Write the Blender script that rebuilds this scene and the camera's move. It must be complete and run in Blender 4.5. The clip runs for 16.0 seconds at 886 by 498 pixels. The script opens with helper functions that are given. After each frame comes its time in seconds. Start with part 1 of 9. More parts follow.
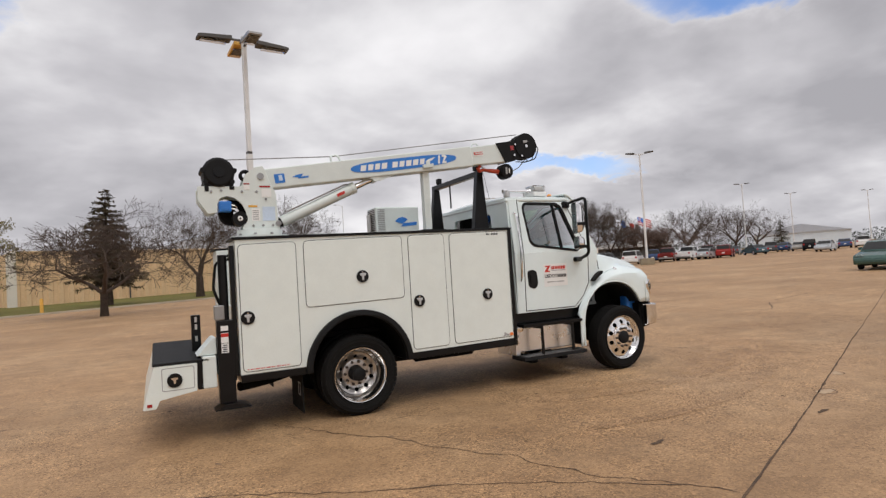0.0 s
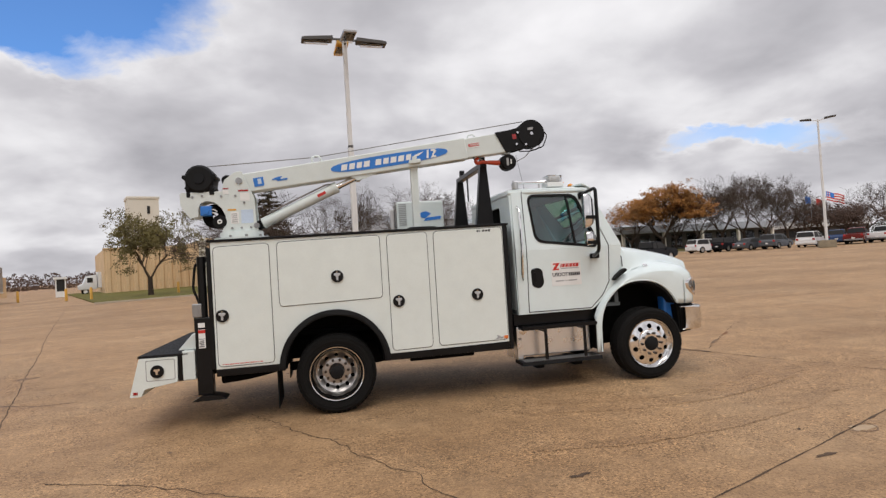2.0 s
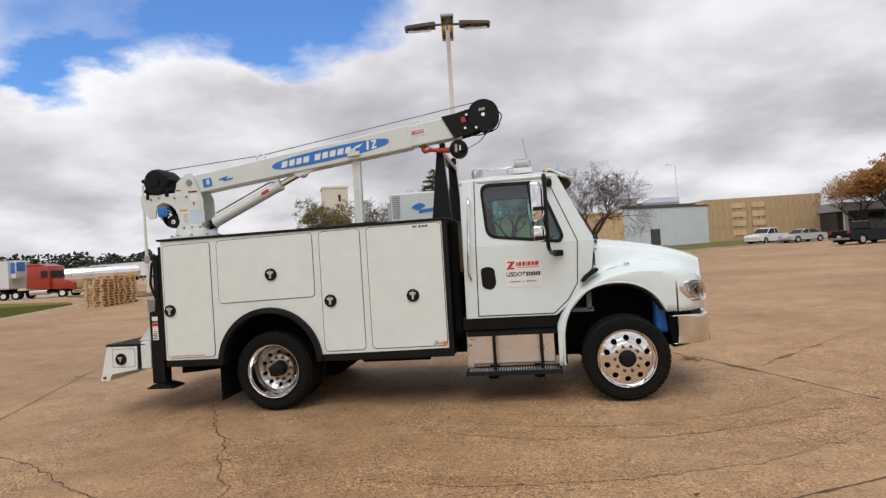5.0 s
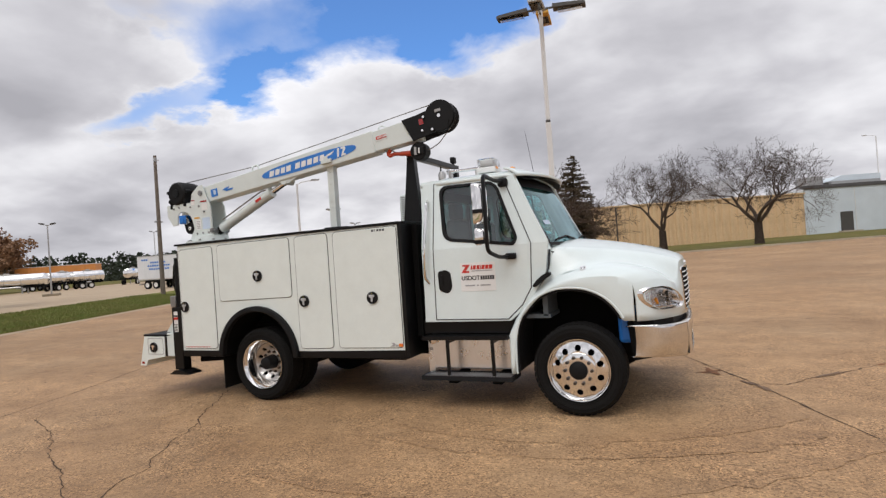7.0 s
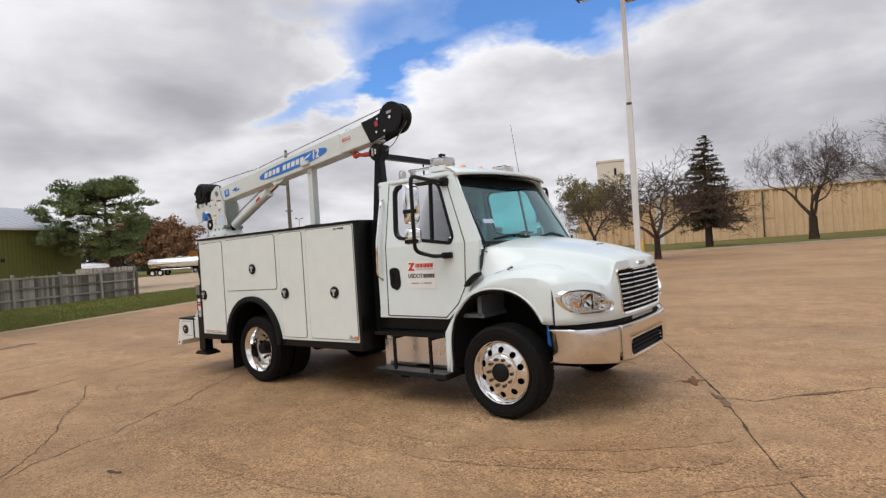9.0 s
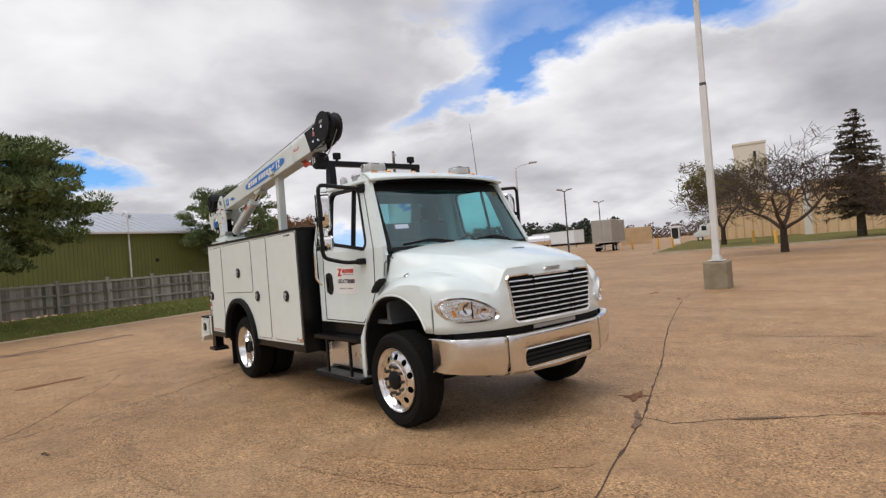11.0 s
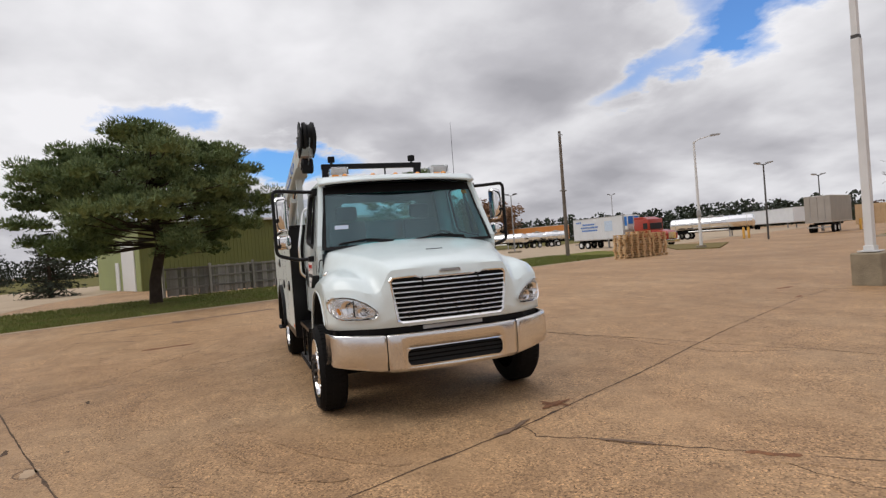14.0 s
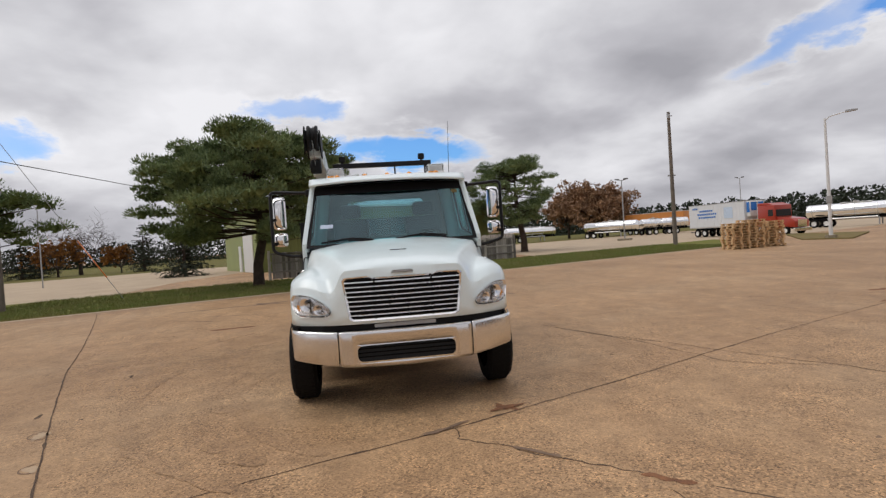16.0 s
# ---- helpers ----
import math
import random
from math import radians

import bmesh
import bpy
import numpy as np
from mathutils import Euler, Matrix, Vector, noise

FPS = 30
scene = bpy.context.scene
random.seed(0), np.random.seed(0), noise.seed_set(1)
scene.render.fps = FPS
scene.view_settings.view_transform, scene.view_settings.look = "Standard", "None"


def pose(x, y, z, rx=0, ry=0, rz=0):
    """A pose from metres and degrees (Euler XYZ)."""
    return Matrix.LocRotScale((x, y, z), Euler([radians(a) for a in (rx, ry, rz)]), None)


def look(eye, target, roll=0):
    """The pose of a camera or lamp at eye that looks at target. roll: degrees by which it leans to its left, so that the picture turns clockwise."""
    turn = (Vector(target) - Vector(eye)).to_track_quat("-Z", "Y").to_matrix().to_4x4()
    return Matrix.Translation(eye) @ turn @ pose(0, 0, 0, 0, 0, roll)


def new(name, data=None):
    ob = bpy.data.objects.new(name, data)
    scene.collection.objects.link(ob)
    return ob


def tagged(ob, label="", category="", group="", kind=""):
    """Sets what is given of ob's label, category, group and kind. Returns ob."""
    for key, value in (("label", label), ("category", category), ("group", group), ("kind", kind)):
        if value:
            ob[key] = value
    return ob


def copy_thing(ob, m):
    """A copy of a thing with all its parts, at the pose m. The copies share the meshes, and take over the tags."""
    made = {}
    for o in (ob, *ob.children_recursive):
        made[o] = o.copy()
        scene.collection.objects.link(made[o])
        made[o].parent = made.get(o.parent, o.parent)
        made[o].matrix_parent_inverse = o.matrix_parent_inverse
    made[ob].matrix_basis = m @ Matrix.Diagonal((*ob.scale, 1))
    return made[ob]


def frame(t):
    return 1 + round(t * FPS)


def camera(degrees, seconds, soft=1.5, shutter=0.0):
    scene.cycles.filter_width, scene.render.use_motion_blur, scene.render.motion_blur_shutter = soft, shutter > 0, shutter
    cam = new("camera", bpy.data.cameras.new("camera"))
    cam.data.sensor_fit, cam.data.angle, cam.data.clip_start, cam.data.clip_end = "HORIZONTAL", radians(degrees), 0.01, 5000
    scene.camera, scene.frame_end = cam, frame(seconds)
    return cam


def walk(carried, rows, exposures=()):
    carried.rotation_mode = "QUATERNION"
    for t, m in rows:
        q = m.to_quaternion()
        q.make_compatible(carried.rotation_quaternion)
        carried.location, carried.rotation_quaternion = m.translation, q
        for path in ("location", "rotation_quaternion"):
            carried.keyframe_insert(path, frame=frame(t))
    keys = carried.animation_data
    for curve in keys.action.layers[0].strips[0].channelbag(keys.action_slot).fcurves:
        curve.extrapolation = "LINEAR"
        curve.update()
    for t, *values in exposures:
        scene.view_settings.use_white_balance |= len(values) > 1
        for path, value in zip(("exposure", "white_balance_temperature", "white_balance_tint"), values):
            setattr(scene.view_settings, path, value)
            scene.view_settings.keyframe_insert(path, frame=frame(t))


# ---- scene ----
cam = camera(75.4, 16.0, soft=1.35)
PATH = [
    (0, (-1.953, -7.323, 1.561), (-1.051, -5.54, 1.63), -3.6),
    (0.5, (-1.429, -7.439, 1.583), (-0.663, -5.592, 1.645), -3.5),
    (1, (-0.943, -7.571, 1.588), (-0.311, -5.674, 1.645), -3.5),
    (1.5, (-0.443, -7.676, 1.599), (0.055, -5.74, 1.653), -3.5),
    (2, (0.044, -7.739, 1.633), (0.431, -5.778, 1.674), -3.6),
    (2.5, (0.524, -7.823, 1.632), (0.799, -5.843, 1.672), -3.7),
    (3, (1.018, -7.791, 1.634), (1.185, -5.799, 1.67), -3.8),
    (3.5, (1.525, -7.759, 1.625), (1.577, -5.76, 1.659), -3.8),
    (4, (2.025, -7.666, 1.606), (1.962, -5.667, 1.641), -3.8),
    (4.2, (2.16, -7.58, 1.627), (2.07, -5.582, 1.655), -3.8),
    (6.3, (4.322, -6.938, 1.652), (3.68, -5.044, 1.665), -3.9),
    (6.5, (4.513, -6.86, 1.66), (3.826, -4.982, 1.672), -4.1),
    (7, (4.996, -6.703, 1.657), (4.192, -4.872, 1.671), -4.0),
    (7.5, (5.442, -6.509, 1.664), (4.53, -4.729, 1.675), -4.1),
    (8, (5.847, -6.243, 1.679), (4.835, -4.517, 1.685), -4.0),
    (8.2, (6.018, -6.153, 1.673), (4.966, -4.452, 1.677), -3.9),
    (10.3, (7.92, -4.776, 1.645), (6.475, -3.393, 1.65), -4.3),
    (10.5, (8.025, -4.563, 1.607), (6.551, -3.212, 1.618), -4.5),
    (11, (8.395, -4.193, 1.616), (6.85, -2.922, 1.624), -4.5),
    (11.5, (8.69, -3.79, 1.629), (7.082, -2.6, 1.629), -4.4),
    (12, (9.027, -3.429, 1.633), (7.351, -2.338, 1.631), -4.4),
    (12.5, (9.295, -3.014, 1.618), (7.555, -2.028, 1.612), -4.5),
    (13, (9.567, -2.594, 1.588), (7.768, -1.72, 1.588), -4.6),
    (13.5, (9.818, -2.265, 1.597), (7.972, -1.496, 1.594), -4.5),
    (14, (9.976, -1.87, 1.611), (8.093, -1.198, 1.601), -4.3),
    (14.5, (10.166, -1.471, 1.607), (8.249, -0.899, 1.599), -4.3),
    (15, (10.257, -1.041, 1.615), (8.313, -0.571, 1.6), -4.1),
    (15.5, (10.406, -0.625, 1.62), (8.439, -0.265, 1.601), -4.1),
    (16, (10.477, -0.363, 1.668), (8.497, -0.087, 1.634), -3.8),
]
walk(cam, [(t, look(e, g, r)) for t, e, g, r in PATH], [(0.0, 0.0, 6450, 10), (4.0, 0.03, 6400, 10), (8.0, 0.05, 6350, 10), (12.0, -0.05, 6400, 10), (16.0, -0.16, 6330, 10)])

# ---------------------------------------------------------------- world, sun
SUN_AZ, SUN_EL = 262.0, 54.0
world = bpy.data.worlds.new("world")
scene.world = world
world.use_nodes = True
wt = world.node_tree
wn, wl = wt.nodes, wt.links


def wmath(op, a, b=None, c=None):
    n = wn.new("ShaderNodeMath")
    n.operation = op
    for k, v in enumerate((a, b, c)):
        if v is None:
            continue
        if isinstance(v, (int, float)):
            n.inputs[k].default_value = v
        else:
            wl.new(v, n.inputs[k])
    return n.outputs[0]


def wnoise(vec, scale, detail, rough, dist=0.0):
    n = wn.new("ShaderNodeTexNoise")
    n.inputs["Scale"].default_value, n.inputs["Detail"].default_value = scale, detail
    n.inputs["Roughness"].default_value, n.inputs["Distortion"].default_value = rough, dist
    wl.new(vec, n.inputs["Vector"])
    return n.outputs["Fac"]


def wramp(fac, stops):
    n = wn.new("ShaderNodeValToRGB")
    el = n.color_ramp.elements
    el[0].position, el[0].color = stops[0][0], (*stops[0][1], 1)
    el[1].position, el[1].color = stops[-1][0], (*stops[-1][1], 1)
    for p, c in stops[1:-1]:
        e = el.new(p)
        e.color = (*c, 1)
    wl.new(fac, n.inputs[0])
    return n.outputs[0]


def wmix(fac, a, b):
    n = wn.new("ShaderNodeMix")
    n.data_type = "RGBA"
    wl.new(fac, n.inputs[0])
    wl.new(a, n.inputs[6])
    wl.new(b, n.inputs[7])
    return n.outputs[2]


tc = wn.new("ShaderNodeTexCoord")
sep = wn.new("ShaderNodeSeparateXYZ")
wl.new(tc.outputs["Generated"], sep.inputs[0])
up = wmath("MAXIMUM", sep.outputs[2], 0.0)
lift = wmath("ADD", up, 0.30)
comb = wn.new("ShaderNodeCombineXYZ")
wl.new(wmath("DIVIDE", sep.outputs[0], lift), comb.inputs[0])
wl.new(wmath("DIVIDE", sep.outputs[1], lift), comb.inputs[1])
comb.inputs[2].default_value = 3.7
sheet = comb.outputs[0]
big = wnoise(sheet, 0.8, 6, 0.5, 0.2)
fine = wnoise(sheet, 2.4, 7, 0.52, 0.15)
shade = wnoise(sheet, 1.5, 4, 0.5, 0.2)


def gap(az, el, width, depth):
    """A rift in the clouds towards a direction: how much cloud it takes away."""
    d = wn.new("ShaderNodeVectorMath")
    d.operation = "DOT_PRODUCT"
    wl.new(tc.outputs["Generated"], d.inputs[0])
    a, e = radians(az), radians(el)
    d.inputs[1].default_value = (math.cos(a) * math.cos(e), math.sin(a) * math.cos(e), math.sin(e))
    n = wn.new("ShaderNodeMapRange")
    n.interpolation_type = "SMOOTHSTEP"
    n.inputs[1].default_value, n.inputs[2].default_value = math.cos(radians(width)), 1.0
    n.inputs[3].default_value, n.inputs[4].default_value = 0.0, depth
    wl.new(d.outputs["Value"], n.inputs[0])
    return n.outputs[0]


# azimuth and elevation of the sky in degrees, their edges frayed by noise
DEG = 57.29578
turn_az = wmath("FLOORED_MODULO", wmath("MULTIPLY", wmath("ARCTAN2", sep.outputs[1], sep.outputs[0]), DEG), 360.0)
sky_el = wmath("MULTIPLY", wmath("ARCSINE", sep.outputs[2]), DEG)
fray = wnoise(sheet, 3.2, 6, 0.58, 0.3)
fray_2 = wnoise(sheet, 5.5, 5, 0.6, 0.2)
turn_az = wmath("ADD", turn_az, wmath("MULTIPLY", wmath("SUBTRACT", fray, 0.5), 11.0))
sky_el = wmath("ADD", sky_el, wmath("MULTIPLY", wmath("SUBTRACT", fray_2, 0.5), 6.0))


def rift(az, el, wide, tall, lean_deg, depth):
    """A leaning oval opening in the cloud sheet, deepest in its middle."""
    dx = wmath("MULTIPLY", wmath("SUBTRACT", turn_az, az), math.cos(radians(el)))
    dy = wmath("SUBTRACT", sky_el, el)
    c, k = math.cos(radians(lean_deg)), math.sin(radians(lean_deg))
    px = wmath("MULTIPLY", wmath("ADD", wmath("MULTIPLY", dx, c), wmath("MULTIPLY", dy, k)), 1.0 / wide)
    py = wmath("MULTIPLY", wmath("SUBTRACT", wmath("MULTIPLY", dy, c), wmath("MULTIPLY", dx, k)), 1.0 / tall)
    q = wmath("SQRT", wmath("ADD", wmath("MULTIPLY", px, px), wmath("MULTIPLY", py, py)))
    n = wn.new("ShaderNodeMapRange")
    n.interpolation_type = "SMOOTHSTEP"
    n.inputs[1].default_value, n.inputs[2].default_value = 0.35, 1.25
    n.inputs[3].default_value, n.inputs[4].default_value = depth, 0.0
    wl.new(q, n.inputs[0])
    return n.outputs[0]


cover = wmath("ADD", wmath("ADD", wmath("MULTIPLY", big, 0.45), wmath("MULTIPLY", fine, 0.55)), 0.28)
RIFTS = ((111.5, 24.0, 13.5, 6.4, -6, 0.78), (129, 21.5, 9, 5.0, 0, 0.50), (131.5, 15.6, 3.6, 2.2, 0, 0.36), (111.5, 18.0, 5, 2.0, 20, 0.34),
         (136, 15.6, 10, 2.2, -22, 0.46), (141, 23.5, 5, 3, 0, 0.32), (175, 9.0, 9, 2.4, 4, 0.66), (185.5, 13.0, 6, 2.0, 0, 0.50),
         (209, 9.5, 5, 2.4, 0, 0.42), (34, 23.0, 12, 3.6, 0, 0.64), (50, 9.2, 11, 1.4, 4, 0.34))
for g in RIFTS:
    cover = wmath("SUBTRACT", cover, rift(*g))
veil = wramp(cover, [(0.16, (0.04, 0.04, 0.04)), (0.38, (0.42, 0.42, 0.42)), (0.58, (1, 1, 1))])
tone = wmath("ADD", wmath("ADD", wmath("ADD", wmath("MULTIPLY", shade, 0.6), wmath("MULTIPLY", fine, 0.25)), wmath("MULTIPLY", cover, 0.26)), -0.095)
for g in ((188, 22, 22, 0.08), (124, 19, 20, 0.08), (103, 11, 15, 0.01), (140, 9, 15, 0.01), (204, 20, 20, 0.09), (36, 14, 16, -0.06), (20, 16, 14, -0.07)):
    tone = wmath("SUBTRACT", tone, gap(*g))
cloud = wramp(tone, [(0.34, (0.98, 0.96, 0.97)), (0.45, (0.80, 0.785, 0.80)), (0.54, (0.60, 0.585, 0.61)), (0.66, (0.42, 0.41, 0.435))])
sky = wn.new("ShaderNodeTexSky")
sky.sky_type = "NISHITA"
sky.sun_disc = False
sky.sun_elevation, sky.sun_rotation = radians(SUN_EL), radians(90 - SUN_AZ)
blue = wn.new("ShaderNodeVectorMath")
blue.operation = "SCALE"
blue.inputs[3].default_value = 0.15
wl.new(sky.outputs[0], blue.inputs[0])
deep = wn.new("ShaderNodeVectorMath")
deep.operation = "MULTIPLY"
deep.inputs[1].default_value = (0.42, 0.78, 1.2)
wl.new(blue.outputs[0], deep.inputs[0])
# an overcast sky is brighter overhead than near the horizon
high = wn.new("ShaderNodeMapRange")
high.interpolation_type = "SMOOTHSTEP"
for k, v in ((1, 0.45), (2, 1.0), (3, 1.0), (4, 1.85)):
    high.inputs[k].default_value = v
wl.new(up, high.inputs[0])
full = wn.new("ShaderNodeVectorMath")
full.operation = "SCALE"
wl.new(wmix(veil, deep.outputs[0], cloud), full.inputs[0])
wl.new(high.outputs[0], full.inputs[3])
bg = wn["Background"]
wl.new(full.outputs[0], bg.inputs[0])
bg.inputs[1].default_value = 1.0

sun = new("sun", bpy.data.lights.new("sun", "SUN"))
sun.data.energy, sun.data.angle, sun.data.color = 1.15, radians(40), (1.0, 0.96, 0.90)
a, e = radians(SUN_AZ), radians(SUN_EL)
sun.matrix_world = look((30 * math.cos(a) * math.cos(e), 30 * math.sin(a) * math.cos(e), 30 * math.sin(e)), (0, 0, 0))


# ---------------------------------------------------------------- materials
def material(name, colour, rough=0.5, metal=0.0, vary=0.12, scale=6.0, fine_scale=90.0, bump=0.0, bump_scale=60.0, coat=0.0, second=None, rnd=0.0, spec=0.5):
    """A painted or plain surface: colour varied at two scales, with wear in the roughness and a fine relief."""
    m = bpy.data.materials.new(name)
    m.use_nodes = True
    nt = m.node_tree
    n, l = nt.nodes, nt.links
    p = n["Principled BSDF"]
    p.inputs["Metallic"].default_value, p.inputs["Roughness"].default_value = metal, rough
    p.inputs["Coat Weight"].default_value = coat
    p.inputs["Specular IOR Level"].default_value = spec
    co = n.new("ShaderNodeTexCoord")
    t1, t2 = n.new("ShaderNodeTexNoise"), n.new("ShaderNodeTexNoise")
    for t, s, d in ((t1, scale, 5), (t2, fine_scale, 4)):
        t.inputs["Scale"].default_value, t.inputs["Detail"].default_value = s, d
        l.new(co.outputs["Object"], t.inputs["Vector"])
    add = n.new("ShaderNodeMath")
    add.operation = "MULTIPLY_ADD"
    add.inputs[1].default_value = 0.4
    l.new(t2.outputs["Fac"], add.inputs[0])
    mul = n.new("ShaderNodeMath")
    mul.operation = "MULTIPLY"
    mul.inputs[1].default_value = 0.6
    l.new(t1.outputs["Fac"], mul.inputs[0])
    l.new(mul.outputs[0], add.inputs[2])
    fac = add.outputs[0]
    if rnd:
        info = n.new("ShaderNodeObjectInfo")
        r = n.new("ShaderNodeMath")
        r.operation = "MULTIPLY_ADD"
        r.inputs[1].default_value = rnd
        l.new(info.outputs["Random"], r.inputs[0])
        l.new(fac, r.inputs[2])
        fac = r.outputs[0]
    ramp = n.new("ShaderNodeValToRGB")
    c = Vector(colour)
    lo = c * (1 - vary) if second is None else Vector(second)
    hi = c * (1 + vary) if second is None else c
    ramp.color_ramp.elements[0].position, ramp.color_ramp.elements[1].position = 0.34, 0.66 + rnd
    ramp.color_ramp.elements[0].color = (*lo, 1)
    ramp.color_ramp.elements[1].color = (*[min(v, 0.95) for v in hi], 1)
    l.new(fac, ramp.inputs[0])
    l.new(ramp.outputs[0], p.inputs["Base Color"])
    mr = n.new("ShaderNodeMapRange")
    mr.inputs[3].default_value, mr.inputs[4].default_value = max(rough * 0.8, 0.02), min(rough * 1.25, 1)
    l.new(t1.outputs["Fac"], mr.inputs[0])
    l.new(mr.outputs[0], p.inputs["Roughness"])
    if bump:
        t3 = n.new("ShaderNodeTexNoise")
        t3.inputs["Scale"].default_value, t3.inputs["Detail"].default_value = bump_scale, 5
        l.new(co.outputs["Object"], t3.inputs["Vector"])
        b = n.new("ShaderNodeBump")
        b.inputs["Strength"].default_value, b.inputs["Distance"].default_value = bump, 0.02
        l.new(t3.outputs["Fac"], b.inputs["Height"])
        l.new(b.outputs[0], p.inputs["Normal"])
    return m


def glass_material(name, tint, rough=0.0, gain=1.05, lift_=0.0, gloss=(1.0, 1.0, 1.0)):
    m = bpy.data.materials.new(name)
    m.use_nodes = True
    nt = m.node_tree
    n, l = nt.nodes, nt.links
    n.remove(n["Principled BSDF"])
    tr, gl, mix, fr = n.new("ShaderNodeBsdfTransparent"), n.new("ShaderNodeBsdfGlossy"), n.new("ShaderNodeMixShader"), n.new("ShaderNodeFresnel")
    tr.inputs[0].default_value = (*tint, 1)
    gl.inputs["Roughness"].default_value = rough
    gl.inputs[0].default_value = (*gloss, 1)
    fr.inputs["IOR"].default_value = 1.52
    boost = n.new("ShaderNodeMath")
    boost.operation, boost.use_clamp = "MULTIPLY_ADD", True
    boost.inputs[1].default_value, boost.inputs[2].default_value = gain, lift_
    l.new(fr.outputs[0], boost.inputs[0])
    l.new(boost.outputs[0], mix.inputs[0])
    l.new(tr.outputs[0], mix.inputs[1])
    l.new(gl.outputs[0], mix.inputs[2])
    l.new(mix.outputs[0], n["Material Output"].inputs[0])
    return m


M = {}
M["white"] = material("white_gloss_paint", (0.745, 0.83, 0.825), 0.22, vary=0.03, coat=0.4)
M["body"] = material("white_powder_coat", (0.755, 0.805, 0.765), 0.33, vary=0.035, coat=0.15)
M["crane"] = material("light_grey_crane_paint", (0.67, 0.725, 0.70), 0.35, vary=0.05)
M["black"] = material("black_plastic", (0.008, 0.008, 0.0085), 0.55, vary=0.3, bump=0.05, bump_scale=300, spec=0.2)
M["blackgloss"] = material("black_gloss_paint", (0.006, 0.006, 0.0065), 0.3, vary=0.3, spec=0.25)
M["tread"] = material("black_tread_coating", (0.014, 0.014, 0.015), 0.7, vary=0.3, bump=0.4, bump_scale=120, spec=0.2)
M["rubber"] = material("tyre_rubber", (0.010, 0.0095, 0.009), 0.8, vary=0.25, bump=0.15, bump_scale=120, spec=0.15)
M["chrome"] = material("chrome", (0.86, 0.85, 0.84), 0.06, 1.0, vary=0.02)
M["bumper"] = material("bumper_chrome", (0.80, 0.79, 0.775), 0.15, 1.0, vary=0.05, scale=2.5)
M["handle"] = material("cast_silver_handle", (0.55, 0.56, 0.57), 0.5, 0.7, vary=0.1)
# rear wheel discs: aluminium with the shade of the deep dish in its colour
M["dish"] = material("shaded_dish_aluminium", (0.50, 0.475, 0.45), 0.32, 1.0, vary=0.12, scale=9)
M["nut"] = material("dark_wheel_nut", (0.10, 0.085, 0.075), 0.45, 1.0, vary=0.3)
M["alu"] = material("polished_aluminium", (0.90, 0.895, 0.885), 0.10, 1.0, vary=0.05)
M["satin"] = material("satin_chrome", (0.86, 0.86, 0.86), 0.28, 1.0, vary=0.04)
M["bank"] = material("thin_bank_grass", (0.105, 0.115, 0.034), 0.95, spec=0.05, second=(0.185, 0.145, 0.055), scale=0.6, fine_scale=14, bump=0.6, bump_scale=30)
M["alub"] = material("brushed_aluminium", (0.62, 0.61, 0.59), 0.32, 1.0, vary=0.12, scale=3)
M["steel"] = material("dull_steel", (0.34, 0.34, 0.34), 0.42, 1.0, vary=0.2)
M["under"] = material("chassis_black", (0.006, 0.006, 0.006), 0.8, vary=0.3, spec=0.1)
M["lining"] = material("pale_cab_lining", (0.42, 0.43, 0.44), 0.85, vary=0.1)
M["interior"] = material("grey_cab_trim", (0.13, 0.15, 0.16), 0.8, vary=0.2)
M["seat"] = material("dark_seat_cloth", (0.06, 0.07, 0.08), 0.9, vary=0.2, bump=0.2, bump_scale=200)
M["glass"] = glass_material("clear_glass", (0.80, 0.88, 0.88))
M["screen"] = glass_material("windscreen_glass", (0.36, 0.80, 0.86), gain=1.2, lift_=0.04, gloss=(0.72, 0.95, 1.0))
M["tint"] = glass_material("tinted_glass", (0.40, 0.68, 0.67), gain=1.2, lift_=0.055)
M["reflector"] = material("faceted_lamp_reflector", (0.88, 0.88, 0.88), 0.16, 1.0, vary=0.04, bump=1.0, bump_scale=26)
M["lens"] = glass_material("lamp_lens", (0.92, 0.93, 0.94), 0.03)
M["red"] = material("red_print", (0.55, 0.03, 0.02), 0.4, vary=0.08)
M["redhook"] = material("red_hook_paint", (0.52, 0.06, 0.02), 0.4, vary=0.2)
M["blueprint"] = material("blue_print", (0.03, 0.19, 0.60), 0.4, vary=0.08)
M["pale"] = material("pale_blue_label", (0.55, 0.66, 0.80), 0.5, vary=0.12)
M["orange"] = material("orange_reflector", (0.80, 0.20, 0.03), 0.4, vary=0.08)
M["amber"] = material("amber_lens", (0.85, 0.33, 0.04), 0.2, vary=0.08, coat=0.5)
M["redlens"] = material("red_lens", (0.35, 0.02, 0.02), 0.2, vary=0.1, coat=0.5)
M["print"] = material("dark_print", (0.03, 0.03, 0.035), 0.5, vary=0.1)
M["greyprint"] = material("grey_print", (0.35, 0.35, 0.35), 0.5, vary=0.1)
M["label"] = material("white_label", (0.80, 0.80, 0.78), 0.45, vary=0.03)
M["yellow"] = material("yellow_paint", (0.66, 0.36, 0.06), 0.55, vary=0.15)
M["wood"] = material("pale_pallet_wood", (0.66, 0.45, 0.24), 0.8, vary=0.25, rnd=0.2, bump=0.2)
M["concrete"] = material("weathered_concrete", (0.27, 0.225, 0.155), 0.9, vary=0.3, scale=3, bump=0.5, bump_scale=40)
M["kerb"] = material("kerb_concrete", (0.42, 0.36, 0.28), 0.9, vary=0.2, scale=1.2, bump=0.3)
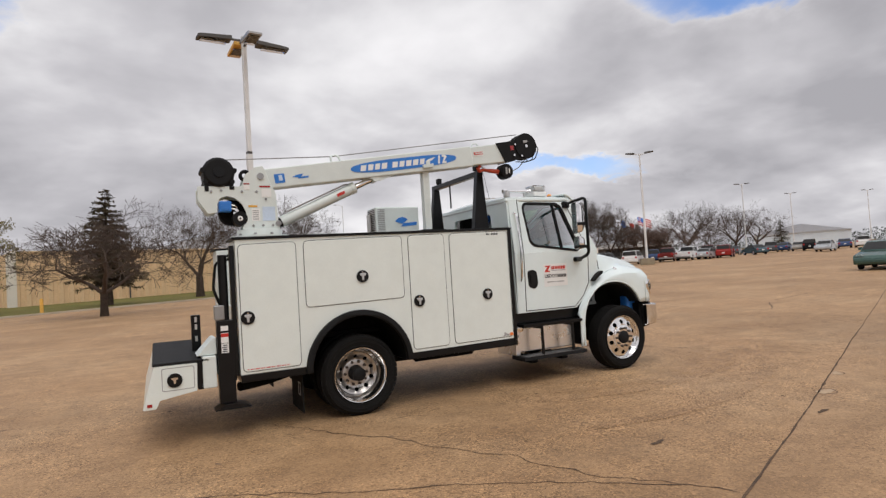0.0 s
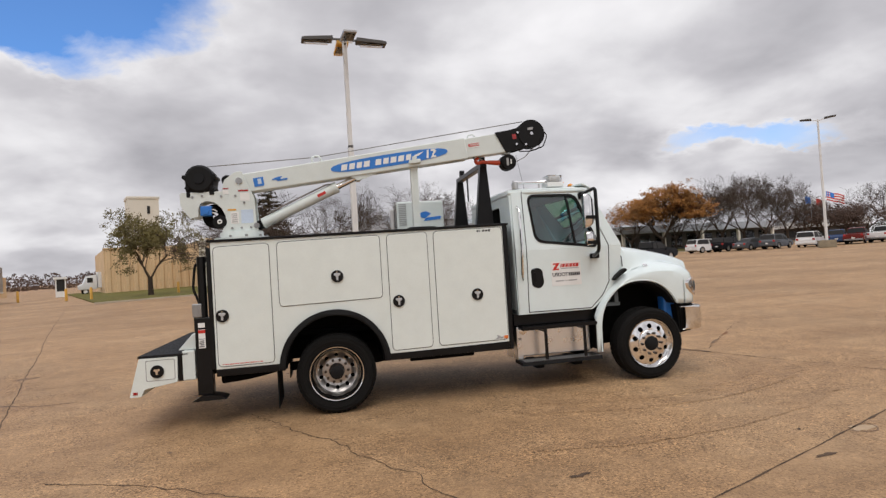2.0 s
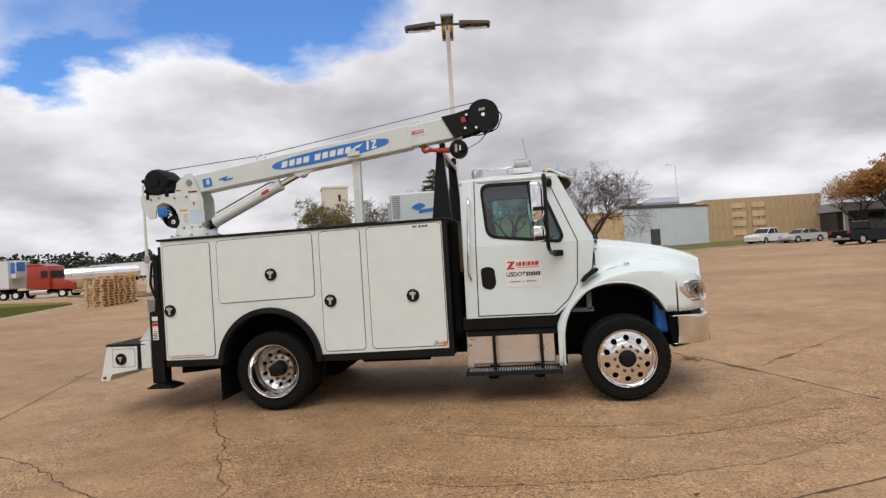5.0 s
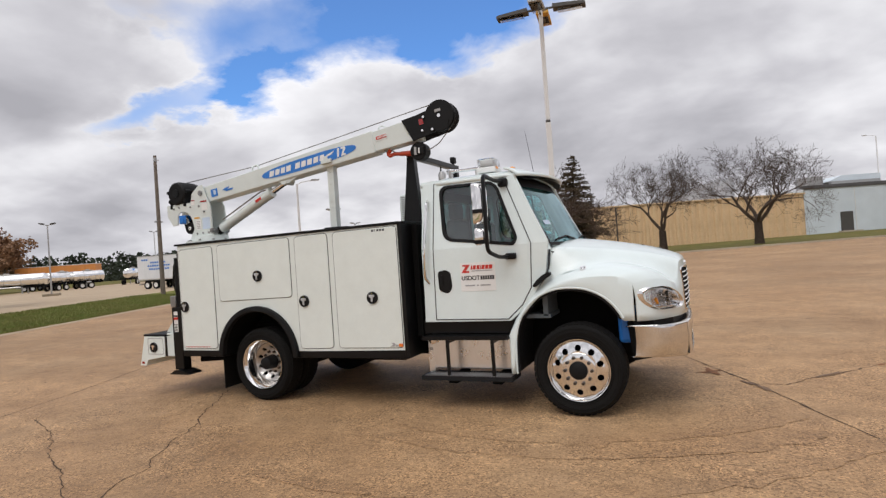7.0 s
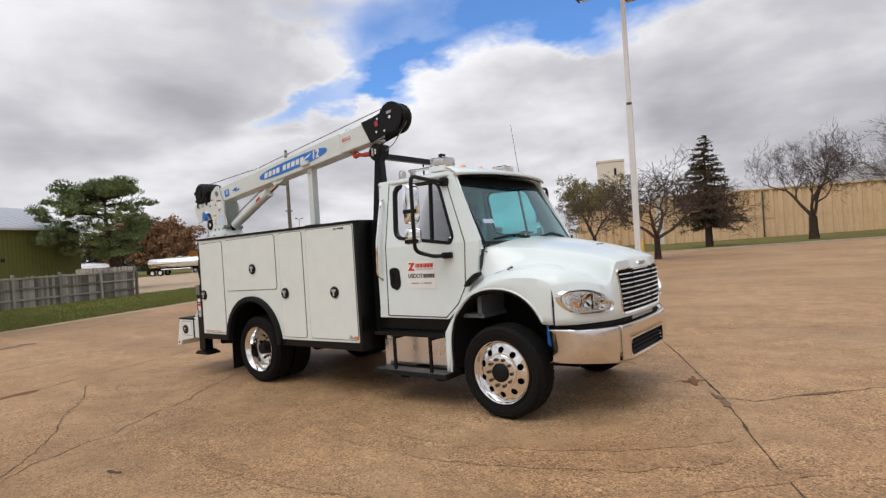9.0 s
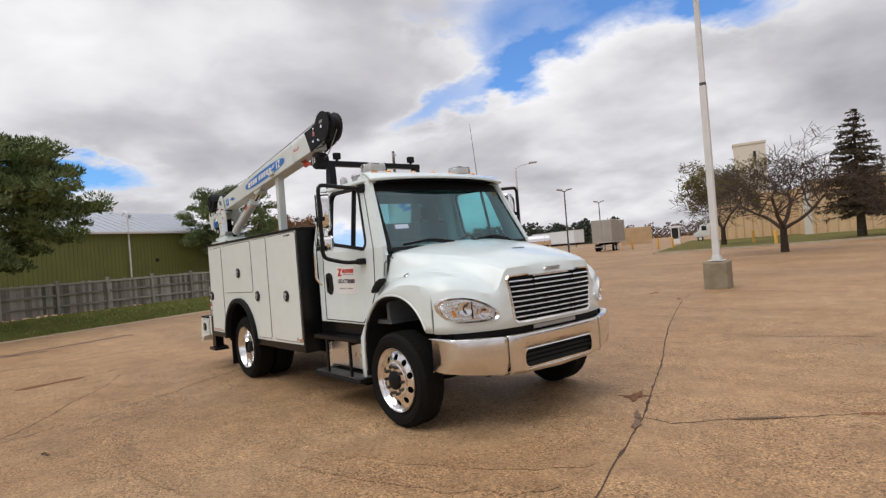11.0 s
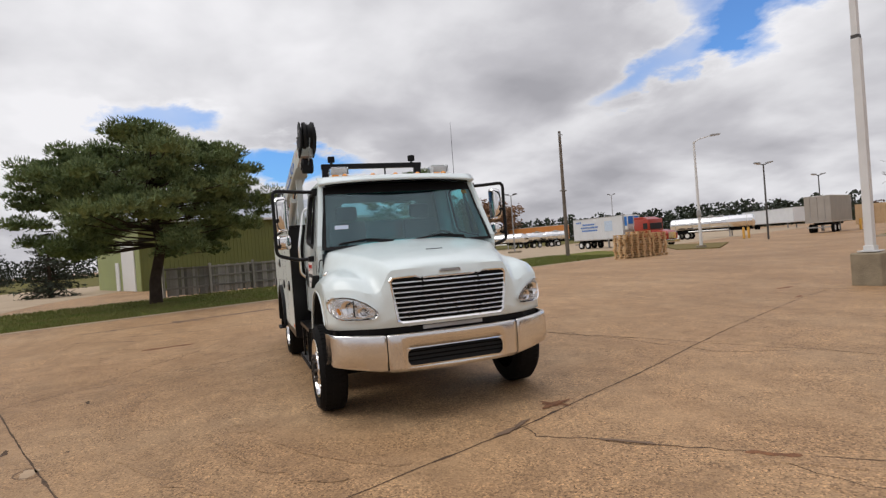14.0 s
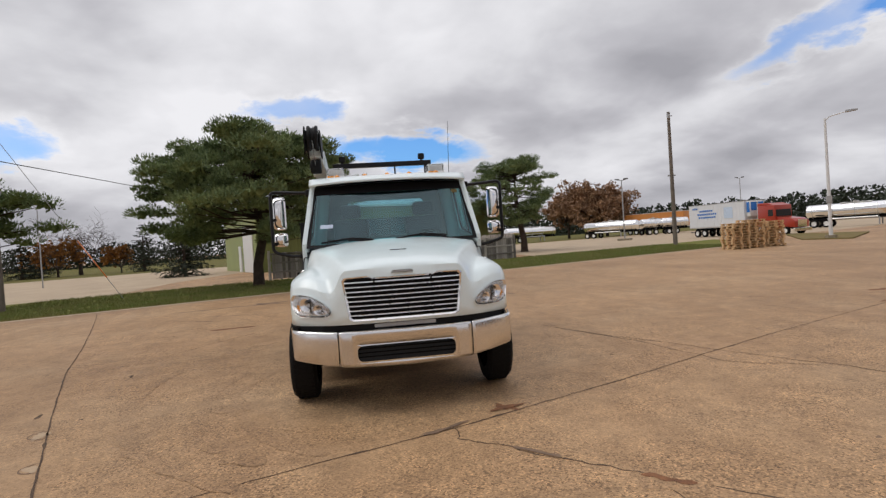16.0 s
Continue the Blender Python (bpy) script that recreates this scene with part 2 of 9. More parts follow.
M["post"] = material("white_post_paint", (0.70, 0.70, 0.69), 0.5, vary=0.08, scale=2)
M["galv"] = material("galvanised_pole", (0.40, 0.40, 0.40), 0.5, 0.6, vary=0.12)
M["darkpole"] = material("bronze_pole", (0.07, 0.065, 0.06), 0.55, vary=0.2)
M["timber"] = material("weathered_pole_timber", (0.17, 0.14, 0.115), 0.9, vary=0.3, scale=3, bump=0.4)
M["fence"] = material("grey_weathered_boards", (0.42, 0.39, 0.35), 0.9, second=(0.055, 0.048, 0.042), scale=1.3, rnd=0.5, bump=0.4, bump_scale=25)
M["tan"] = material("tan_ribbed_wall", (0.76, 0.55, 0.33), 0.85, second=(0.60, 0.42, 0.24), scale=0.5, fine_scale=6, bump=0.2)
M["brownwall"] = material("brown_ribbed_wall", (0.60, 0.43, 0.255), 0.85, second=(0.46, 0.32, 0.185), scale=0.6, fine_scale=6)
M["paleconc"] = material("pale_concrete_tower", (0.70, 0.65, 0.56), 0.9, vary=0.12, scale=0.3)
M["whitewall"] = material("white_metal_siding", (0.62, 0.68, 0.72), 0.6, vary=0.08, scale=0.4)
M["green"] = material("olive_green_siding", (0.135, 0.152, 0.036), 0.6, vary=0.14, scale=0.6)
M["greenlight"] = material("light_green_siding", (0.30, 0.34, 0.14), 0.6, vary=0.1, scale=0.6)
M["roof"] = material("grey_metal_roof", (0.44, 0.47, 0.52), 0.5, 0.2, vary=0.08, scale=0.6)
M["bark"] = material("dark_bark", (0.060, 0.045, 0.035), 0.95, spec=0.1, vary=0.35, scale=4, bump=0.6, bump_scale=25)
M["twig"] = material("grey_brown_twigs", (0.068, 0.047, 0.035), 0.95, vary=0.25)
M["needle"] = material("blue_green_needles", (0.255, 0.320, 0.135), 0.7, second=(0.060, 0.092, 0.042), scale=1.3, fine_scale=7, spec=0.2)
M["fir"] = material("dark_spruce_needles", (0.110, 0.080, 0.046), 0.8, second=(0.038, 0.034, 0.020), scale=1.2, fine_scale=8, spec=0.3)
M["farfir"] = material("distant_evergreen", (0.034, 0.044, 0.026), 0.9, vary=0.4, scale=0.3, fine_scale=2)
M["oakleaf"] = material("rust_orange_leaves", (0.41, 0.165, 0.027), 0.8, second=(0.20, 0.095, 0.026), scale=0.5, fine_scale=5)
M["oliveleaf"] = material("olive_leaves", (0.22, 0.18, 0.06), 0.8, second=(0.11, 0.09, 0.035), scale=0.6, fine_scale=5)
M["brownleaf"] = material("brown_dry_leaves", (0.38, 0.205, 0.10), 0.9, second=(0.19, 0.115, 0.07), scale=0.4, fine_scale=4)
M["brush"] = material("dark_dry_brush", (0.13, 0.072, 0.050), 0.9, second=(0.06, 0.038, 0.03), scale=0.5, fine_scale=5)
M["grassblade"] = material("grass_blades", (0.125, 0.180, 0.032), 0.85, second=(0.20, 0.175, 0.055), scale=0.7, fine_scale=9)
M["dark"] = material("dark_opening", (0.02, 0.02, 0.02), 0.8, vary=0.2)
M["rust"] = material("rust_stain", (0.20, 0.085, 0.035), 0.95, vary=0.4, scale=12)
M["joint"] = material("joint_filler", (0.085, 0.050, 0.028), 0.95, vary=0.6, scale=9, bump=0.4)
M["stain"] = material("damp_stain", (0.19, 0.12, 0.075), 0.9, vary=0.3, scale=7)


def ground_material(name, grit, tone_):
    m = bpy.data.materials.new(name)
    m.use_nodes = True
    nt = m.node_tree
    n, l = nt.nodes, nt.links
    p = n["Principled BSDF"]
    co = n.new("ShaderNodeTexCoord")

    def noise_fac(scale, detail, rough=0.6, dist=0.0, stretch=None):
        t = n.new("ShaderNodeTexNoise")
        t.inputs["Scale"].default_value, t.inputs["Detail"].default_value = scale, detail
        t.inputs["Roughness"].default_value, t.inputs["Distortion"].default_value = rough, dist
        if stretch:
            mp = n.new("ShaderNodeMapping")
            mp.inputs["Rotation"].default_value, mp.inputs["Scale"].default_value = (0, 0, stretch[0]), stretch[1]
            l.new(co.outputs["Object"], mp.inputs[0])
            l.new(mp.outputs[0], t.inputs["Vector"])
        else:
            l.new(co.outputs["Object"], t.inputs["Vector"])
        return t.outputs["Fac"]

    def ramp(fac, stops):
        r = n.new("ShaderNodeValToRGB")
        el = r.color_ramp.elements
        el[0].position, el[0].color = stops[0][0], (*stops[0][1], 1)
        el[1].position, el[1].color = stops[-1][0], (*stops[-1][1], 1)
        for q, c in stops[1:-1]:
            el.new(q).color = (*c, 1)
        l.new(fac, r.inputs[0])
        return r.outputs[0]

    def mixc(fac, a_, b_, kind="MIX"):
        x = n.new("ShaderNodeMix")
        x.data_type, x.blend_type = "RGBA", kind
        if isinstance(fac, float):
            x.inputs[0].default_value = fac
        else:
            l.new(fac, x.inputs[0])
        l.new(a_, x.inputs[6])
        l.new(b_, x.inputs[7])
        return x.outputs[2]

    base = ramp(noise_fac(0.35, 6), [(0.3, (0.372, 0.228, 0.117)), (0.5, (0.416, 0.265, 0.141)), (0.7, (0.452, 0.305, 0.174))])
    mottle = ramp(noise_fac(2.6, 6, 0.65), [(0.34, (0.80, 0.78, 0.76)), (0.62, (1.06, 1.05, 1.03))])
    c = mixc(1.0, base, mottle, "MULTIPLY")
    wheel = ramp(noise_fac(0.5, 5, 0.6, 0.5, (radians(-23), (0.35, 2.2, 1))), [(0.45, (1, 1, 1)), (0.70, (0.84, 0.82, 0.80))])
    c = mixc(1.0, c, wheel, "MULTIPLY")
    vor = n.new("ShaderNodeTexVoronoi")
    vor.inputs["Scale"].default_value = 75
    l.new(co.outputs["Object"], vor.inputs["Vector"])
    stone = n.new("ShaderNodeSeparateColor")
    l.new(vor.outputs["Color"], stone.inputs[0])
    pebble = ramp(stone.outputs[0], [(0.0, (0.24, 0.20, 0.17)), (0.22, (0.70, 0.67, 0.63)), (0.40, (1.0, 1.0, 1.0)), (0.75, (1.12, 1.11, 1.08)), (1.0, (1.9, 1.84, 1.72))])
    worn = n.new("ShaderNodeMapRange")
    worn.inputs[1].default_value, worn.inputs[2].default_value = 0.38, 0.60
    worn.inputs[3].default_value, worn.inputs[4].default_value = 0.45 * grit, 1.15 * grit
    l.new(noise_fac(0.8, 5, 0.62, 0.4), worn.inputs[0])
    c = mixc(worn.outputs[0], c, pebble, "MULTIPLY")
    vor2 = n.new("ShaderNodeTexVoronoi")
    vor2.inputs["Scale"].default_value = 24
    l.new(co.outputs["Object"], vor2.inputs["Vector"])
    st2 = n.new("ShaderNodeSeparateColor")
    l.new(vor2.outputs["Color"], st2.inputs[0])
    pits = ramp(st2.outputs[1], [(0.0, (0.55, 0.5, 0.46)), (0.14, (1, 1, 1)), (0.9, (1, 1, 1)), (1.0, (1.3, 1.28, 1.25))])
    c = mixc(0.38, c, pits, "MULTIPLY")
    clump = ramp(noise_fac(34, 4, 0.65), [(0.36, (0.86, 0.84, 0.82)), (0.52, (1.0, 1.0, 1.0)), (0.66, (1.07, 1.06, 1.05))])
    c = mixc(worn.outputs[0], c, clump, "MULTIPLY")
    patch_ = ramp(noise_fac(0.16, 4, 0.55, 0.4), [(0.42, (1.04, 1.04, 1.04)), (0.66, (0.80, 0.78, 0.76))])
    c = mixc(1.0, c, patch_, "MULTIPLY")
    tint_ = n.new("ShaderNodeRGB")
    tint_.outputs[0].default_value = (*tone_, 1)
    c = mixc(1.0, c, tint_.outputs[0], "MULTIPLY")
    l.new(c, p.inputs["Base Color"])
    p.inputs["Roughness"].default_value = 0.66
    p.inputs["Specular IOR Level"].default_value = 0.32
    b = n.new("ShaderNodeBump")
    b.inputs["Strength"].default_value, b.inputs["Distance"].default_value = 0.3, 0.01
    l.new(stone.outputs[0], b.inputs["Height"])
    b2 = n.new("ShaderNodeBump")
    b2.inputs["Strength"].default_value, b2.inputs["Distance"].default_value = 0.15, 0.05
    l.new(noise_fac(5, 6), b2.inputs["Height"])
    l.new(b.outputs[0], b2.inputs["Normal"])
    l.new(b2.outputs[0], p.inputs["Normal"])
    return m


M["ground"] = ground_material("exposed_aggregate_concrete", 0.74, (1.0, 1.0, 1.0))
M["lane"] = ground_material("smoother_concrete_slab", 0.45, (0.97, 0.98, 1.0))
M["tyremark"] = ground_material("rubbed_tyre_mark", 0.7, (0.93, 0.925, 0.925))
M["mend"] = material("pale_concrete_repair", (0.43, 0.31, 0.195), 0.9, vary=0.12, scale=8, bump=0.2)
M["grass"] = material("autumn_grass", (0.105, 0.150, 0.026), 0.95, spec=0.05, second=(0.22, 0.175, 0.06), scale=0.5, fine_scale=14, bump=0.6, bump_scale=30)
M["litter"] = material("brown_dead_grass", (0.255, 0.175, 0.085), 0.95, spec=0.05, second=(0.13, 0.125, 0.045), scale=0.6, fine_scale=14, bump=0.6, bump_scale=30)
M["road"] = material("tan_gravel_road", (0.48, 0.37, 0.25), 0.95, second=(0.36, 0.27, 0.175), scale=0.4, fine_scale=20, bump=0.3)


# ---------------------------------------------------------------- mesh helpers
def part(name, bm, mat, parent=None, label="", smooth=False, m=None):
    """Links a bmesh as one mesh object, under a thing or a part where one is given."""
    me = bpy.data.meshes.new(name)
    bmesh.ops.recalc_face_normals(bm, faces=bm.faces)
    bm.to_mesh(me)
    bm.free()
    me.materials.append(M[mat] if isinstance(mat, str) else mat)
    if smooth:
        me.shade_smooth()
        me.set_sharp_from_angle(angle=radians(32))
    ob = new(name, me)
    if parent is not None:
        ob.parent = parent
    if m is not None:
        ob.matrix_basis = m
    if label:
        ob["label"] = label
    return ob


def raw(name, verts, faces, mat, parent=None, label="", smooth=False):
    me = bpy.data.meshes.new(name)
    me.from_pydata(verts, [], faces)
    me.materials.append(M[mat])
    if smooth:
        me.shade_smooth()
    ob = new(name, me)
    if parent is not None:
        ob.parent = parent
    if label:
        ob["label"] = label
    return ob


def thing(name, label, category, group="", at=None):
    ob = new(name)
    ob.empty_display_size = 0.2
    if at is not None:
        ob.matrix_basis = at
    return tagged(ob, label, category, group)


def box(x0, x1, y0, y1, z0, z1, bev=0.0, bm=None, seg=2):
    own = bmesh.new()
    bmesh.ops.create_cube(own, size=1)
    for v in own.verts:
        v.co = ((x0 + x1) / 2 + v.co.x * (x1 - x0), (y0 + y1) / 2 + v.co.y * (y1 - y0), (z0 + z1) / 2 + v.co.z * (z1 - z0))
    if bev:
        bmesh.ops.bevel(own, geom=own.edges[:], offset=bev, segments=seg, affect="EDGES", profile=0.5)
    return join(bm, own)


def join(bm, own):
    if bm is None:
        return own
    me = bpy.data.meshes.new("tmp")
    own.to_mesh(me)
    own.free()
    bm.from_mesh(me)
    bpy.data.meshes.remove(me)
    return bm


def prism(poly, d0, d1, axis="y", bev=0.0, bm=None):
    """A flat polygon drawn out along an axis. axis y: poly is (x, z); x: (y, z); z: (x, y)."""
    own = bmesh.new()

    def place(p, d):
        return (p[0], d, p[1]) if axis == "y" else (d, p[0], p[1]) if axis == "x" else (p[0], p[1], d)

    lo = [own.verts.new(place(p, d0)) for p in poly]
    hi = [own.verts.new(place(p, d1)) for p in poly]
    own.faces.new(lo)
    own.faces.new(hi[::-1])
    k = len(poly)
    for i in range(k):
        own.faces.new((lo[i], lo[(i + 1) % k], hi[(i + 1) % k], hi[i]))
    bmesh.ops.recalc_face_normals(own, faces=own.faces)
    if bev:
        bmesh.ops.bevel(own, geom=[ed for ed in own.edges if ed.calc_face_angle(0) > 0.5], offset=bev, segments=2, affect="EDGES", profile=0.5)
    return join(bm, own)


def rounded(poly, r, n=5):
    """The polygon with its corners rounded."""
    out = []
    k = len(poly)
    for i in range(k):
        p, q, s = Vector(poly[i - 1]), Vector(poly[i]), Vector(poly[(i + 1) % k])
        a_, b_ = (p - q), (s - q)
        d = min(r, a_.length * 0.45, b_.length * 0.45)
        a_, b_ = q + a_.normalized() * d, q + b_.normalized() * d
        for j in range(n + 1):
            t = j / n
            out.append(tuple(a_ * (1 - t) ** 2 + q * 2 * t * (1 - t) + b_ * t * t))
    return out


def rect(x0, x1, z0, z1, r=0.0, n=5):
    p = [(x0, z0), (x1, z0), (x1, z1), (x0, z1)]
    return rounded(p, r, n) if r else p


def holed(outer, holes, d0, d1, axis="y", bm=None):
    """A flat plate with holes through it, d0 to d1 thick."""
    own = bmesh.new()

    def place(p, d):
        return (p[0], d, p[1]) if axis == "y" else (d, p[0], p[1]) if axis == "x" else (p[0], p[1], d)

    edges = []
    for loop in (outer, *holes):
        vs = [own.verts.new(place(p, d0)) for p in loop]
        edges += [own.edges.new((vs[i], vs[(i + 1) % len(vs)])) for i in range(len(vs))]
    bmesh.ops.triangle_fill(own, use_beauty=True, use_dissolve=False, edges=edges)
    got = bmesh.ops.extrude_face_region(own, geom=own.faces[:])
    vec = Vector(place((0, 0), d1 - d0))
    bmesh.ops.translate(own, vec=vec, verts=[v for v in got["geom"] if isinstance(v, bmesh.types.BMVert)])
    bmesh.ops.recalc_face_normals(own, faces=own.faces)
    return join(bm, own)


def circle(cx, cz, r, n=32, rz=None):
    rz = rz or r
    return [(cx + r * math.cos(2 * math.pi * i / n), cz + rz * math.sin(2 * math.pi * i / n)) for i in range(n)]


def rod(p, q, r, r2=None, n=10, bm=None, caps=True):
    own = bmesh.new()
    p, q = Vector(p), Vector(q)
    d = q - p
    bmesh.ops.create_cone(own, cap_ends=caps, segments=n, radius1=r, radius2=r if r2 is None else r2, depth=d.length)
    m = Matrix.Translation((p + q) / 2) @ d.to_track_quat("Z", "Y").to_matrix().to_4x4()
    bmesh.ops.transform(own, matrix=m, verts=own.verts)
    return join(bm, own)


def pipe(points, r, n=8, bm=None):
    """A round tube along a line of points, its corners rounded."""
    pts = [Vector(p) for p in points]
    line = [pts[0]]
    for i in range(1, len(pts) - 1):
        a_, b_ = pts[i - 1] - pts[i], pts[i + 1] - pts[i]
        d = min(max(r * 3, 0.03), a_.length * 0.45, b_.length * 0.45)
        s, e_ = pts[i] + a_.normalized() * d, pts[i] + b_.normalized() * d
        line += [s * (1 - t) ** 2 + pts[i] * 2 * t * (1 - t) + e_ * t * t for t in (0, 0.33, 0.67, 1)]
    line.append(pts[-1])
    own = bmesh.new()
    rings = []
    ref = None
    for i, c in enumerate(line):
        d = (line[min(i + 1, len(line) - 1)] - line[max(i - 1, 0)]).normalized()
        if ref is None:
            ref = d.orthogonal().normalized()
        ref = (ref - d * ref.dot(d)).normalized()
        s = d.cross(ref)
        rings.append([own.verts.new(c + (ref * math.cos(2 * math.pi * k / n) + s * math.sin(2 * math.pi * k / n)) * r) for k in range(n)])
    for a_, b_ in zip(rings, rings[1:]):
        for k in range(n):
            own.faces.new((a_[k], a_[(k + 1) % n], b_[(k + 1) % n], b_[k]))
    own.faces.new(rings[0][::-1])
    own.faces.new(rings[-1])
    return join(bm, own)


def lathe(profile, n=48, axis="y", centre=(0, 0, 0), bm=None, close=False):
    """A profile of (distance along the axis, radius) turned round it."""
    own = bmesh.new()
    cx, cy, cz = centre
    rings = []
    for d, r in profile:
        ring = []
        for i in range(n):
            t = 2 * math.pi * i / n
            c, s = r * math.cos(t), r * math.sin(t)
            ring.append(own.verts.new((cx + c, cy + d, cz + s) if axis == "y" else (cx + c, cy + s, cz + d) if axis == "z" else (cx + d, cy + c, cz + s)))
        rings.append(ring)
    for a_, b_ in zip(rings, rings[1:]):
        for i in range(n):
            own.faces.new((a_[i], a_[(i + 1) % n], b_[(i + 1) % n], b_[i]))
    if close:
        own.faces.new(rings[0][::-1])
        own.faces.new(rings[-1])
    bmesh.ops.recalc_face_normals(own, faces=own.faces)
    return join(bm, own)


def grid(fn, nu, nv, bm=None):
    own = bmesh.new()
    vs = [[own.verts.new(fn(i / nu, j / nv)) for j in range(nv + 1)] for i in range(nu + 1)]
    for i in range(nu):
        for j in range(nv):
            own.faces.new((vs[i][j], vs[i + 1][j], vs[i + 1][j + 1], vs[i][j + 1]))
    return join(bm, own)


def thick(ob, t, offset=-1.0):
    md = ob.modifiers.new("thickness", "SOLIDIFY")
    md.thickness, md.offset = t, offset
    return ob


def curve(x, xs, ys):
    """A smooth line through the points (xs, ys)."""
    k = min(max(int(np.searchsorted(xs, x)) - 1, 0), len(xs) - 2)
    x0, x1, y0, y1 = xs[k], xs[k + 1], ys[k], ys[k + 1]
    m0 = (y1 - ys[k - 1]) / (x1 - xs[k - 1]) if k else (y1 - y0) / (x1 - x0)
    m1 = (ys[k + 2] - y0) / (xs[k + 2] - x0) if k + 2 < len(xs) else (y1 - y0) / (x1 - x0)
    t = min(max((x - x0) / (x1 - x0), 0), 1)
    h = x1 - x0
    return (1 + 2 * t) * (1 - t) ** 2 * y0 + t * (1 - t) ** 2 * h * m0 + t * t * (3 - 2 * t) * y1 + t * t * (t - 1) * h * m1


def interp(x, xs, ys):
    return float(np.interp(x, xs, ys))


def smooth_step(a_, b_, x):
    t = min(max((x - a_) / (b_ - a_), 0), 1)
    return t * t * (3 - 2 * t)


def words(name, text, size, m, mat, parent, label=""):
    cu = bpy.data.curves.new(name, "FONT")
    cu.body, cu.size, cu.align_x, cu.align_y = text, size, "CENTER", "CENTER"
    cu.extrude = 0.001
    cu.offset = size * 0.022
    tmp = bpy.data.objects.new("tmp", cu)
    scene.collection.objects.link(tmp)
    me = bpy.data.meshes.new_from_object(tmp.evaluated_get(bpy.context.evaluated_depsgraph_get()))
    bpy.data.objects.remove(tmp)
    me.name = name
    me.materials.clear()
    me.materials.append(M[mat])
    ob = new(name, me)
    ob.parent, ob.matrix_basis = parent, m
    if label:
        ob["label"] = label
    return ob


# ---------------------------------------------------------------- the service truck
truck = thing("service_truck", "white medium-duty service truck with utility body and folded crane", "truck")
RX, FX, WR = 0.045, 3.90, 0.447
SIDE = -1.22


def wheel(name, x, y_out, dish, inner=None):
    """A wheel whose outer face looks towards -y (y_out < 0) or +y; dish: how deep the disc lies behind the rim's edge."""
    s = -1 if y_out < 0 else 1
    front = dish < 0.08
    top = new(name)
    top.parent = truck
    top["label"] = "polished aluminium truck wheel with black tyre"
    prof = [(0.0, 0.286), (-0.006, 0.31), (0.006, 0.344), (0.012, 0.382), (0.002, 0.411), (-0.022, 0.430), (-0.05, 0.439), (-0.125, 0.442), (-0.20, 0.439), (-0.228, 0.430), (-0.25, 0.41), (-0.26, 0.363), (-0.25, 0.286)]
    for k, off in enumerate([0.0] if inner is None else [0.0, inner]):
        ty = part("tyre", lathe([(s * (d - off), r) for d, r in prof], 64), "rubber", top, smooth=True)
        ty.location = (x, y_out, WR)
        tr = bmesh.new()
        for ring_d in (-0.055, -0.125, -0.195):
            for i in range(48):
                t = 2 * math.pi * (i + (0.5 if ring_d == -0.125 else 0)) / 48
                own = box(-0.022, 0.022, -0.027, 0.027, -0.006, 0.006)
                bmesh.ops.transform(own, matrix=Matrix.Rotation(-t, 4, "Y") @ Matrix.Translation((0, s * (ring_d - off), 0.4375)), verts=own.verts)
                join(tr, own)
        part("tread_pattern", tr, "rubber", top).location = (x, y_out, WR)
        # raised bands and lettering blocks on the sidewall
        if k == 0:
            for rr_ in (0.322, 0.368, 0.402):
                part("sidewall_band", lathe([(s * (0.002 if rr_ < 0.33 else 0.008), rr_ - 0.004), (s * (0.008 if rr_ < 0.33 else 0.014), rr_), (s * (0.002 if rr_ < 0.33 else 0.008), rr_ + 0.004)], 64), "rubber", top, smooth=True).location = (x, y_out, WR)
    barrel = ((-0.24, 0.272), (-0.05, 0.270), (-0.025, 0.274)) if front else ((-0.24, 0.236), (-0.15, 0.238), (-0.105, 0.250), (-0.055, 0.258), (-0.03, 0.272))
    rim = lathe([(s * d, r) for d, r in barrel + ((-0.006, 0.284), (0.004, 0.292), (0.006, 0.299), (-0.004, 0.303), (-0.016, 0.300))], 72)
    part("rim", rim, "alu", top, "polished rim", True).location = (x, y_out, WR)
    # the disc with its ten hand holes, bulging towards the hub on the front wheels
    rr, hole_r = (0.271, 0.212) if front else (0.237, 0.187)
    holes = [circle(hole_r * math.cos(2 * math.pi * i / 10 + 0.3), hole_r * math.sin(2 * math.pi * i / 10 + 0.3), 0.030 if front else 0.023, 16) for i in range(10)]
    rings = [circle(0, 0, 0.085, 30)]
    disc = holed(circle(0, 0, rr, 64), holes + rings, s * (-dish), s * (-dish - 0.018))
    for v in disc.verts:
        r_ = math.hypot(v.co.x, v.co.z)
        v.co.y += s * (0.030 if front else -0.055) * smooth_step(rr - 0.006, hole_r - 0.042, r_)
    d_ob = part("disc", disc, "alu" if front else "dish", top, "polished disc with ten round hand holes", True)
    d_ob.location = (x, y_out, WR)
    part("brake_drum", lathe([(s * (-dish - 0.08), 0.0), (s * (-dish - 0.08), rr - 0.009), (s * (-dish - 0.2), rr - 0.009)], 32), "under", top).location = (x, y_out, WR)
    e_ = dish - (0.03 if front else -0.055)
    fr_ = 0.168 if front else 0.152
    part("hub_flange", lathe([(s * (-e_), fr_), (s * (-e_ + 0.010), fr_ - 0.003), (s * (-e_ + 0.014), fr_ - 0.013), (s * (-e_ + 0.014), 0.09)], 40), "alu" if front else "dish", top, "raised polished hub flange", True).location = (x, y_out, WR)
    reach = 0.035 if front else 0.15
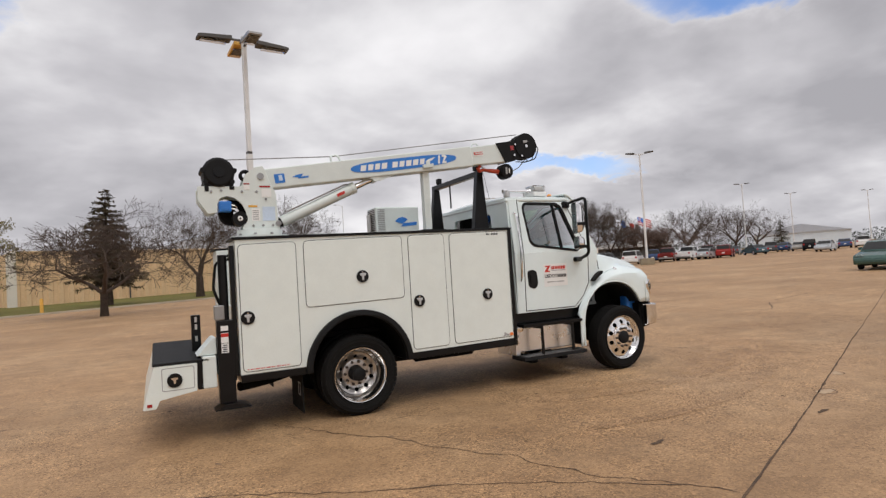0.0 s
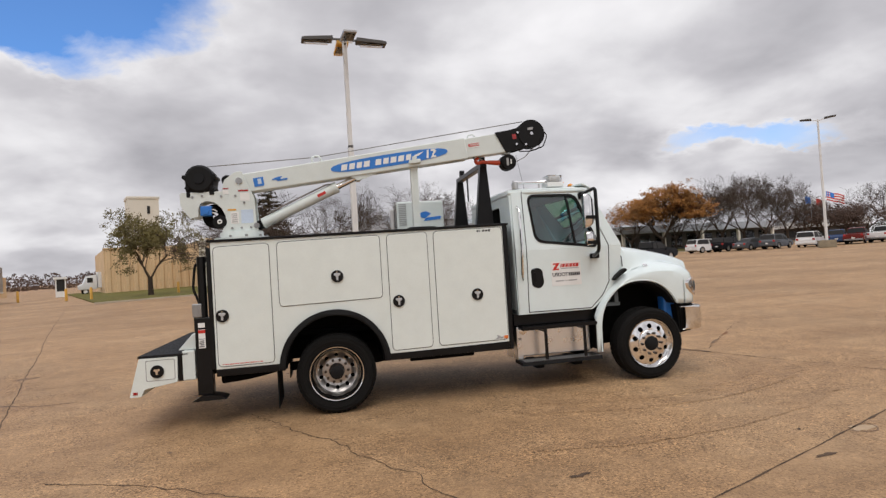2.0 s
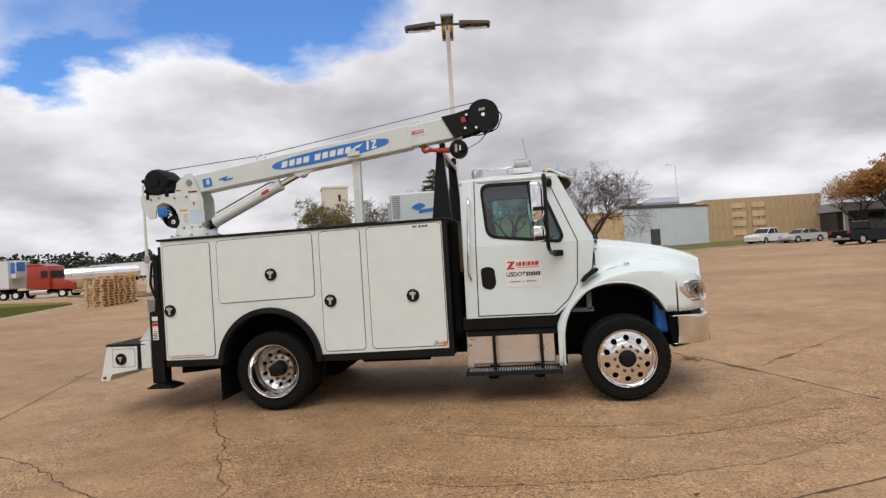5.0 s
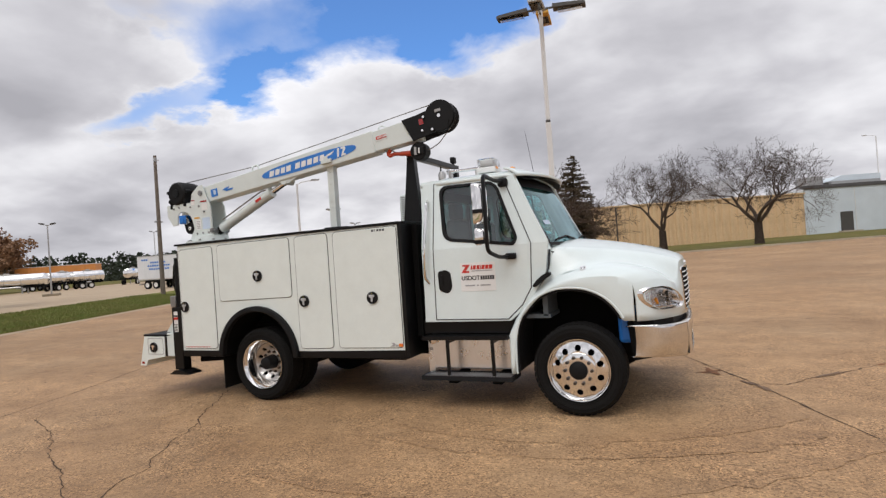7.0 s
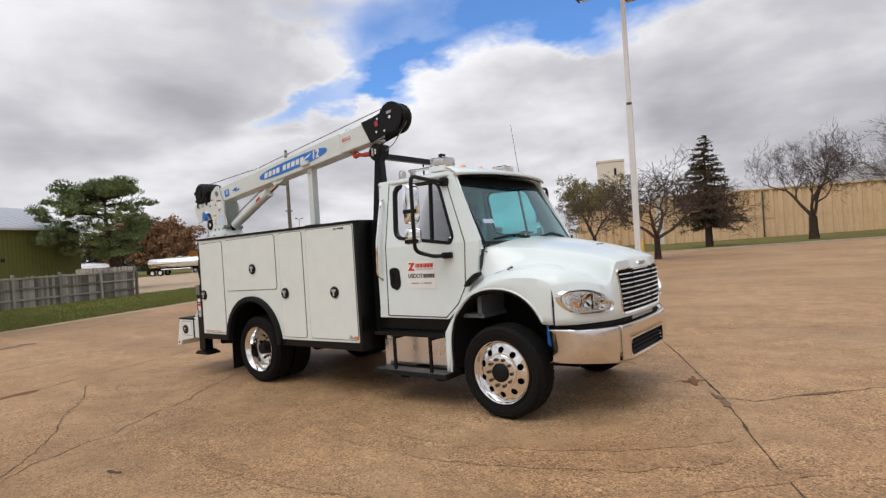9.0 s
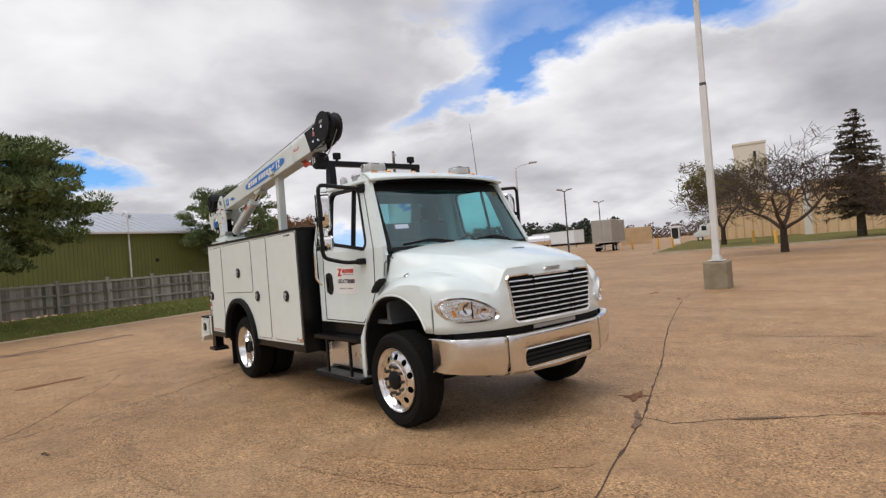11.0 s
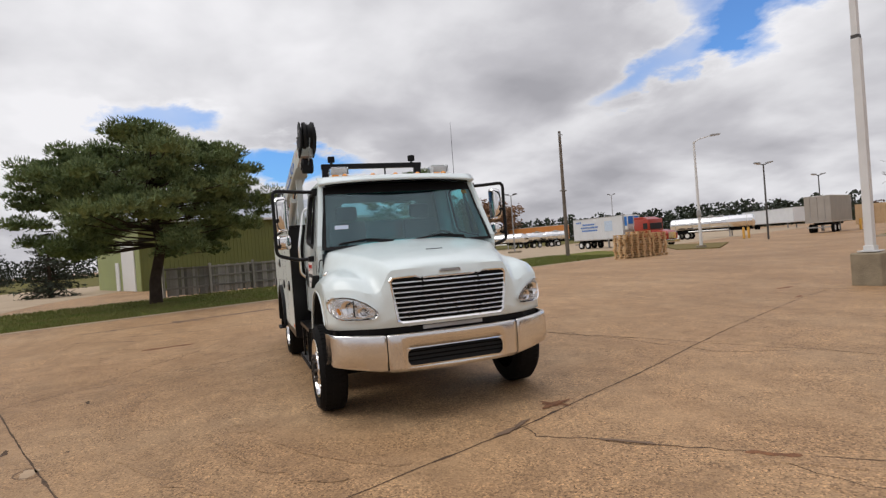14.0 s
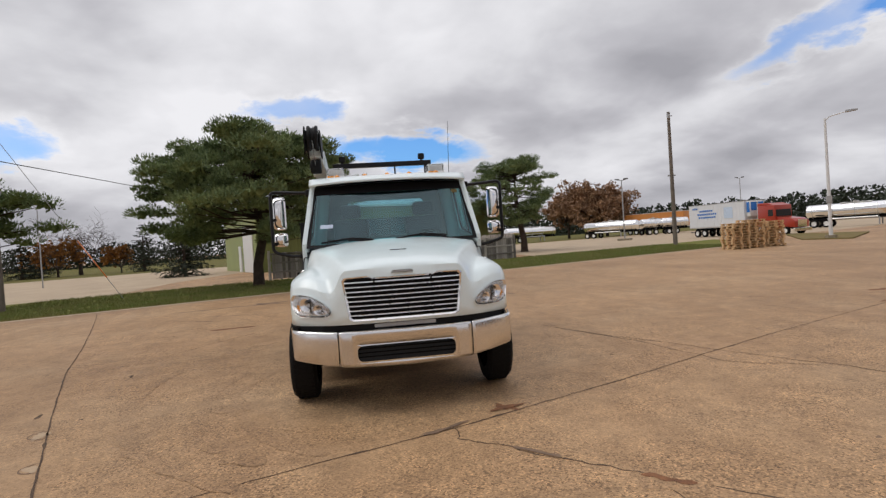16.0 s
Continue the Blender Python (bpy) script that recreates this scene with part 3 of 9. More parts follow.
    hub = lathe([(s * (-e_), 0.088), (s * (-e_ + 0.03), 0.086), (s * (-e_ + reach), 0.074), (s * (-e_ + reach + 0.012), 0.045), (s * (-e_ + reach + 0.012), 0.001)], 32)
    part("hub", hub, "black", top, "black hub cap", True).location = (x, y_out, WR)
    for i in range(10):
        t = 2 * math.pi * i / 10
        b = rod((0.128 * math.cos(t), s * (-e_), 0.128 * math.sin(t)), (0.128 * math.cos(t), s * (-e_ + 0.040), 0.128 * math.sin(t)), 0.019, 0.015, 8)
        part("lug_nut", b, "nut", top).location = (x, y_out, WR)
    return top


wheel("front_wheel", FX, -1.19, 0.035)
wheel("front_wheel", FX, 1.19, 0.035)
wheel("rear_wheel", RX, -1.175, 0.145, 0.31)
wheel("rear_wheel", RX, 1.175, 0.145, 0.31)

# chassis
part("chassis_rail", box(-1.5, 4.6, -0.45, -0.37, 0.55, 0.80, 0.01), "under", truck)
part("chassis_rail", box(-1.5, 4.6, 0.37, 0.45, 0.55, 0.80, 0.01), "under", truck)
part("rear_axle", lathe([(-1.0, 0.07), (-0.3, 0.08), (-0.18, 0.19), (0.18, 0.19), (0.3, 0.08), (1.0, 0.07)], 20, centre=(RX, 0, WR)), "under", truck, smooth=True)
part("front_axle", lathe([(-0.95, 0.06), (0.95, 0.06)], 12, centre=(FX, 0, WR - 0.05)), "under", truck, smooth=True)
part("engine_block", box(2.9, 4.45, -0.42, 0.42, 0.45, 1.2, 0.04), "under", truck)
part("air_tank", rod((0.95, -0.62, 0.52), (1.75, -0.62, 0.52), 0.11, n=20), "under", truck, smooth=True)
part("spring_pack", box(-0.5, 0.6, -0.52, -0.44, 0.42, 0.52, 0.01), "under", truck)
part("bed_floor", box(-1.2, 2.04, -0.75, 0.75, 0.86, 0.92, 0.005), "under", truck)

# utility body: side compartments with an arch over the rear wheel
ARCH = [(RX + 0.545 * math.cos(t), 0.56 + 0.555 * math.sin(t)) for t in np.linspace(0, math.pi, 25)]
SIDEPOLY = [(-1.215, 0.62), (-1.215, 1.985), (2.06, 2.005), (2.06, 0.62)] + [(p[0], max(p[1], 0.62)) for p in ARCH]
for y0, y1 in ((-1.218, -0.74), (0.74, 1.218)):
    part("side_compartment", prism(SIDEPOLY, y0, y1, bev=0.006), "body", truck, "white utility body side")
    part("lower_rail", prism([(-1.215, 0.545), (-1.215, 0.618), (RX - 0.56, 0.618), (RX - 0.56, 0.545)], y0 - 0.004 if y0 < 0 else y0, y1 if y0 < 0 else y1 + 0.004, bev=0.004), "blackgloss", truck, "black lower rail")
    part("lower_rail", prism([(RX + 0.56, 0.545), (RX + 0.56, 0.618), (2.06, 0.638), (2.06, 0.545)], y0 - 0.004 if y0 < 0 else y0, y1 if y0 < 0 else y1 + 0.004, bev=0.004), "blackgloss", truck, "black lower rail")
    o = (y0 if y0 < 0 else y1)
    part("top_trim", prism([(-1.25, 1.988), (-1.25, 2.012), (2.09, 2.034), (2.09, 2.008)], y0 - 0.022 if y0 < 0 else y0, y1 if y0 < 0 else y1 + 0.022, bev=0.006), "black", truck, "black top trim")
    fl = [(RX + 0.61 * math.cos(t), 0.55 + 0.62 * math.sin(t)) for t in np.linspace(0, math.pi, 33)] + [(RX + 0.545 * math.cos(t), 0.55 + 0.555 * math.sin(t)) for t in np.linspace(math.pi, 0, 33)]
    part("wheel_flare", prism(fl, o - 0.05 if y0 < 0 else o - 0.1, o + 0.1 if y0 < 0 else o + 0.05, bev=0.008), "black", truck, "black rubber wheel flare", True)
    lin = bmesh.new()
    lin = prism([(RX + 0.55 * math.cos(t), 0.56 + 0.56 * math.sin(t)) for t in np.linspace(0, math.pi, 25)] + [(RX + 0.535 * math.cos(t), 0.56 + 0.545 * math.sin(t)) for t in np.linspace(math.pi, 0, 25)], -1.2 if y0 < 0 else 0.45, -0.45 if y0 < 0 else 1.2)
    part("wheel_well", lin, "under", truck)
for y0 in (-0.74, 0.44):
    part("inner_guard", box(RX - 0.62, RX + 0.62, y0, y0 + 0.30, 0.93, 1.22), "under", truck)
part("front_bulkhead", box(2.062, 2.11, -1.224, 1.224, 0.545, 2.03, 0.006), "blackgloss", truck, "black front bulkhead of the body")
part("rear_bulkhead", box(-1.215, -1.17, -0.74, 0.74, 0.62, 1.3, 0.006), "body", truck)


def latch(parent, x, z):
    part("latch", prism(circle(x, z, 0.068, 32), SIDE - 0.024, SIDE - 0.008, bev=0.003), "blackgloss", parent, "black latch plate with a folding handle")
    h = prism(rounded([(x - 0.012, z - 0.045), (x + 0.012, z - 0.045), (x + 0.012, z + 0.0), (x + 0.035, z + 0.012), (x + 0.035, z + 0.034), (x - 0.035, z + 0.034), (x - 0.035, z + 0.012), (x - 0.012, z)], 0.008, 3), SIDE - 0.036, SIDE - 0.0245, bev=0.003)
    part("handle", h, "handle", parent, "chrome T handle")
    part("lock", rod((x, SIDE - 0.024, z + 0.046), (x, SIDE - 0.03, z + 0.046), 0.008, n=12), "chrome", parent)


def compartment_door(x0, x1, z0a, z0b, z1a, z1b, lx, lz):
    """A flush door, slightly higher towards the cab, with its dark seal and latch."""
    p = [(x0, z0a), (x1, z0b), (x1, z1b), (x0, z1a)]
    g = [(x0 - 0.006, z0a - 0.006), (x1 + 0.006, z0b - 0.006), (x1 + 0.006, z1b + 0.006), (x0 - 0.006, z1a + 0.006)]
    d = part("compartment_door", prism(rounded(p, 0.05), SIDE - 0.007, SIDE + 0.004, bev=0.003), "body", truck, "white compartment door")
    part("door_seal", prism(rounded(g, 0.057), SIDE - 0.0022, SIDE + 0.003), "print", d, "dark rubber seal")
    latch(d, lx, lz)
    return d


door_a = compartment_door(-1.188, -0.612, 0.650, 0.650, 1.930, 1.945, -1.125, 1.19)
compartment_door(-0.525, 0.60, 1.245, 1.265, 1.948, 1.968, 0.108, 1.535)
compartment_door(0.685, 1.145, 0.655, 0.660, 1.968, 1.976, 0.781, 1.209)
door_d = compartment_door(1.225, 2.045, 0.662, 0.668, 1.976, 1.988, 1.704, 1.219)
for i in range(16):
    w = (0.012, 0.018, 0.01, 0.022)[i % 4]
    x = -1.15 + i * 0.026
    part("warning_print", box(x, x + w, SIDE - 0.009, SIDE - 0.0072, 0.664, 0.676), "red", door_a)
for i, w in enumerate((0.03, 0.012, 0.028, 0.03, 0.034)):
    x = 1.74 + i * 0.034
    part("maker_print", prism([(x, 1.945), (x + w * 0.8, 1.945), (x + w * 0.8 + 0.006, 1.968), (x + 0.006, 1.968)], SIDE - 0.009, SIDE - 0.0072), "print", door_d)
part("dealer_badge", prism([(1.89, 0.678), (1.94, 0.678), (1.955, 0.705), (1.93, 0.72), (1.905, 0.72), (1.92, 0.70)], SIDE - 0.009, SIDE - 0.0072), "greyprint", door_d)
part("dealer_badge", prism([(1.948, 0.678), (1.985, 0.678), (1.99, 0.70), (1.953, 0.70)], SIDE - 0.009, SIDE - 0.0072), "greyprint", door_d)
part("side_marker", box(1.995, 2.045, SIDE - 0.013, SIDE - 0.007, 0.676, 0.712, 0.003), "orange", door_d, "orange side marker")

# rear work bench bumper with its cupboard, stabiliser and mud flap
bench = prism(rounded([(-2.10, 0.40), (-1.985, 0.40), (-1.95, 0.475), (-1.62, 0.525), (-1.612, 0.795), (-1.995, 0.80)], 0.012, 3), -1.17, 1.17, bev=0.004)
bench_ob = part("work_bench_bumper", bench, "body", truck, "white work bench bumper")
part("bench_top", prism([(-2.01, 0.802), (-1.50, 0.80), (-1.50, 0.825), (-2.0, 0.828)], -1.175, 1.175, bev=0.006), "tread", truck, "black non-slip bench top")
part("bench_front", box(-1.61, -1.50, -1.165, 1.165, 0.53, 0.797, 0.004), "blackgloss", truck)
for pn, mm, args in (("bench_latch", "blackgloss", (-1.817, 0.652)),):
    x, z = args
    part(pn, prism(circle(x, z, 0.068, 28), -1.186, -1.171, bev=0.003), mm, bench_ob, "round black latch")
    part("bench_handle", prism(rounded([(x - 0.01, z - 0.03), (x + 0.01, z - 0.03), (x + 0.01, z), (x + 0.03, z + 0.012), (x + 0.03, z + 0.028), (x - 0.03, z + 0.028), (x - 0.03, z + 0.012), (x - 0.01, z)], 0.006, 3), -1.194, -1.1865), "chrome", bench_ob)
part("bench_door_seam", holed(rect(-1.93, -1.64, 0.555, 0.775, 0.02), [rect(-1.923, -1.647, 0.562, 0.768, 0.018)], -1.1725, -1.1705), "greyprint", bench_ob)
part("tail_marker", box(-2.062, -2.018, -1.176, -1.170, 0.425, 0.455, 0.002), "redlens", bench_ob, "red marker lamp")
part("tool_cabinet", box(-1.565, -1.435, -1.175, -0.85, 0.53, 0.845, 0.012), "crane", truck, "small pale grey cabinet")
part("cabinet_hood", prism([(-1.61, 0.850), (-1.46, 1.015), (-1.425, 1.015), (-1.425, 0.850)], -1.13, -0.8, bev=0.006), "crane", truck)
part("valve_box", box(-1.436, -1.34, -1.19, -1.09, 1.19, 1.335, 0.008), "steel", truck, "dull grey valve box")
part("vice_post", box(-1.61, -1.515, -0.36, -0.27, 0.82, 1.22, 0.006), "blackgloss", truck, "black receiver post")
for z in (0.93, 1.06, 1.14):
    part("pin_hole", box(-1.575, -1.55, -0.364, -0.361, z, z + 0.06), "alub", truck)
leg = part("stabiliser_leg", box(-1.42, -1.262, -1.19, -1.06, 0.36, 1.185, 0.008), "blackgloss", truck, "black hydraulic stabiliser leg")
part("stabiliser_foot", prism(rounded([(-1.475, 0.305), (-1.12, 0.305), (-1.16, 0.33), (-1.28, 0.36), (-1.38, 0.36), (-1.43, 0.33)], 0.01, 3), -1.24, -1.02), "blackgloss", truck)
for z0, z1, mm in ((1.08, 1.13, "label"), (0.96, 1.06, "label"), (0.86, 0.955, "label"), (1.02, 1.055, "red")):
    part("warning_label", box(-1.385, -1.315, -1.1925 - (0.002 if mm == "red" else 0), -1.1903, z0, z1), mm, leg)
for i in range(4):
    part("label_print", box(-1.378 + 0.01 * (i % 2), -1.33, -1.1955, -1.1928, 0.872 + i * 0.02, 0.882 + i * 0.02), "print", leg)
part("hydraulic_hose", pipe([(-1.26, -1.10, 1.80), (-1.40, -1.12, 1.76), (-1.43, -1.12, 1.50), (-1.36, -1.12, 1.30), (-1.32, -1.11, 1.17)], 0.014), "rubber", truck)
part("hydraulic_hose", pipe([(-1.24, -1.04, 1.85), (-1.34, -1.06, 1.80), (-1.36, -1.06, 1.45), (-1.32, -1.08, 1.17)], 0.012), "rubber", truck)
part("stabiliser_cylinder", rod((-1.335, -1.12, 1.1), (-1.335, -1.12, 1.84), 0.045, n=20), "blackgloss", truck, smooth=True)
part("rear_grab_post", box(-1.27, -1.225, -1.19, -1.10, 0.62, 1.93, 0.006), "blackgloss", truck)
part("stabiliser_beam", box(-1.36, -1.24, -1.10, 1.10, 0.56, 0.66, 0.006), "blackgloss", truck)
part("exhaust_pipe", pipe([(-0.55, -0.55, 0.5), (-0.9, -0.75, 0.46), (-1.2, -0.95, 0.47)], 0.05, 14), "under", truck)
flap = part("mud_flap", box(-0.60, -0.588, -1.16, -0.62, 0.13, 0.60, 0.003), "rubber", truck, "black mud flap")
for dx in (0, 0.05):
    part("flap_emblem", holed(rect(-1.06 + dx * 0, -0.96, 0.30, 0.44), [rect(-1.045, -0.975, 0.315, 0.425)], -0.602 - dx * 0.02, -0.6005, "x"), "greyprint", flap)
part("mud_flap", box(-0.60, -0.588, 0.62, 1.16, 0.13, 0.60, 0.003), "rubber", truck, "black mud flap")

# ---------------------------------------------------------------- the crane
CY = -0.93
part("crane_base", lathe([(2.012, 0.001), (2.012, 0.30), (2.035, 0.30), (2.035, 0.24), (2.10, 0.23), (2.10, 0.001)], 40, "z", (-0.92, CY, 0)), "crane", truck, "grey crane base ring", True)
for i in range(10):
    t = 2 * math.pi * i / 10
    part("base_bolt", rod((-0.92 + 0.27 * math.cos(t), CY + 0.27 * math.sin(t), 2.035), (-0.92 + 0.27 * math.cos(t), CY + 0.27 * math.sin(t), 2.055), 0.016, n=6), "steel", truck)
plate = rounded([(-1.53, 2.552), (-1.094, 2.556), (-1.064, 2.676), (-0.951, 2.765), (-0.872, 2.775), (-0.815, 2.62), (-0.751, 2.478), (-0.737, 2.162), (-0.72, 2.10), (-1.11, 2.10), (-1.10, 2.136), (-1.069, 2.189), (-1.064, 2.278), (-1.103, 2.368), (-1.175, 2.433), (-1.257, 2.453), (-1.322, 2.427), (-1.347, 2.36), (-1.347, 2.281), (-1.437, 2.267), (-1.528, 2.408)], 0.014, 3)
for y in (CY - 0.13, CY + 0.11):
    tp = part("turret_plate", prism(plate, y, y + 0.02, bev=0.003), "crane", truck, "pale grey crane turret plate")
    if y < CY:
        near = tp
part("turret_web", box(-1.02, -0.74, CY - 0.11, CY + 0.11, 2.10, 2.16, 0.004), "crane", truck)
part("turret_web", box(-1.52, -1.10, CY - 0.11, CY + 0.11, 2.52, 2.55, 0.004), "crane", truck)
part("pivot_pin", rod((-0.905, CY - 0.145, 2.665), (-0.905, CY + 0.145, 2.665), 0.035, n=20), "steel", truck, smooth=True)
part("pivot_pin", rod((-0.74, CY - 0.145, 2.16), (-0.74, CY + 0.145, 2.16), 0.03, n=20), "steel", truck, smooth=True)
for bx_, bz_ in ((-1.10, 2.50), (-0.95, 2.50), (-0.86, 2.42), (-1.30, 2.51), (-1.40, 2.50), (-0.80, 2.14), (-0.90, 2.14), (-1.0, 2.14)):
    part("turret_bolt", rod((bx_, CY - 0.14, bz_), (bx_, CY - 0.13, bz_), 0.013, n=8), "steel", near)
for x0, x1, z0, z1, mm in ((-0.90, -0.77, 2.19, 2.34, "pale"), (-1.01, -0.925, 2.19, 2.32, "label"), (-0.92, -0.81, 2.545, 2.565, "redlens"), (-0.90, -0.80, 2.44, 2.53, "label"), (-1.04, -0.95, 2.335, 2.355, "yellow"), (-1.08, -1.02, 2.575, 2.588, "redlens"), (-1.08, -1.02, 2.52, 2.57, "label")):
    part("turret_label", box(x0, x1, CY - 0.1335, CY - 0.1302, z0, z1), mm, near)
for i in range(5):
    part("label_print", box(-1.0, -0.94, CY - 0.1352, CY - 0.1336, 2.205 + i * 0.022, 2.214 + i * 0.022), "greyprint", near)
# winch
WX, WZ = -1.318, 2.70
part("winch_drum", lathe([(-0.16, 0.001), (-0.16, 0.13), (-0.145, 0.15), (-0.11, 0.158), (0.11, 0.158), (0.145, 0.15), (0.16, 0.13), (0.16, 0.001)], 36, centre=(WX, CY, WZ)), "black", truck, "black winch", True)
part("winch_foot", prism(rounded([(-1.465, 2.556), (-1.175, 2.556), (-1.175, 2.70), (-1.21, 2.76), (-1.43, 2.76), (-1.465, 2.70)], 0.02, 3), CY - 0.135, CY + 0.135, bev=0.006), "black", truck)
part("winch_cap", rod((WX, CY - 0.172, WZ), (WX, CY - 0.158, WZ), 0.055, n=24), "blackgloss", truck)
for dx, dz in ((-0.155, 0.02), (0.155, 0.02), (-0.13, -0.10), (0.13, -0.10)):
    part("winch_knob", rod((WX + dx, CY - 0.15, WZ + dz), (WX + dx, CY + 0.1, WZ + dz), 0.024, n=12), "black", truck)
part("winch_bracket", box(-1.46, -1.42, CY - 0.138, CY - 0.10, 2.50, 2.556, 0.006), "black", truck)
part("winch_bracket", box(-1.22, -1.17, CY - 0.138, CY - 0.10, 2.52, 2.556, 0.006), "black", truck)
part("rope_sheave", lathe([(-0.03, 0.03), (-0.03, 0.06), (0.0, 0.05), (0.03, 0.06), (0.03, 0.03)], 28, centre=(-1.045, CY, 2.69)), "black", truck, "black rope sheave", True)
# slewing drive in the cut-out of the turret
part("slew_motor", box(-1.33, -1.205, CY - 0.125, CY + 0.02, 2.29, 2.402, 0.012), "blueprint", truck, "blue hydraulic motor")
part("motor_end", rod((-1.27, CY - 0.135, 2.345), (-1.27, CY - 0.125, 2.345), 0.035, n=18), "blueprint", truck)
part("drive_housing", rod((-1.19, CY - 0.04, 2.29), (-1.19, CY + 0.08, 2.29), 0.135, n=32), "under", truck, "black slewing drive", True)
part("slew_gearbox", rod((-1.128, CY - 0.135, 2.218), (-1.128, CY + 0.05, 2.218), 0.075, n=28), "black", truck, "black gearbox", True)
part("gearbox_plug", lathe([(-0.006, 0.010), (0.0, 0.026), (0.004, 0.010)], 20, centre=(-1.128, CY - 0.137, 2.218)), "label", truck)
for i in range(5):
    part("motor_hose", pipe([(-1.215, CY - 0.11, 2.38 - 0.018 * i), (-1.165 + 0.008 * i, CY - 0.13, 2.37 - 0.02 * i), (-1.15, CY - 0.12, 2.30 - 0.012 * i), (-1.19, CY - 0.10, 2.27)], 0.008), "alub" if i % 2 else "rubber", truck)
for dx, dz in ((-1.165, 2.31), (-1.15, 2.285), (-1.18, 2.275)):
    part("hose_fitting", rod((dx, CY - 0.135, dz), (dx, CY - 0.09, dz), 0.016, n=8), "chrome", truck)

# boom, rising towards the cab
B0, B1 = Vector((-0.93, CY, 2.625)), Vector((2.28, CY, 3.045))
BD = (B1 - B0).normalized()
ang = -math.atan2(BD.z, BD.x)
BM = Matrix.Translation(B0) @ Matrix.Rotation(ang, 4, "Y")
BL = (B1 - B0).length


def boom_part(name, bm, mat, label="", sm=False, parent=None):
    bmesh.ops.transform(bm, matrix=BM, verts=bm.verts)
    return part(name, bm, mat, parent or truck, label, sm)


boom = boom_part("boom", prism([(0.10, -0.10), (BL - 0.55, -0.125), (BL - 0.55, 0.132), (0.0, 0.115), (-0.03, 0.05)], -0.095, 0.095, bev=0.012), "crane", "pale grey steel crane boom")
boom_part("boom_extension", prism([(BL - 0.56, -0.112), (BL + 0.02, -0.122), (BL + 0.02, 0.128), (BL - 0.56, 0.12)], -0.082, 0.082, bev=0.01), "crane", "pale grey inner boom")
bs = -0.0965
oval = [(1.75 + 0.70 * math.copysign(abs(math.cos(t)) ** 0.75, math.cos(t)), 0.005 + 0.07 * math.copysign(abs(math.sin(t)) ** 0.8, math.sin(t))) for t in np.linspace(0, 2 * math.pi, 48, endpoint=False)]
boom_part("name_oval", prism(oval, bs - 0.0035, bs - 0.0005), "blueprint", "blue oval name panel", parent=boom)
x = 1.16
for w in (0.085, 0.08, 0.075, 0.085, 0.0, 0.085, 0.08, 0.085, 0.085, 0.075):
    if w:
        boom_part("panel_print", prism([(x, -0.03), (x + w * 0.8, -0.03), (x + w * 0.8 + 0.02, 0.037), (x + 0.02, 0.037)], bs - 0.006, bs - 0.0036), "label", parent=boom)
    x += (w + 0.008) if w else 0.045
for p in ([(2.02, 0.0), (2.10, 0.005), (2.16, 0.045), (2.05, 0.02)], [(2.18, -0.045), (2.205, -0.045), (2.225, 0.055), (2.20, 0.055)], [(2.235, -0.045), (2.30, -0.045), (2.30, -0.025), (2.27, -0.02), (2.315, 0.03), (2.30, 0.055), (2.25, 0.055), (2.245, 0.035), (2.28, 0.03)]):
    boom_part("panel_print", prism(p, bs - 0.006, bs - 0.0036), "label", parent=boom)
boom_part("maker_emblem", prism(rect(0.18, 0.29, -0.055, 0.045, 0.01), bs - 0.0035, bs - 0.0005), "blueprint", "square blue emblem", parent=boom)
boom_part("emblem_print", prism(rect(0.225, 0.265, -0.03, 0.03, 0.006), bs - 0.006, bs - 0.0036), "pale", parent=boom)
boom_part("maker_mark", prism(rounded([(0.37, -0.005), (0.46, -0.02), (0.50, 0.02), (0.43, 0.015)], 0.01, 3), bs - 0.0035, bs - 0.0005), "blueprint", parent=boom)
boom_part("maker_mark", prism(rounded([(0.43, -0.03), (0.55, -0.03), (0.555, -0.01), (0.44, -0.012)], 0.005, 3), bs - 0.0035, bs - 0.0005), "blueprint", parent=boom)
boom_part("danger_sign", prism(rect(2.72, 2.86, -0.005, 0.05), bs + 0.011, bs + 0.014), "label", "red and white danger sign", parent=boom)
boom_part("danger_sign", prism(rect(2.722, 2.858, 0.012, 0.048), bs + 0.008, bs + 0.0105), "red", parent=boom)
words("danger_word", "DANGER", 0.030, BM @ Matrix.Translation((2.80, bs + 0.0065, 0.030)) @ Matrix.Rotation(radians(90), 4, "X"), "label", truck)
boom_part("capacity_label", prism(rect(2.64, 2.695, -0.03, 0.02), bs + 0.011, bs + 0.014), "label", parent=boom)
boom_part("rope_guide", pipe([(0.86, -0.03, 0.125), (0.86, -0.03, 0.185), (0.88, 0.0, 0.20), (0.93, 0.0, 0.20), (0.95, -0.03, 0.185), (0.97, -0.03, 0.125)], 0.012), "crane")
boom_part("rope_guide", pipe([(BL - 0.50, -0.03, 0.13), (BL - 0.48, -0.03, 0.165), (BL - 0.42, -0.03, 0.165), (BL - 0.40, -0.03, 0.13)], 0.008), "crane")
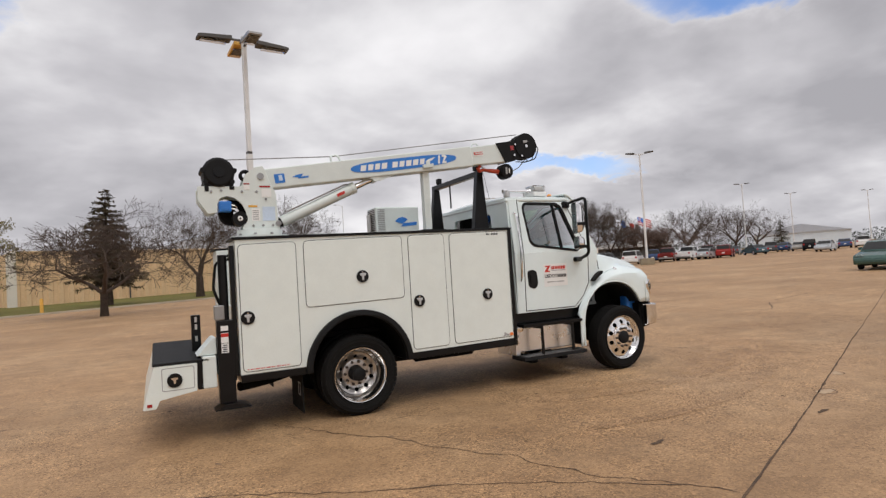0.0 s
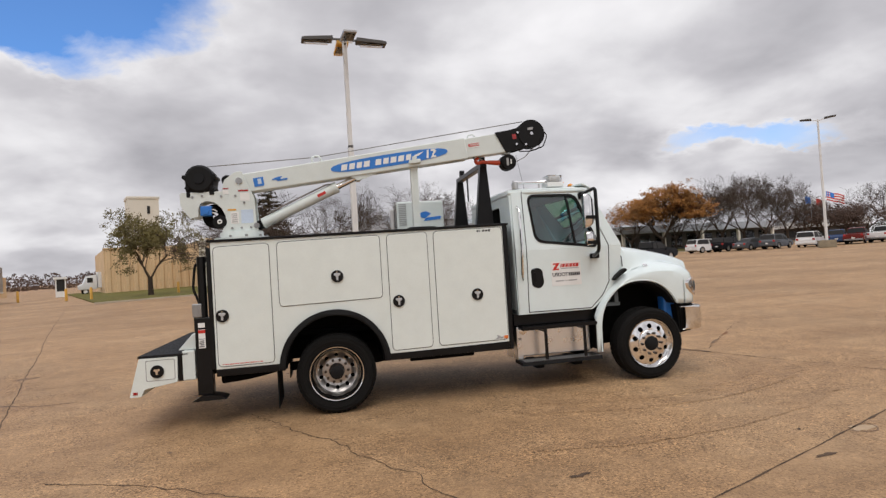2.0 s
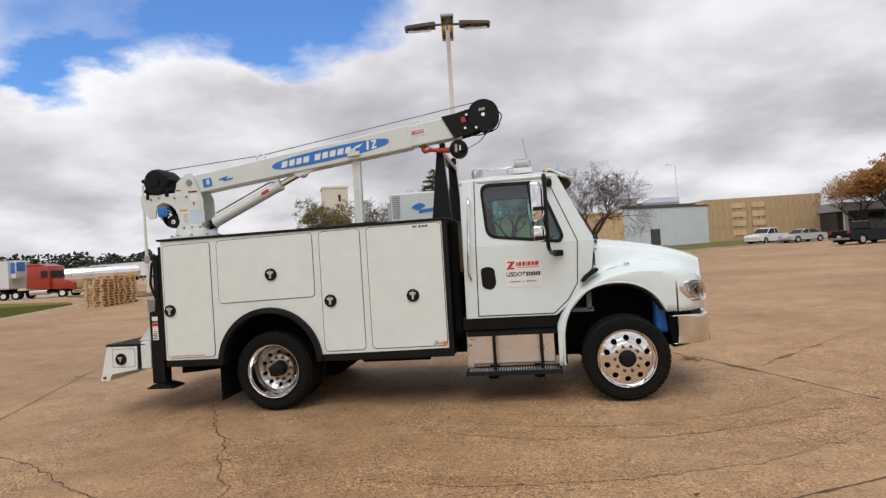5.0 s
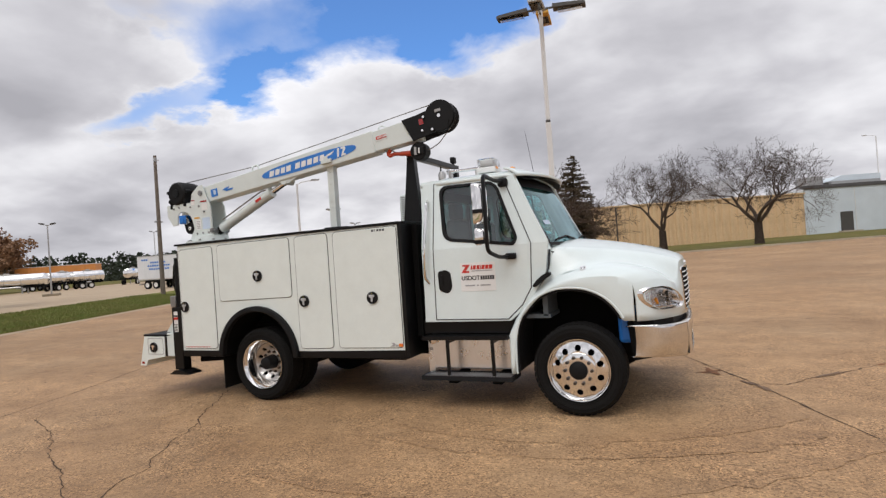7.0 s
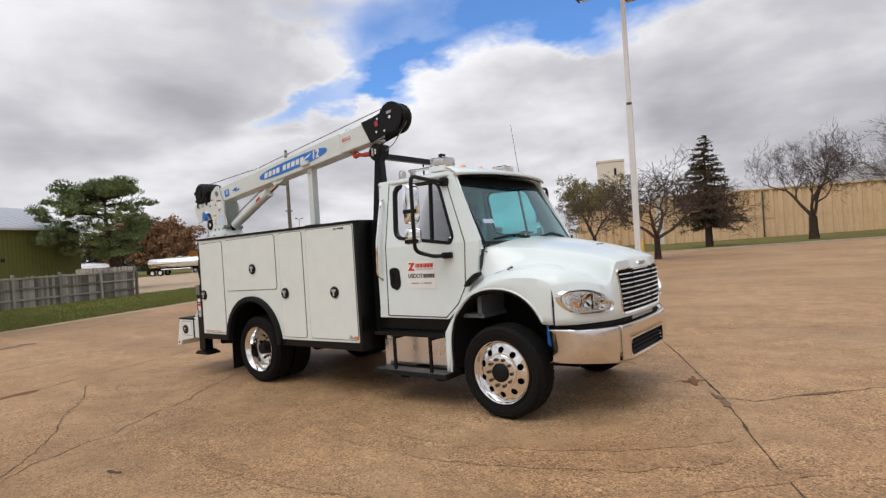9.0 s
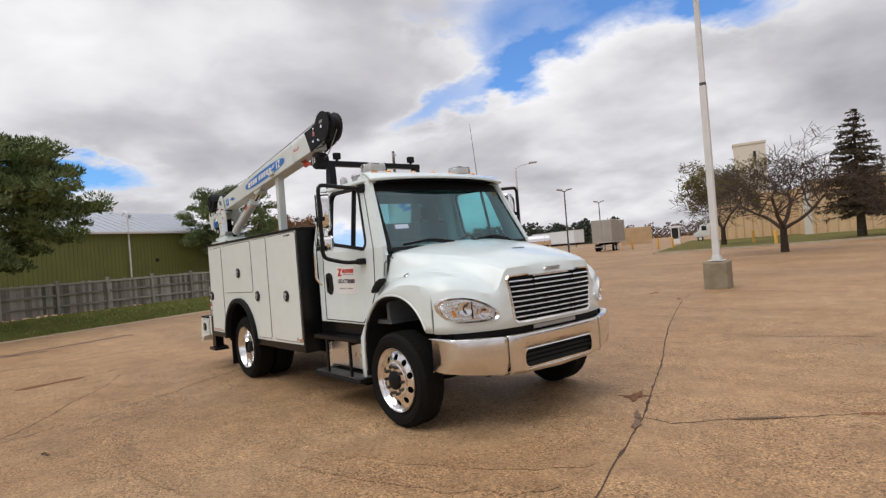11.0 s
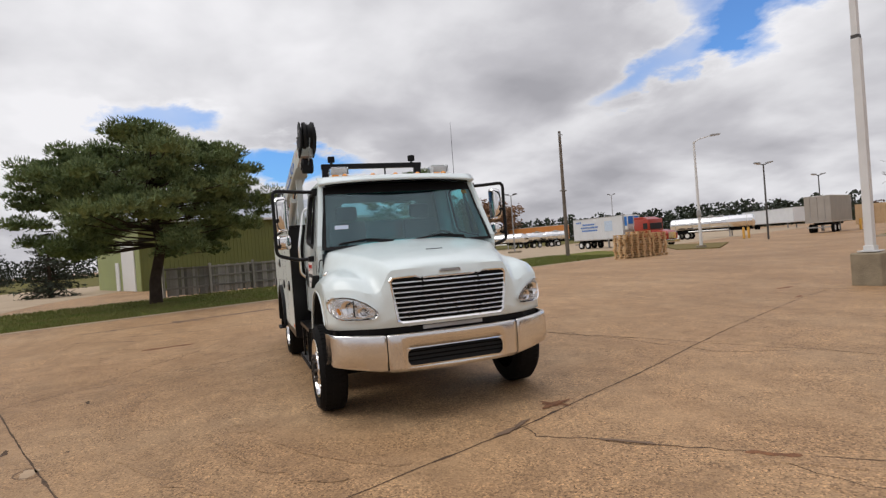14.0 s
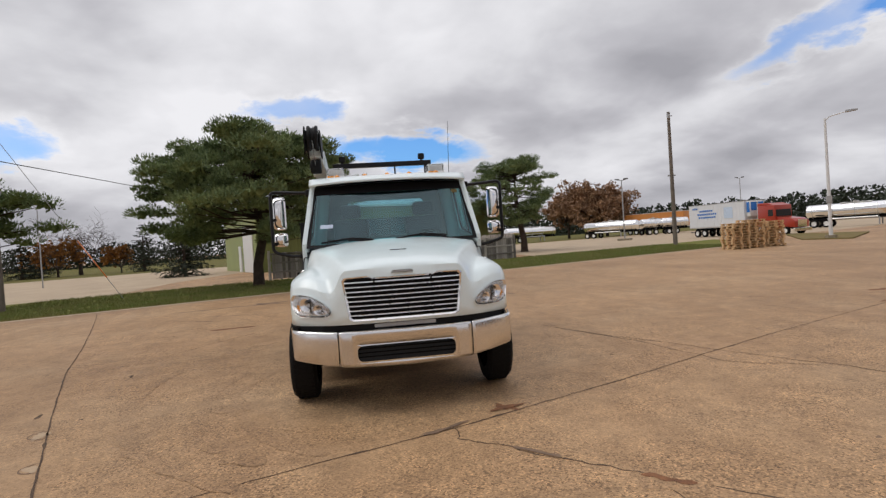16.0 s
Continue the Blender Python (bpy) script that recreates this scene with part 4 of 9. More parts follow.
# wire rope, head sheave, hook block
part("wire_rope", pipe([(-1.28, CY, 2.853), BM @ Vector((0.9, 0, 0.19)), BM @ Vector((BL + 0.25, 0, 0.235))], 0.006, 6), "steel", truck)
boom_part("head_bracket", prism([(BL - 0.06, -0.13), (BL + 0.22, -0.10), (BL + 0.36, 0.02), (BL + 0.30, 0.17), (BL + 0.02, 0.14), (BL - 0.16, 0.135)], -0.10, -0.08, bev=0.004), "black", "black boom head")
boom_part("head_bracket", prism([(BL - 0.06, -0.13), (BL + 0.22, -0.10), (BL + 0.36, 0.02), (BL + 0.30, 0.17), (BL + 0.02, 0.14), (BL - 0.16, 0.135)], 0.08, 0.10, bev=0.004), "black", "black boom head")
boom_part("head_sheave", lathe([(-0.07, 0.001), (-0.07, 0.165), (-0.04, 0.17), (-0.015, 0.14), (0.015, 0.14), (0.04, 0.17), (0.07, 0.165), (0.07, 0.001)], 36, centre=(BL + 0.30, 0, 0.055)), "black", "black sheave", True)
hg = boom_part("head_guard", prism(circle(BL + 0.30, 0.055, 0.172, 32), -0.112, -0.101, bev=0.004), "black", "black sheave guard")
boom_part("guard_label", prism(rect(BL + 0.26, BL + 0.33, 0.10, 0.13), -0.1145, -0.1123), "greyprint", parent=hg)
boom_part("guard_label", prism(rect(BL + 0.05, BL + 0.10, 0.02, 0.08), -0.103, -0.1005), "redlens", parent=hg)
boom_part("guard_bolt", prism(circle(BL + 0.30, 0.055, 0.02, 10), -0.12, -0.1125), "chrome", parent=hg)
for dx, dz in ((0.08, -0.05), (0.12, 0.09), (0.20, -0.07)):
    boom_part("head_fitting", prism(circle(BL + dx, dz, 0.014, 10), -0.125, -0.10), "chrome")
boom_part("head_cable", pipe([(BL + 0.44, -0.10, 0.10), (BL + 0.50, -0.10, 0.0), (BL + 0.42, -0.10, -0.13), (BL + 0.25, -0.10, -0.16), (BL + 0.10, -0.10, -0.14)], 0.007, 6), "rubber")
boom_part("head_cable", pipe([(BL + 0.20, -0.11, -0.05), (BL + 0.28, -0.12, -0.16), (BL + 0.36, -0.11, -0.14), (BL + 0.40, -0.11, -0.02)], 0.006, 6), "rubber")
part("hook_block", lathe([(-0.07, 0.001), (-0.07, 0.09), (-0.055, 0.10), (0.055, 0.10), (0.07, 0.09), (0.07, 0.001)], 28, centre=(2.27, CY + 0.0, 2.80)), "black", truck, "black hook block", True)
part("block_cheek", box(2.19, 2.35, CY - 0.085, CY - 0.071, 2.76, 2.84, 0.01), "black", truck)
part("block_label", box(2.235, 2.262, CY - 0.0885, CY - 0.0855, 2.755, 2.845), "greyprint", truck)
part("block_label", box(2.285, 2.30, CY - 0.0885, CY - 0.0855, 2.77, 2.83), "label", truck)
part("wire_rope", pipe([BM @ Vector((BL + 0.44, 0, -0.02)), (2.50, CY, 2.86), (2.36, CY, 2.80)], 0.006, 6), "steel", truck)
part("swivel", rod((2.17, CY, 2.80), (2.02, CY, 2.81), 0.032, 0.026, 14), "redhook", truck, "red hook swivel", True)
part("hook", pipe([(2.02, CY, 2.81), (1.94, CY, 2.82), (1.88, CY, 2.80), (1.86, CY, 2.84), (1.90, CY, 2.87)], 0.022, 10), "redhook", truck, "red lifting hook")
part("hook_latch", pipe([(1.96, CY, 2.835), (1.90, CY, 2.87)], 0.008, 6), "steel", truck)
part("hook_tie", pipe([(1.86, CY - 0.01, 2.84), (1.80, CY - 0.03, 2.90), (1.88, CY - 0.05, 2.92)], 0.006, 6), "rubber", truck)
# lift cylinder
c0, c1 = Vector((-0.74, CY, 2.16)), Vector((0.42, CY, 2.685))
cd = (c1 - c0).normalized()
part("lift_cylinder", rod(c0 + cd * 0.06, c0 + cd * 0.97, 0.062, n=28), "crane", truck, "pale grey lift cylinder", True)
part("cylinder_gland", rod(c0 + cd * 0.95, c0 + cd * 1.0, 0.068, n=28), "crane", truck, smooth=True)
part("cylinder_rod", rod(c0 + cd * 0.98, c1, 0.034, n=20), "chrome", truck, "chrome cylinder rod", True)
part("cylinder_eye", rod((c1.x, CY - 0.08, c1.z), (c1.x, CY + 0.08, c1.z), 0.05, n=20), "crane", truck, smooth=True)
part("cylinder_lug", prism(rounded([(c1.x - 0.08, c1.z - 0.02), (c1.x + 0.06, c1.z - 0.04), (c1.x + 0.30, c1.z + 0.06), (c1.x - 0.12, c1.z + 0.01)], 0.02, 3), CY - 0.075, CY - 0.055), "crane", truck)
part("cylinder_line", pipe([c0 + cd * 0.15 + Vector((-0.03, -0.05, 0.07)), c0 + cd * 0.90 + Vector((-0.03, -0.05, 0.07)), c0 + cd * 0.95 + Vector((0, 0, 0.05))], 0.009, 6), "steel", truck)
part("cylinder_boot", rod(c0 - cd * 0.02, c0 + cd * 0.12, 0.05, 0.062, 16), "black", truck)
part("cylinder_label", box(-0.05, 0.05, -0.001, 0.001, -0.016, 0.016), "red", truck, m=Matrix.Translation(c0 + cd * 0.80 + Vector((0, -0.0635, 0))) @ Matrix.Rotation(-math.atan2(cd.z, cd.x), 4, "Y"))
# boom rest post
rest = part("boom_rest", holed(rect(1.045, 1.13, 2.03, 2.84, 0.005), [circle(1.0875, z, 0.013, 10) for z in np.arange(2.28, 2.72, 0.07)], CY - 0.045, CY - 0.038), "crane", truck, "pale grey boom rest post")
part("rest_tube", box(1.046, 1.129, CY - 0.0375, CY + 0.045, 2.03, 2.84, 0.004), "crane", truck)
part("rest_saddle", prism([(1.02, 2.80), (1.16, 2.815), (1.16, 2.86), (1.02, 2.842)], CY - 0.13, CY + 0.13, bev=0.004), "crane", truck)
part("rest_saddle", prism([(1.06, 2.84), (1.115, 2.848), (1.115, 2.895), (1.06, 2.888)], CY - 0.13, CY - 0.115, bev=0.004), "crane", truck)
part("rest_foot", prism(rounded([(0.98, 2.03), (1.30, 2.03), (1.30, 2.05), (1.16, 2.055), (0.98, 2.055)], 0.006, 2), CY - 0.09, CY + 0.09), "black", truck)

# cooler box across the bed
cooler = part("oil_cooler", box(1.06, 1.77, 0.80, 1.18, 2.035, 2.555, 0.02), "crane", truck, "pale grey oil cooler box")
part("cooler_grille", box(1.048, 1.06, 0.85, 1.13, 2.15, 2.53, 0.004), "under", cooler)
for i in range(14):
    part("cooler_slat", box(1.04, 1.058, 0.84, 1.14, 2.16 + i * 0.027, 2.172 + i * 0.027), "alub", cooler)
for i in range(12):
    part("cooler_slat", box(1.09, 1.20, 0.793, 0.799, 2.20 + i * 0.028, 2.213 + i * 0.028), "greyprint", cooler)
part("maker_mark", prism(rounded([(1.36, 2.33), (1.48, 2.29), (1.58, 2.36), (1.50, 2.40), (1.42, 2.38)], 0.02, 4), 0.794, 0.7985, bev=0.001), "blueprint", cooler, "blue maker's mark")
part("maker_mark", prism(rounded([(1.46, 2.25), (1.72, 2.27), (1.73, 2.32), (1.50, 2.30)], 0.01, 3), 0.794, 0.7985), "blueprint", cooler)
part("cooler_mesh_post", box(0.98, 1.03, 0.95, 1.0, 2.02, 2.45, 0.004), "alub", truck)

# headache rack behind the cab
for sgn in (-1, 1):
    y = sgn * 0.66
    part("rack_post", prism([(1.885, 2.03), (2.115, 2.03), (2.06, 2.85), (1.985, 2.85)], y - 0.045, y + 0.045, bev=0.006), "blackgloss", truck, "black rack post")
    part("work_lamp", box(2.01, 2.075, sgn * 0.575 - 0.045, sgn * 0.575 + 0.045, 2.872, 2.955, 0.012), "black", truck, "black work lamp")
    part("work_lamp_foot", rod((2.04, sgn * 0.575, 2.845), (2.04, sgn * 0.575, 2.88), 0.018, n=10), "black", truck)
part("rack_bar", box(1.98, 2.065, -0.715, 0.715, 2.785, 2.852, 0.008), "blackgloss", truck, "black rack cross bar")
part("rack_foot", box(1.86, 2.14, -1.20, 1.20, 2.012, 2.034, 0.003), "blackgloss", truck)
part("exhaust_stub", rod((2.02, 0.18, 2.45), (2.02, 0.18, 2.78), 0.012, n=8), "black", truck)

# ---------------------------------------------------------------- the cab
YS = 1.06


def lean(z):
    """Half-width of the cab above its belt line."""
    return interp(z, [1.70, 2.46], [YS, 0.945])


LOWER = [(2.26, 0.915), (3.22, 0.915), (3.40, 1.06), (3.50, 1.20), (3.62, 1.40), (3.66, 1.70), (2.26, 1.70)]
WIN = rounded([(2.485, 2.375), (2.535, 1.80), (3.30, 1.70), (3.335, 1.76), (3.115, 2.365)], 0.11, 7)
UPPER = rounded([(2.26, 1.70), (3.66, 1.70), (3.30, 2.45), (2.28, 2.45)], 0.02, 2)
for s in (-1, 1):
    part("cab_side", prism(LOWER, s * (YS - 0.05), s * YS, bev=0.004), "white", truck, "white cab side")
    bm = holed(UPPER, [WIN], 0.0, 0.05)
    for v in bm.verts:
        v.co.y = s * (lean(v.co.z) - v.co.y)
    part("cab_side_upper", bm, "white", truck, "white cab side")
    bm = holed(rounded([(p[0], p[1]) for p in [(2.47, 2.39), (2.52, 1.785), (3.31, 1.682), (3.352, 1.76), (3.125, 2.38)]], 0.115, 7), [rounded([(2.50, 2.36), (2.55, 1.815), (3.29, 1.72), (3.315, 1.765), (3.10, 2.352)], 0.10, 7)], -0.006, 0.03)
    for v in bm.verts:
        v.co.y = s * (lean(v.co.z) - v.co.y)
    part("window_seal", bm, "black", truck)
    bm = bmesh.new()
    bm.faces.new([bm.verts.new((p[0], s * (lean(p[1]) - 0.02), p[1])) for p in WIN])
    g = part("door_glass", bm, "tint", truck, "greenish door glass")
    g.visible_shadow = False
    bm = prism([(3.04, 1.74), (3.06, 1.735), (3.01, 2.365), (2.99, 2.365)], 0.0, 0.03)
    for v in bm.verts:
        v.co.y = s * (lean(v.co.z) + 0.004 - v.co.y)
    part("window_divider", bm, "black", truck)
    # door gap lines
    lines = [[(2.415, 2.42), (2.40, 1.70)], [(2.40, 1.70), (2.385, 0.94)], [(2.385, 0.94), (3.20, 0.935)], [(3.20, 0.935), (3.36, 1.08)], [(3.36, 1.08), (3.46, 1.25)], [(3.46, 1.25), (3.485, 1.70)], [(3.485, 1.70), (3.205, 2.405)], [(3.205, 2.405), (2.415, 2.42)]]
    for (xa, za), (xb, zb) in lines:
        ya = (YS if za <= 1.7 else lean(za)) + 0.001
        yb = (YS if zb <= 1.7 else lean(zb)) + 0.001
        part("door_gap", rod((xa, s * ya, za), (xb, s * yb, zb), 0.0055, n=6), "print", truck)
    part("door_handle", prism(rounded([(2.445, 1.25), (2.55, 1.215), (2.60, 1.28), (2.585, 1.445), (2.53, 1.475), (2.435, 1.46)], 0.04), s * (YS - 0.01), s * (YS + 0.008), bev=0.004), "blackgloss", truck, "black recessed door handle")
    part("handle_grip", prism(rounded([(2.475, 1.30), (2.50, 1.29), (2.50, 1.42), (2.47, 1.42)], 0.01, 3), s * (YS + 0.0085), s * (YS + 0.02), bev=0.003), "black", truck)
    part("grab_rail", pipe([(2.335, s * (lean(2.24) + 0.0), 2.24), (2.345, s * (lean(2.2) + 0.055), 2.20), (2.325, s * (YS + 0.06), 1.75), (2.31, s * (YS + 0.06), 1.40), (2.33, s * (YS + 0.0), 1.34)], 0.015, 10), "alu", truck, "polished grab rail", True)
    # pillar beside the windscreen
    bm = bmesh.new()
    lo = [(3.60, YS - 0.003, 1.62), (3.695, 1.03, 1.62), (3.64, 0.985, 1.62), (3.52, 0.99, 1.62)]
    hi = [(3.235, 0.946, 2.46), (3.325, 0.915, 2.46), (3.27, 0.885, 2.46), (3.16, 0.90, 2.46)]
    va = [bm.verts.new((p[0], s * p[1], p[2])) for p in lo]
    vb = [bm.verts.new((p[0], s * p[1], p[2])) for p in hi]
    for i in range(4):
        bm.faces.new((va[i], va[(i + 1) % 4], vb[(i + 1) % 4], vb[i]))
    bm.faces.new(va)
    bm.faces.new(vb)
    bmesh.ops.bevel(bm, geom=[ed for ed in bm.edges if abs(ed.verts[0].co.z - ed.verts[1].co.z) > 0.3], offset=0.014, segments=2, affect="EDGES")
    part("windscreen_pillar", bm, "white", truck, smooth=True)

# rear wall with its window
bm = holed(rect(-1.055, 1.055, 0.915, 2.45), [rect(-0.58, 0.58, 1.78, 2.28, 0.06)], 2.25, 2.29, "x")
for v in bm.verts:
    if v.co.z > 1.7:
        v.co.y *= lean(v.co.z) / YS
part("cab_back", bm, "white", truck)
bm = holed(rect(-1.0, 1.0, 0.96, 2.39), [rect(-0.58, 0.58, 1.78, 2.28, 0.06)], 2.292, 2.305, "x")
for v in bm.verts:
    if v.co.z > 1.7:
        v.co.y *= (lean(v.co.z) - 0.06) / (YS - 0.06)
part("rear_lining", bm, "interior", truck, "grey cab rear lining")
for s in (-1, 1):
    part("door_lining", prism([(2.31, 0.97), (3.20, 0.97), (3.45, 1.25), (3.50, 1.66), (2.31, 1.66)], s * (YS - 0.075), s * (YS - 0.052), bev=0.004), "interior", truck, "grey door lining")
part("rear_glass", prism(rect(-0.585, 0.585, 1.775, 2.285, 0.06), 2.268, 2.272, "x"), "glass", truck).visible_shadow = False
for s in (-1, 1):
    bm = lathe([(0.93, 0.101), (1.70, 0.101), (2.2, 0.101), (2.40, 0.10), (2.46, 0.06)], 24, "z", (2.345, s * (YS - 0.10), 0))
    for v in bm.verts:
        if v.co.z > 1.70:
            v.co.y += s * (lean(v.co.z) - YS)
            v.co.x += (v.co.z - 1.70) * 0.03
    part("cab_corner", bm, "white", truck, smooth=True)


def roof_at(u, v):
    x = 2.245 + (3.34 - 2.245) * u
    y = -0.97 + 1.94 * v
    k = 1 - abs(y / 0.97) ** 5
    ends = min(1.0, (u * 6) ** 0.5, ((1 - u) * 8 + 0.15) ** 0.5)
    return (x, y * (1 if ends > 0.95 else 0.985), 2.43 + 0.075 * k * ends + 0.02 * (1 - (y / 0.97) ** 2))


thick(part("cab_roof", grid(roof_at, 20, 28), "white", truck, "white cab roof", True), 0.04)
part("roof_lining", box(2.24, 3.3, -0.9, 0.9, 2.39, 2.405), "lining", truck)


def visor_at(u, v):
    y = -0.955 + 1.91 * v
    front = 3.56 - 0.20 * abs(y / 0.955) ** 2.2
    x = 3.22 + (front - 3.22) * u
    return (x, y, 2.505 - 0.02 * abs(y / 0.955) ** 3 - 0.085 * u ** 1.6)


thick(part("sun_visor", grid(visor_at, 8, 28), "white", truck, "white external sun visor", True), 0.025, 1.0)


def visor_under(u, v):
    x, y, z = visor_at(u * 0.96, 0.03 + 0.94 * v)
    return (x, y * 0.985, z - 0.03)


part("visor_lining", grid(visor_under, 8, 28), "black", truck, smooth=True)


def screen_at(u, v, grow=0.0, out=0.0):
    z = 1.66 - grow + (2.40 + 2 * grow - 1.66) * u
    half = interp(z, [1.66, 2.40], [1.01, 0.915]) + grow
    y = -half + 2 * half * v
    x = interp(z, [1.66, 2.40], [3.79, 3.395]) - 0.12 * abs(y / half) ** 2.4 + out
    return (x, y, z)


sc = part("windscreen", grid(screen_at, 8, 24), "screen", truck, "bluish laminated windscreen", True)
sc.visible_shadow = False


def band(u0, u1, v0, v1):
    return grid(lambda u, v: screen_at(u0 + (u1 - u0) * u, v0 + (v1 - v0) * v, 0.0, 0.004), 4, 16)


part("screen_border", band(0.0, 0.045, 0, 1), "black", truck)
part("screen_border", band(0.86, 1.0, 0, 1), "black", truck)
part("screen_border", band(0.0, 1.0, 0, 0.022), "black", truck)
part("screen_border", band(0.0, 1.0, 0.978, 1), "black", truck)
part("screen_sticker", band(0.30, 0.36, 0.07, 0.145), "pale", truck, "pale registration sticker")
part("screen_sticker", band(0.79, 0.85, 0.915, 0.955), "oliveleaf", truck)
part("cowl", prism([(3.56, 1.58), (3.74, 1.58), (3.74, 1.63), (3.66, 1.65), (3.56, 1.65)], -0.90, 0.90, bev=0.006), "black", truck)
for y0, dy in ((-0.78, 0.55), (0.08, 0.55)):
    a_, b_, c_ = screen_at(0.0, 0.5 + y0 / 2.0, 0, 0.03), screen_at(0.10, 0.5 + (y0 + dy * 0.45) / 2.0, 0, 0.035), screen_at(0.055, 0.5 + (y0 + dy) / 2.0, 0, 0.03)
    part("wiper_arm", pipe([screen_at(0.0, 0.5 + (y0 + dy) / 2, 0, 0.04), c_, b_], 0.011, 6), "black", truck)
    part("wiper_blade", pipe([screen_at(0.075, 0.5 + (y0 - 0.05) / 2, 0, 0.012), screen_at(0.125, 0.5 + (y0 + dy * 0.5) / 2, 0, 0.016), screen_at(0.08, 0.5 + (y0 + dy * 1.0) / 2, 0, 0.012)], 0.010, 6), "black", truck)

# inside the cab
part("cab_floor", box(2.24, 3.62, -1.0, 1.0, 0.93, 0.97), "interior", truck)
part("firewall", box(3.55, 3.60, -1.0, 1.0, 0.95, 1.60), "interior", truck)
part("dashboard", prism([(3.20, 1.15), (3.60, 1.15), (3.72, 1.60), (3.55, 1.63), (3.30, 1.57), (3.18, 1.45)], -0.98, 0.98, bev=0.03), "interior", truck, "dark grey dashboard", True)
for y in (-0.50, 0.50):
    part("seat_cushion", box(2.50, 3.0, y - 0.25, y + 0.25, 1.18, 1.36, 0.05), "seat", truck, smooth=True)
    bk = box(2.42, 2.54, y - 0.24, y + 0.24, 1.34, 2.02, 0.045)
    part("seat_back", bk, "seat", truck, "dark cloth seat back", True)
    part("head_rest", box(2.42, 2.52, y - 0.14, y + 0.14, 2.03, 2.22, 0.04), "seat", truck, smooth=True)
ring = lathe([(0.016 * math.cos(t), 0.215 + 0.016 * math.sin(t)) for t in np.linspace(0, 2 * math.pi, 9)], 36, "z")
rm = Matrix.Translation((3.16, 0.50, 1.66)) @ Matrix.Rotation(radians(-38), 4, "Y")
part("steering_wheel", ring, "black", truck, "black steering wheel", True, rm)
part("steering_spoke", box(-0.21, 0.21, -0.02, 0.02, -0.012, 0.012, 0.004), "black", truck, m=rm)
part("steering_column", rod((0, 0, 0), (0.02, 0, -0.35), 0.035, n=12), "black", truck, m=rm)

# ---------------------------------------------------------------- hood and fenders
COLS = [0, 0.12, 0.24, 0.36, 0.46, 0.52, 0.56, 0.59, 0.62, 0.65, 0.68, 0.71, 0.74, 0.77, 0.80, 0.83, 0.86, 0.89, 0.92, 0.95, 0.98, 1.01, 1.035, 1.055, 1.075, 1.10, 1.118, 1.128]


def nose(y):
    return curve(abs(y), [0, 0.4, 0.6, 0.75, 0.9, 1.02, 1.08, 1.128], [4.875, 4.858, 4.83, 4.785, 4.705, 4.615, 4.55, 4.44])


def rear(y):
    return 3.655 - 0.44 * smooth_step(1.03, 1.062, abs(y))


def skin(x, y):
    y = abs(y)
    zc = curve(x, [3.6, 3.9, 4.2, 4.5, 4.7, 4.80, 4.85, 4.88], [1.735, 1.70, 1.65, 1.585, 1.525, 1.485, 1.455, 1.415])
    hw = curve(x, [3.6, 3.75, 3.95, 4.2, 4.5, 4.8], [0.985, 0.95, 0.87, 0.765, 0.665, 0.59])
    wide = curve(x, [3.6, 3.75, 3.95, 4.2, 4.5, 4.8], [0.075, 0.11, 0.14, 0.155, 0.15, 0.13])
    cut = curve(x, [3.6, 4.2, 4.8], [0.02, 0.02, 0.03])
    zh = zc - curve(x, [3.6, 4.2, 4.8], [0.10, 0.075, 0.05]) * min(y / hw, 1.15) ** 2.6
    zf = curve(x, [3.21, 3.28, 3.4, 3.5, 3.6, 3.7, 3.82, 3.95, 4.1, 4.25, 4.4, 4.52, 4.62, 4.72, 4.8], [0.86, 0.98, 1.14, 1.255, 1.34, 1.395, 1.435, 1.455, 1.46, 1.45, 1.425, 1.395, 1.36, 1.32, 1.295])
    # the fender tops roll over into the front face
    zf = zf - 0.065 * max(1 - (nose(y) - x) / 0.16, 0) ** 2
    zf = zf - curve(x, [3.2, 3.6, 4.3, 4.6, 4.8], [0.09, 0.13, 0.12, 0.09, 0.08]) * (max(y - 0.86, 0) / 0.268) ** 2.3 - 0.035 * (max(0.88 - y, 0) / 0.2) ** 1.6
    return zh + (zf - zh) * smooth_step(hw - cut, hw + wide, y)


AX, AZ, AW, AH = 3.83, 0.62, 0.56, 0.615


def low(x):
    """Lower edge of the fender: the rear leg, the tall wheel arch, the edge above the bumper."""
    dx = (x - AX) / AW
    if dx < -1:
        return 0.385
    return max(AZ + AH * math.sqrt(max(1 - abs(dx) ** 2.2, 0)), 0.385 if dx < 0 else 0.905)


NS = 64
rows = []
signed = [-y for y in COLS[:0:-1]] + COLS
for i in range(NS + 1):
    s = i / NS
    row = []
    for y in signed:
        x = rear(y) + s * (nose(y) - rear(y))
        row.append((x, y, skin(x, y)))
    edge = []
    for sgn, base in ((-1, row[0]), (1, row[-1])):
        x, z1 = base[0], base[2]
        z0 = min(low(x), z1 - 0.02)
        edge.append([(x, sgn * (1.128 + 0.006 * math.sin(k / 5 * 3.14)), z1 + (z0 - z1) * k / 5) for k in range(1, 6)])
    rows.append(edge[0][::-1] + row + edge[1])
bm = bmesh.new()
vs = [[bm.verts.new(p) for p in r] for r in rows]
for i in range(NS):
    for j in range(len(vs[0]) - 1):
        bm.faces.new((vs[i][j], vs[i + 1][j], vs[i + 1][j + 1], vs[i][j + 1]))
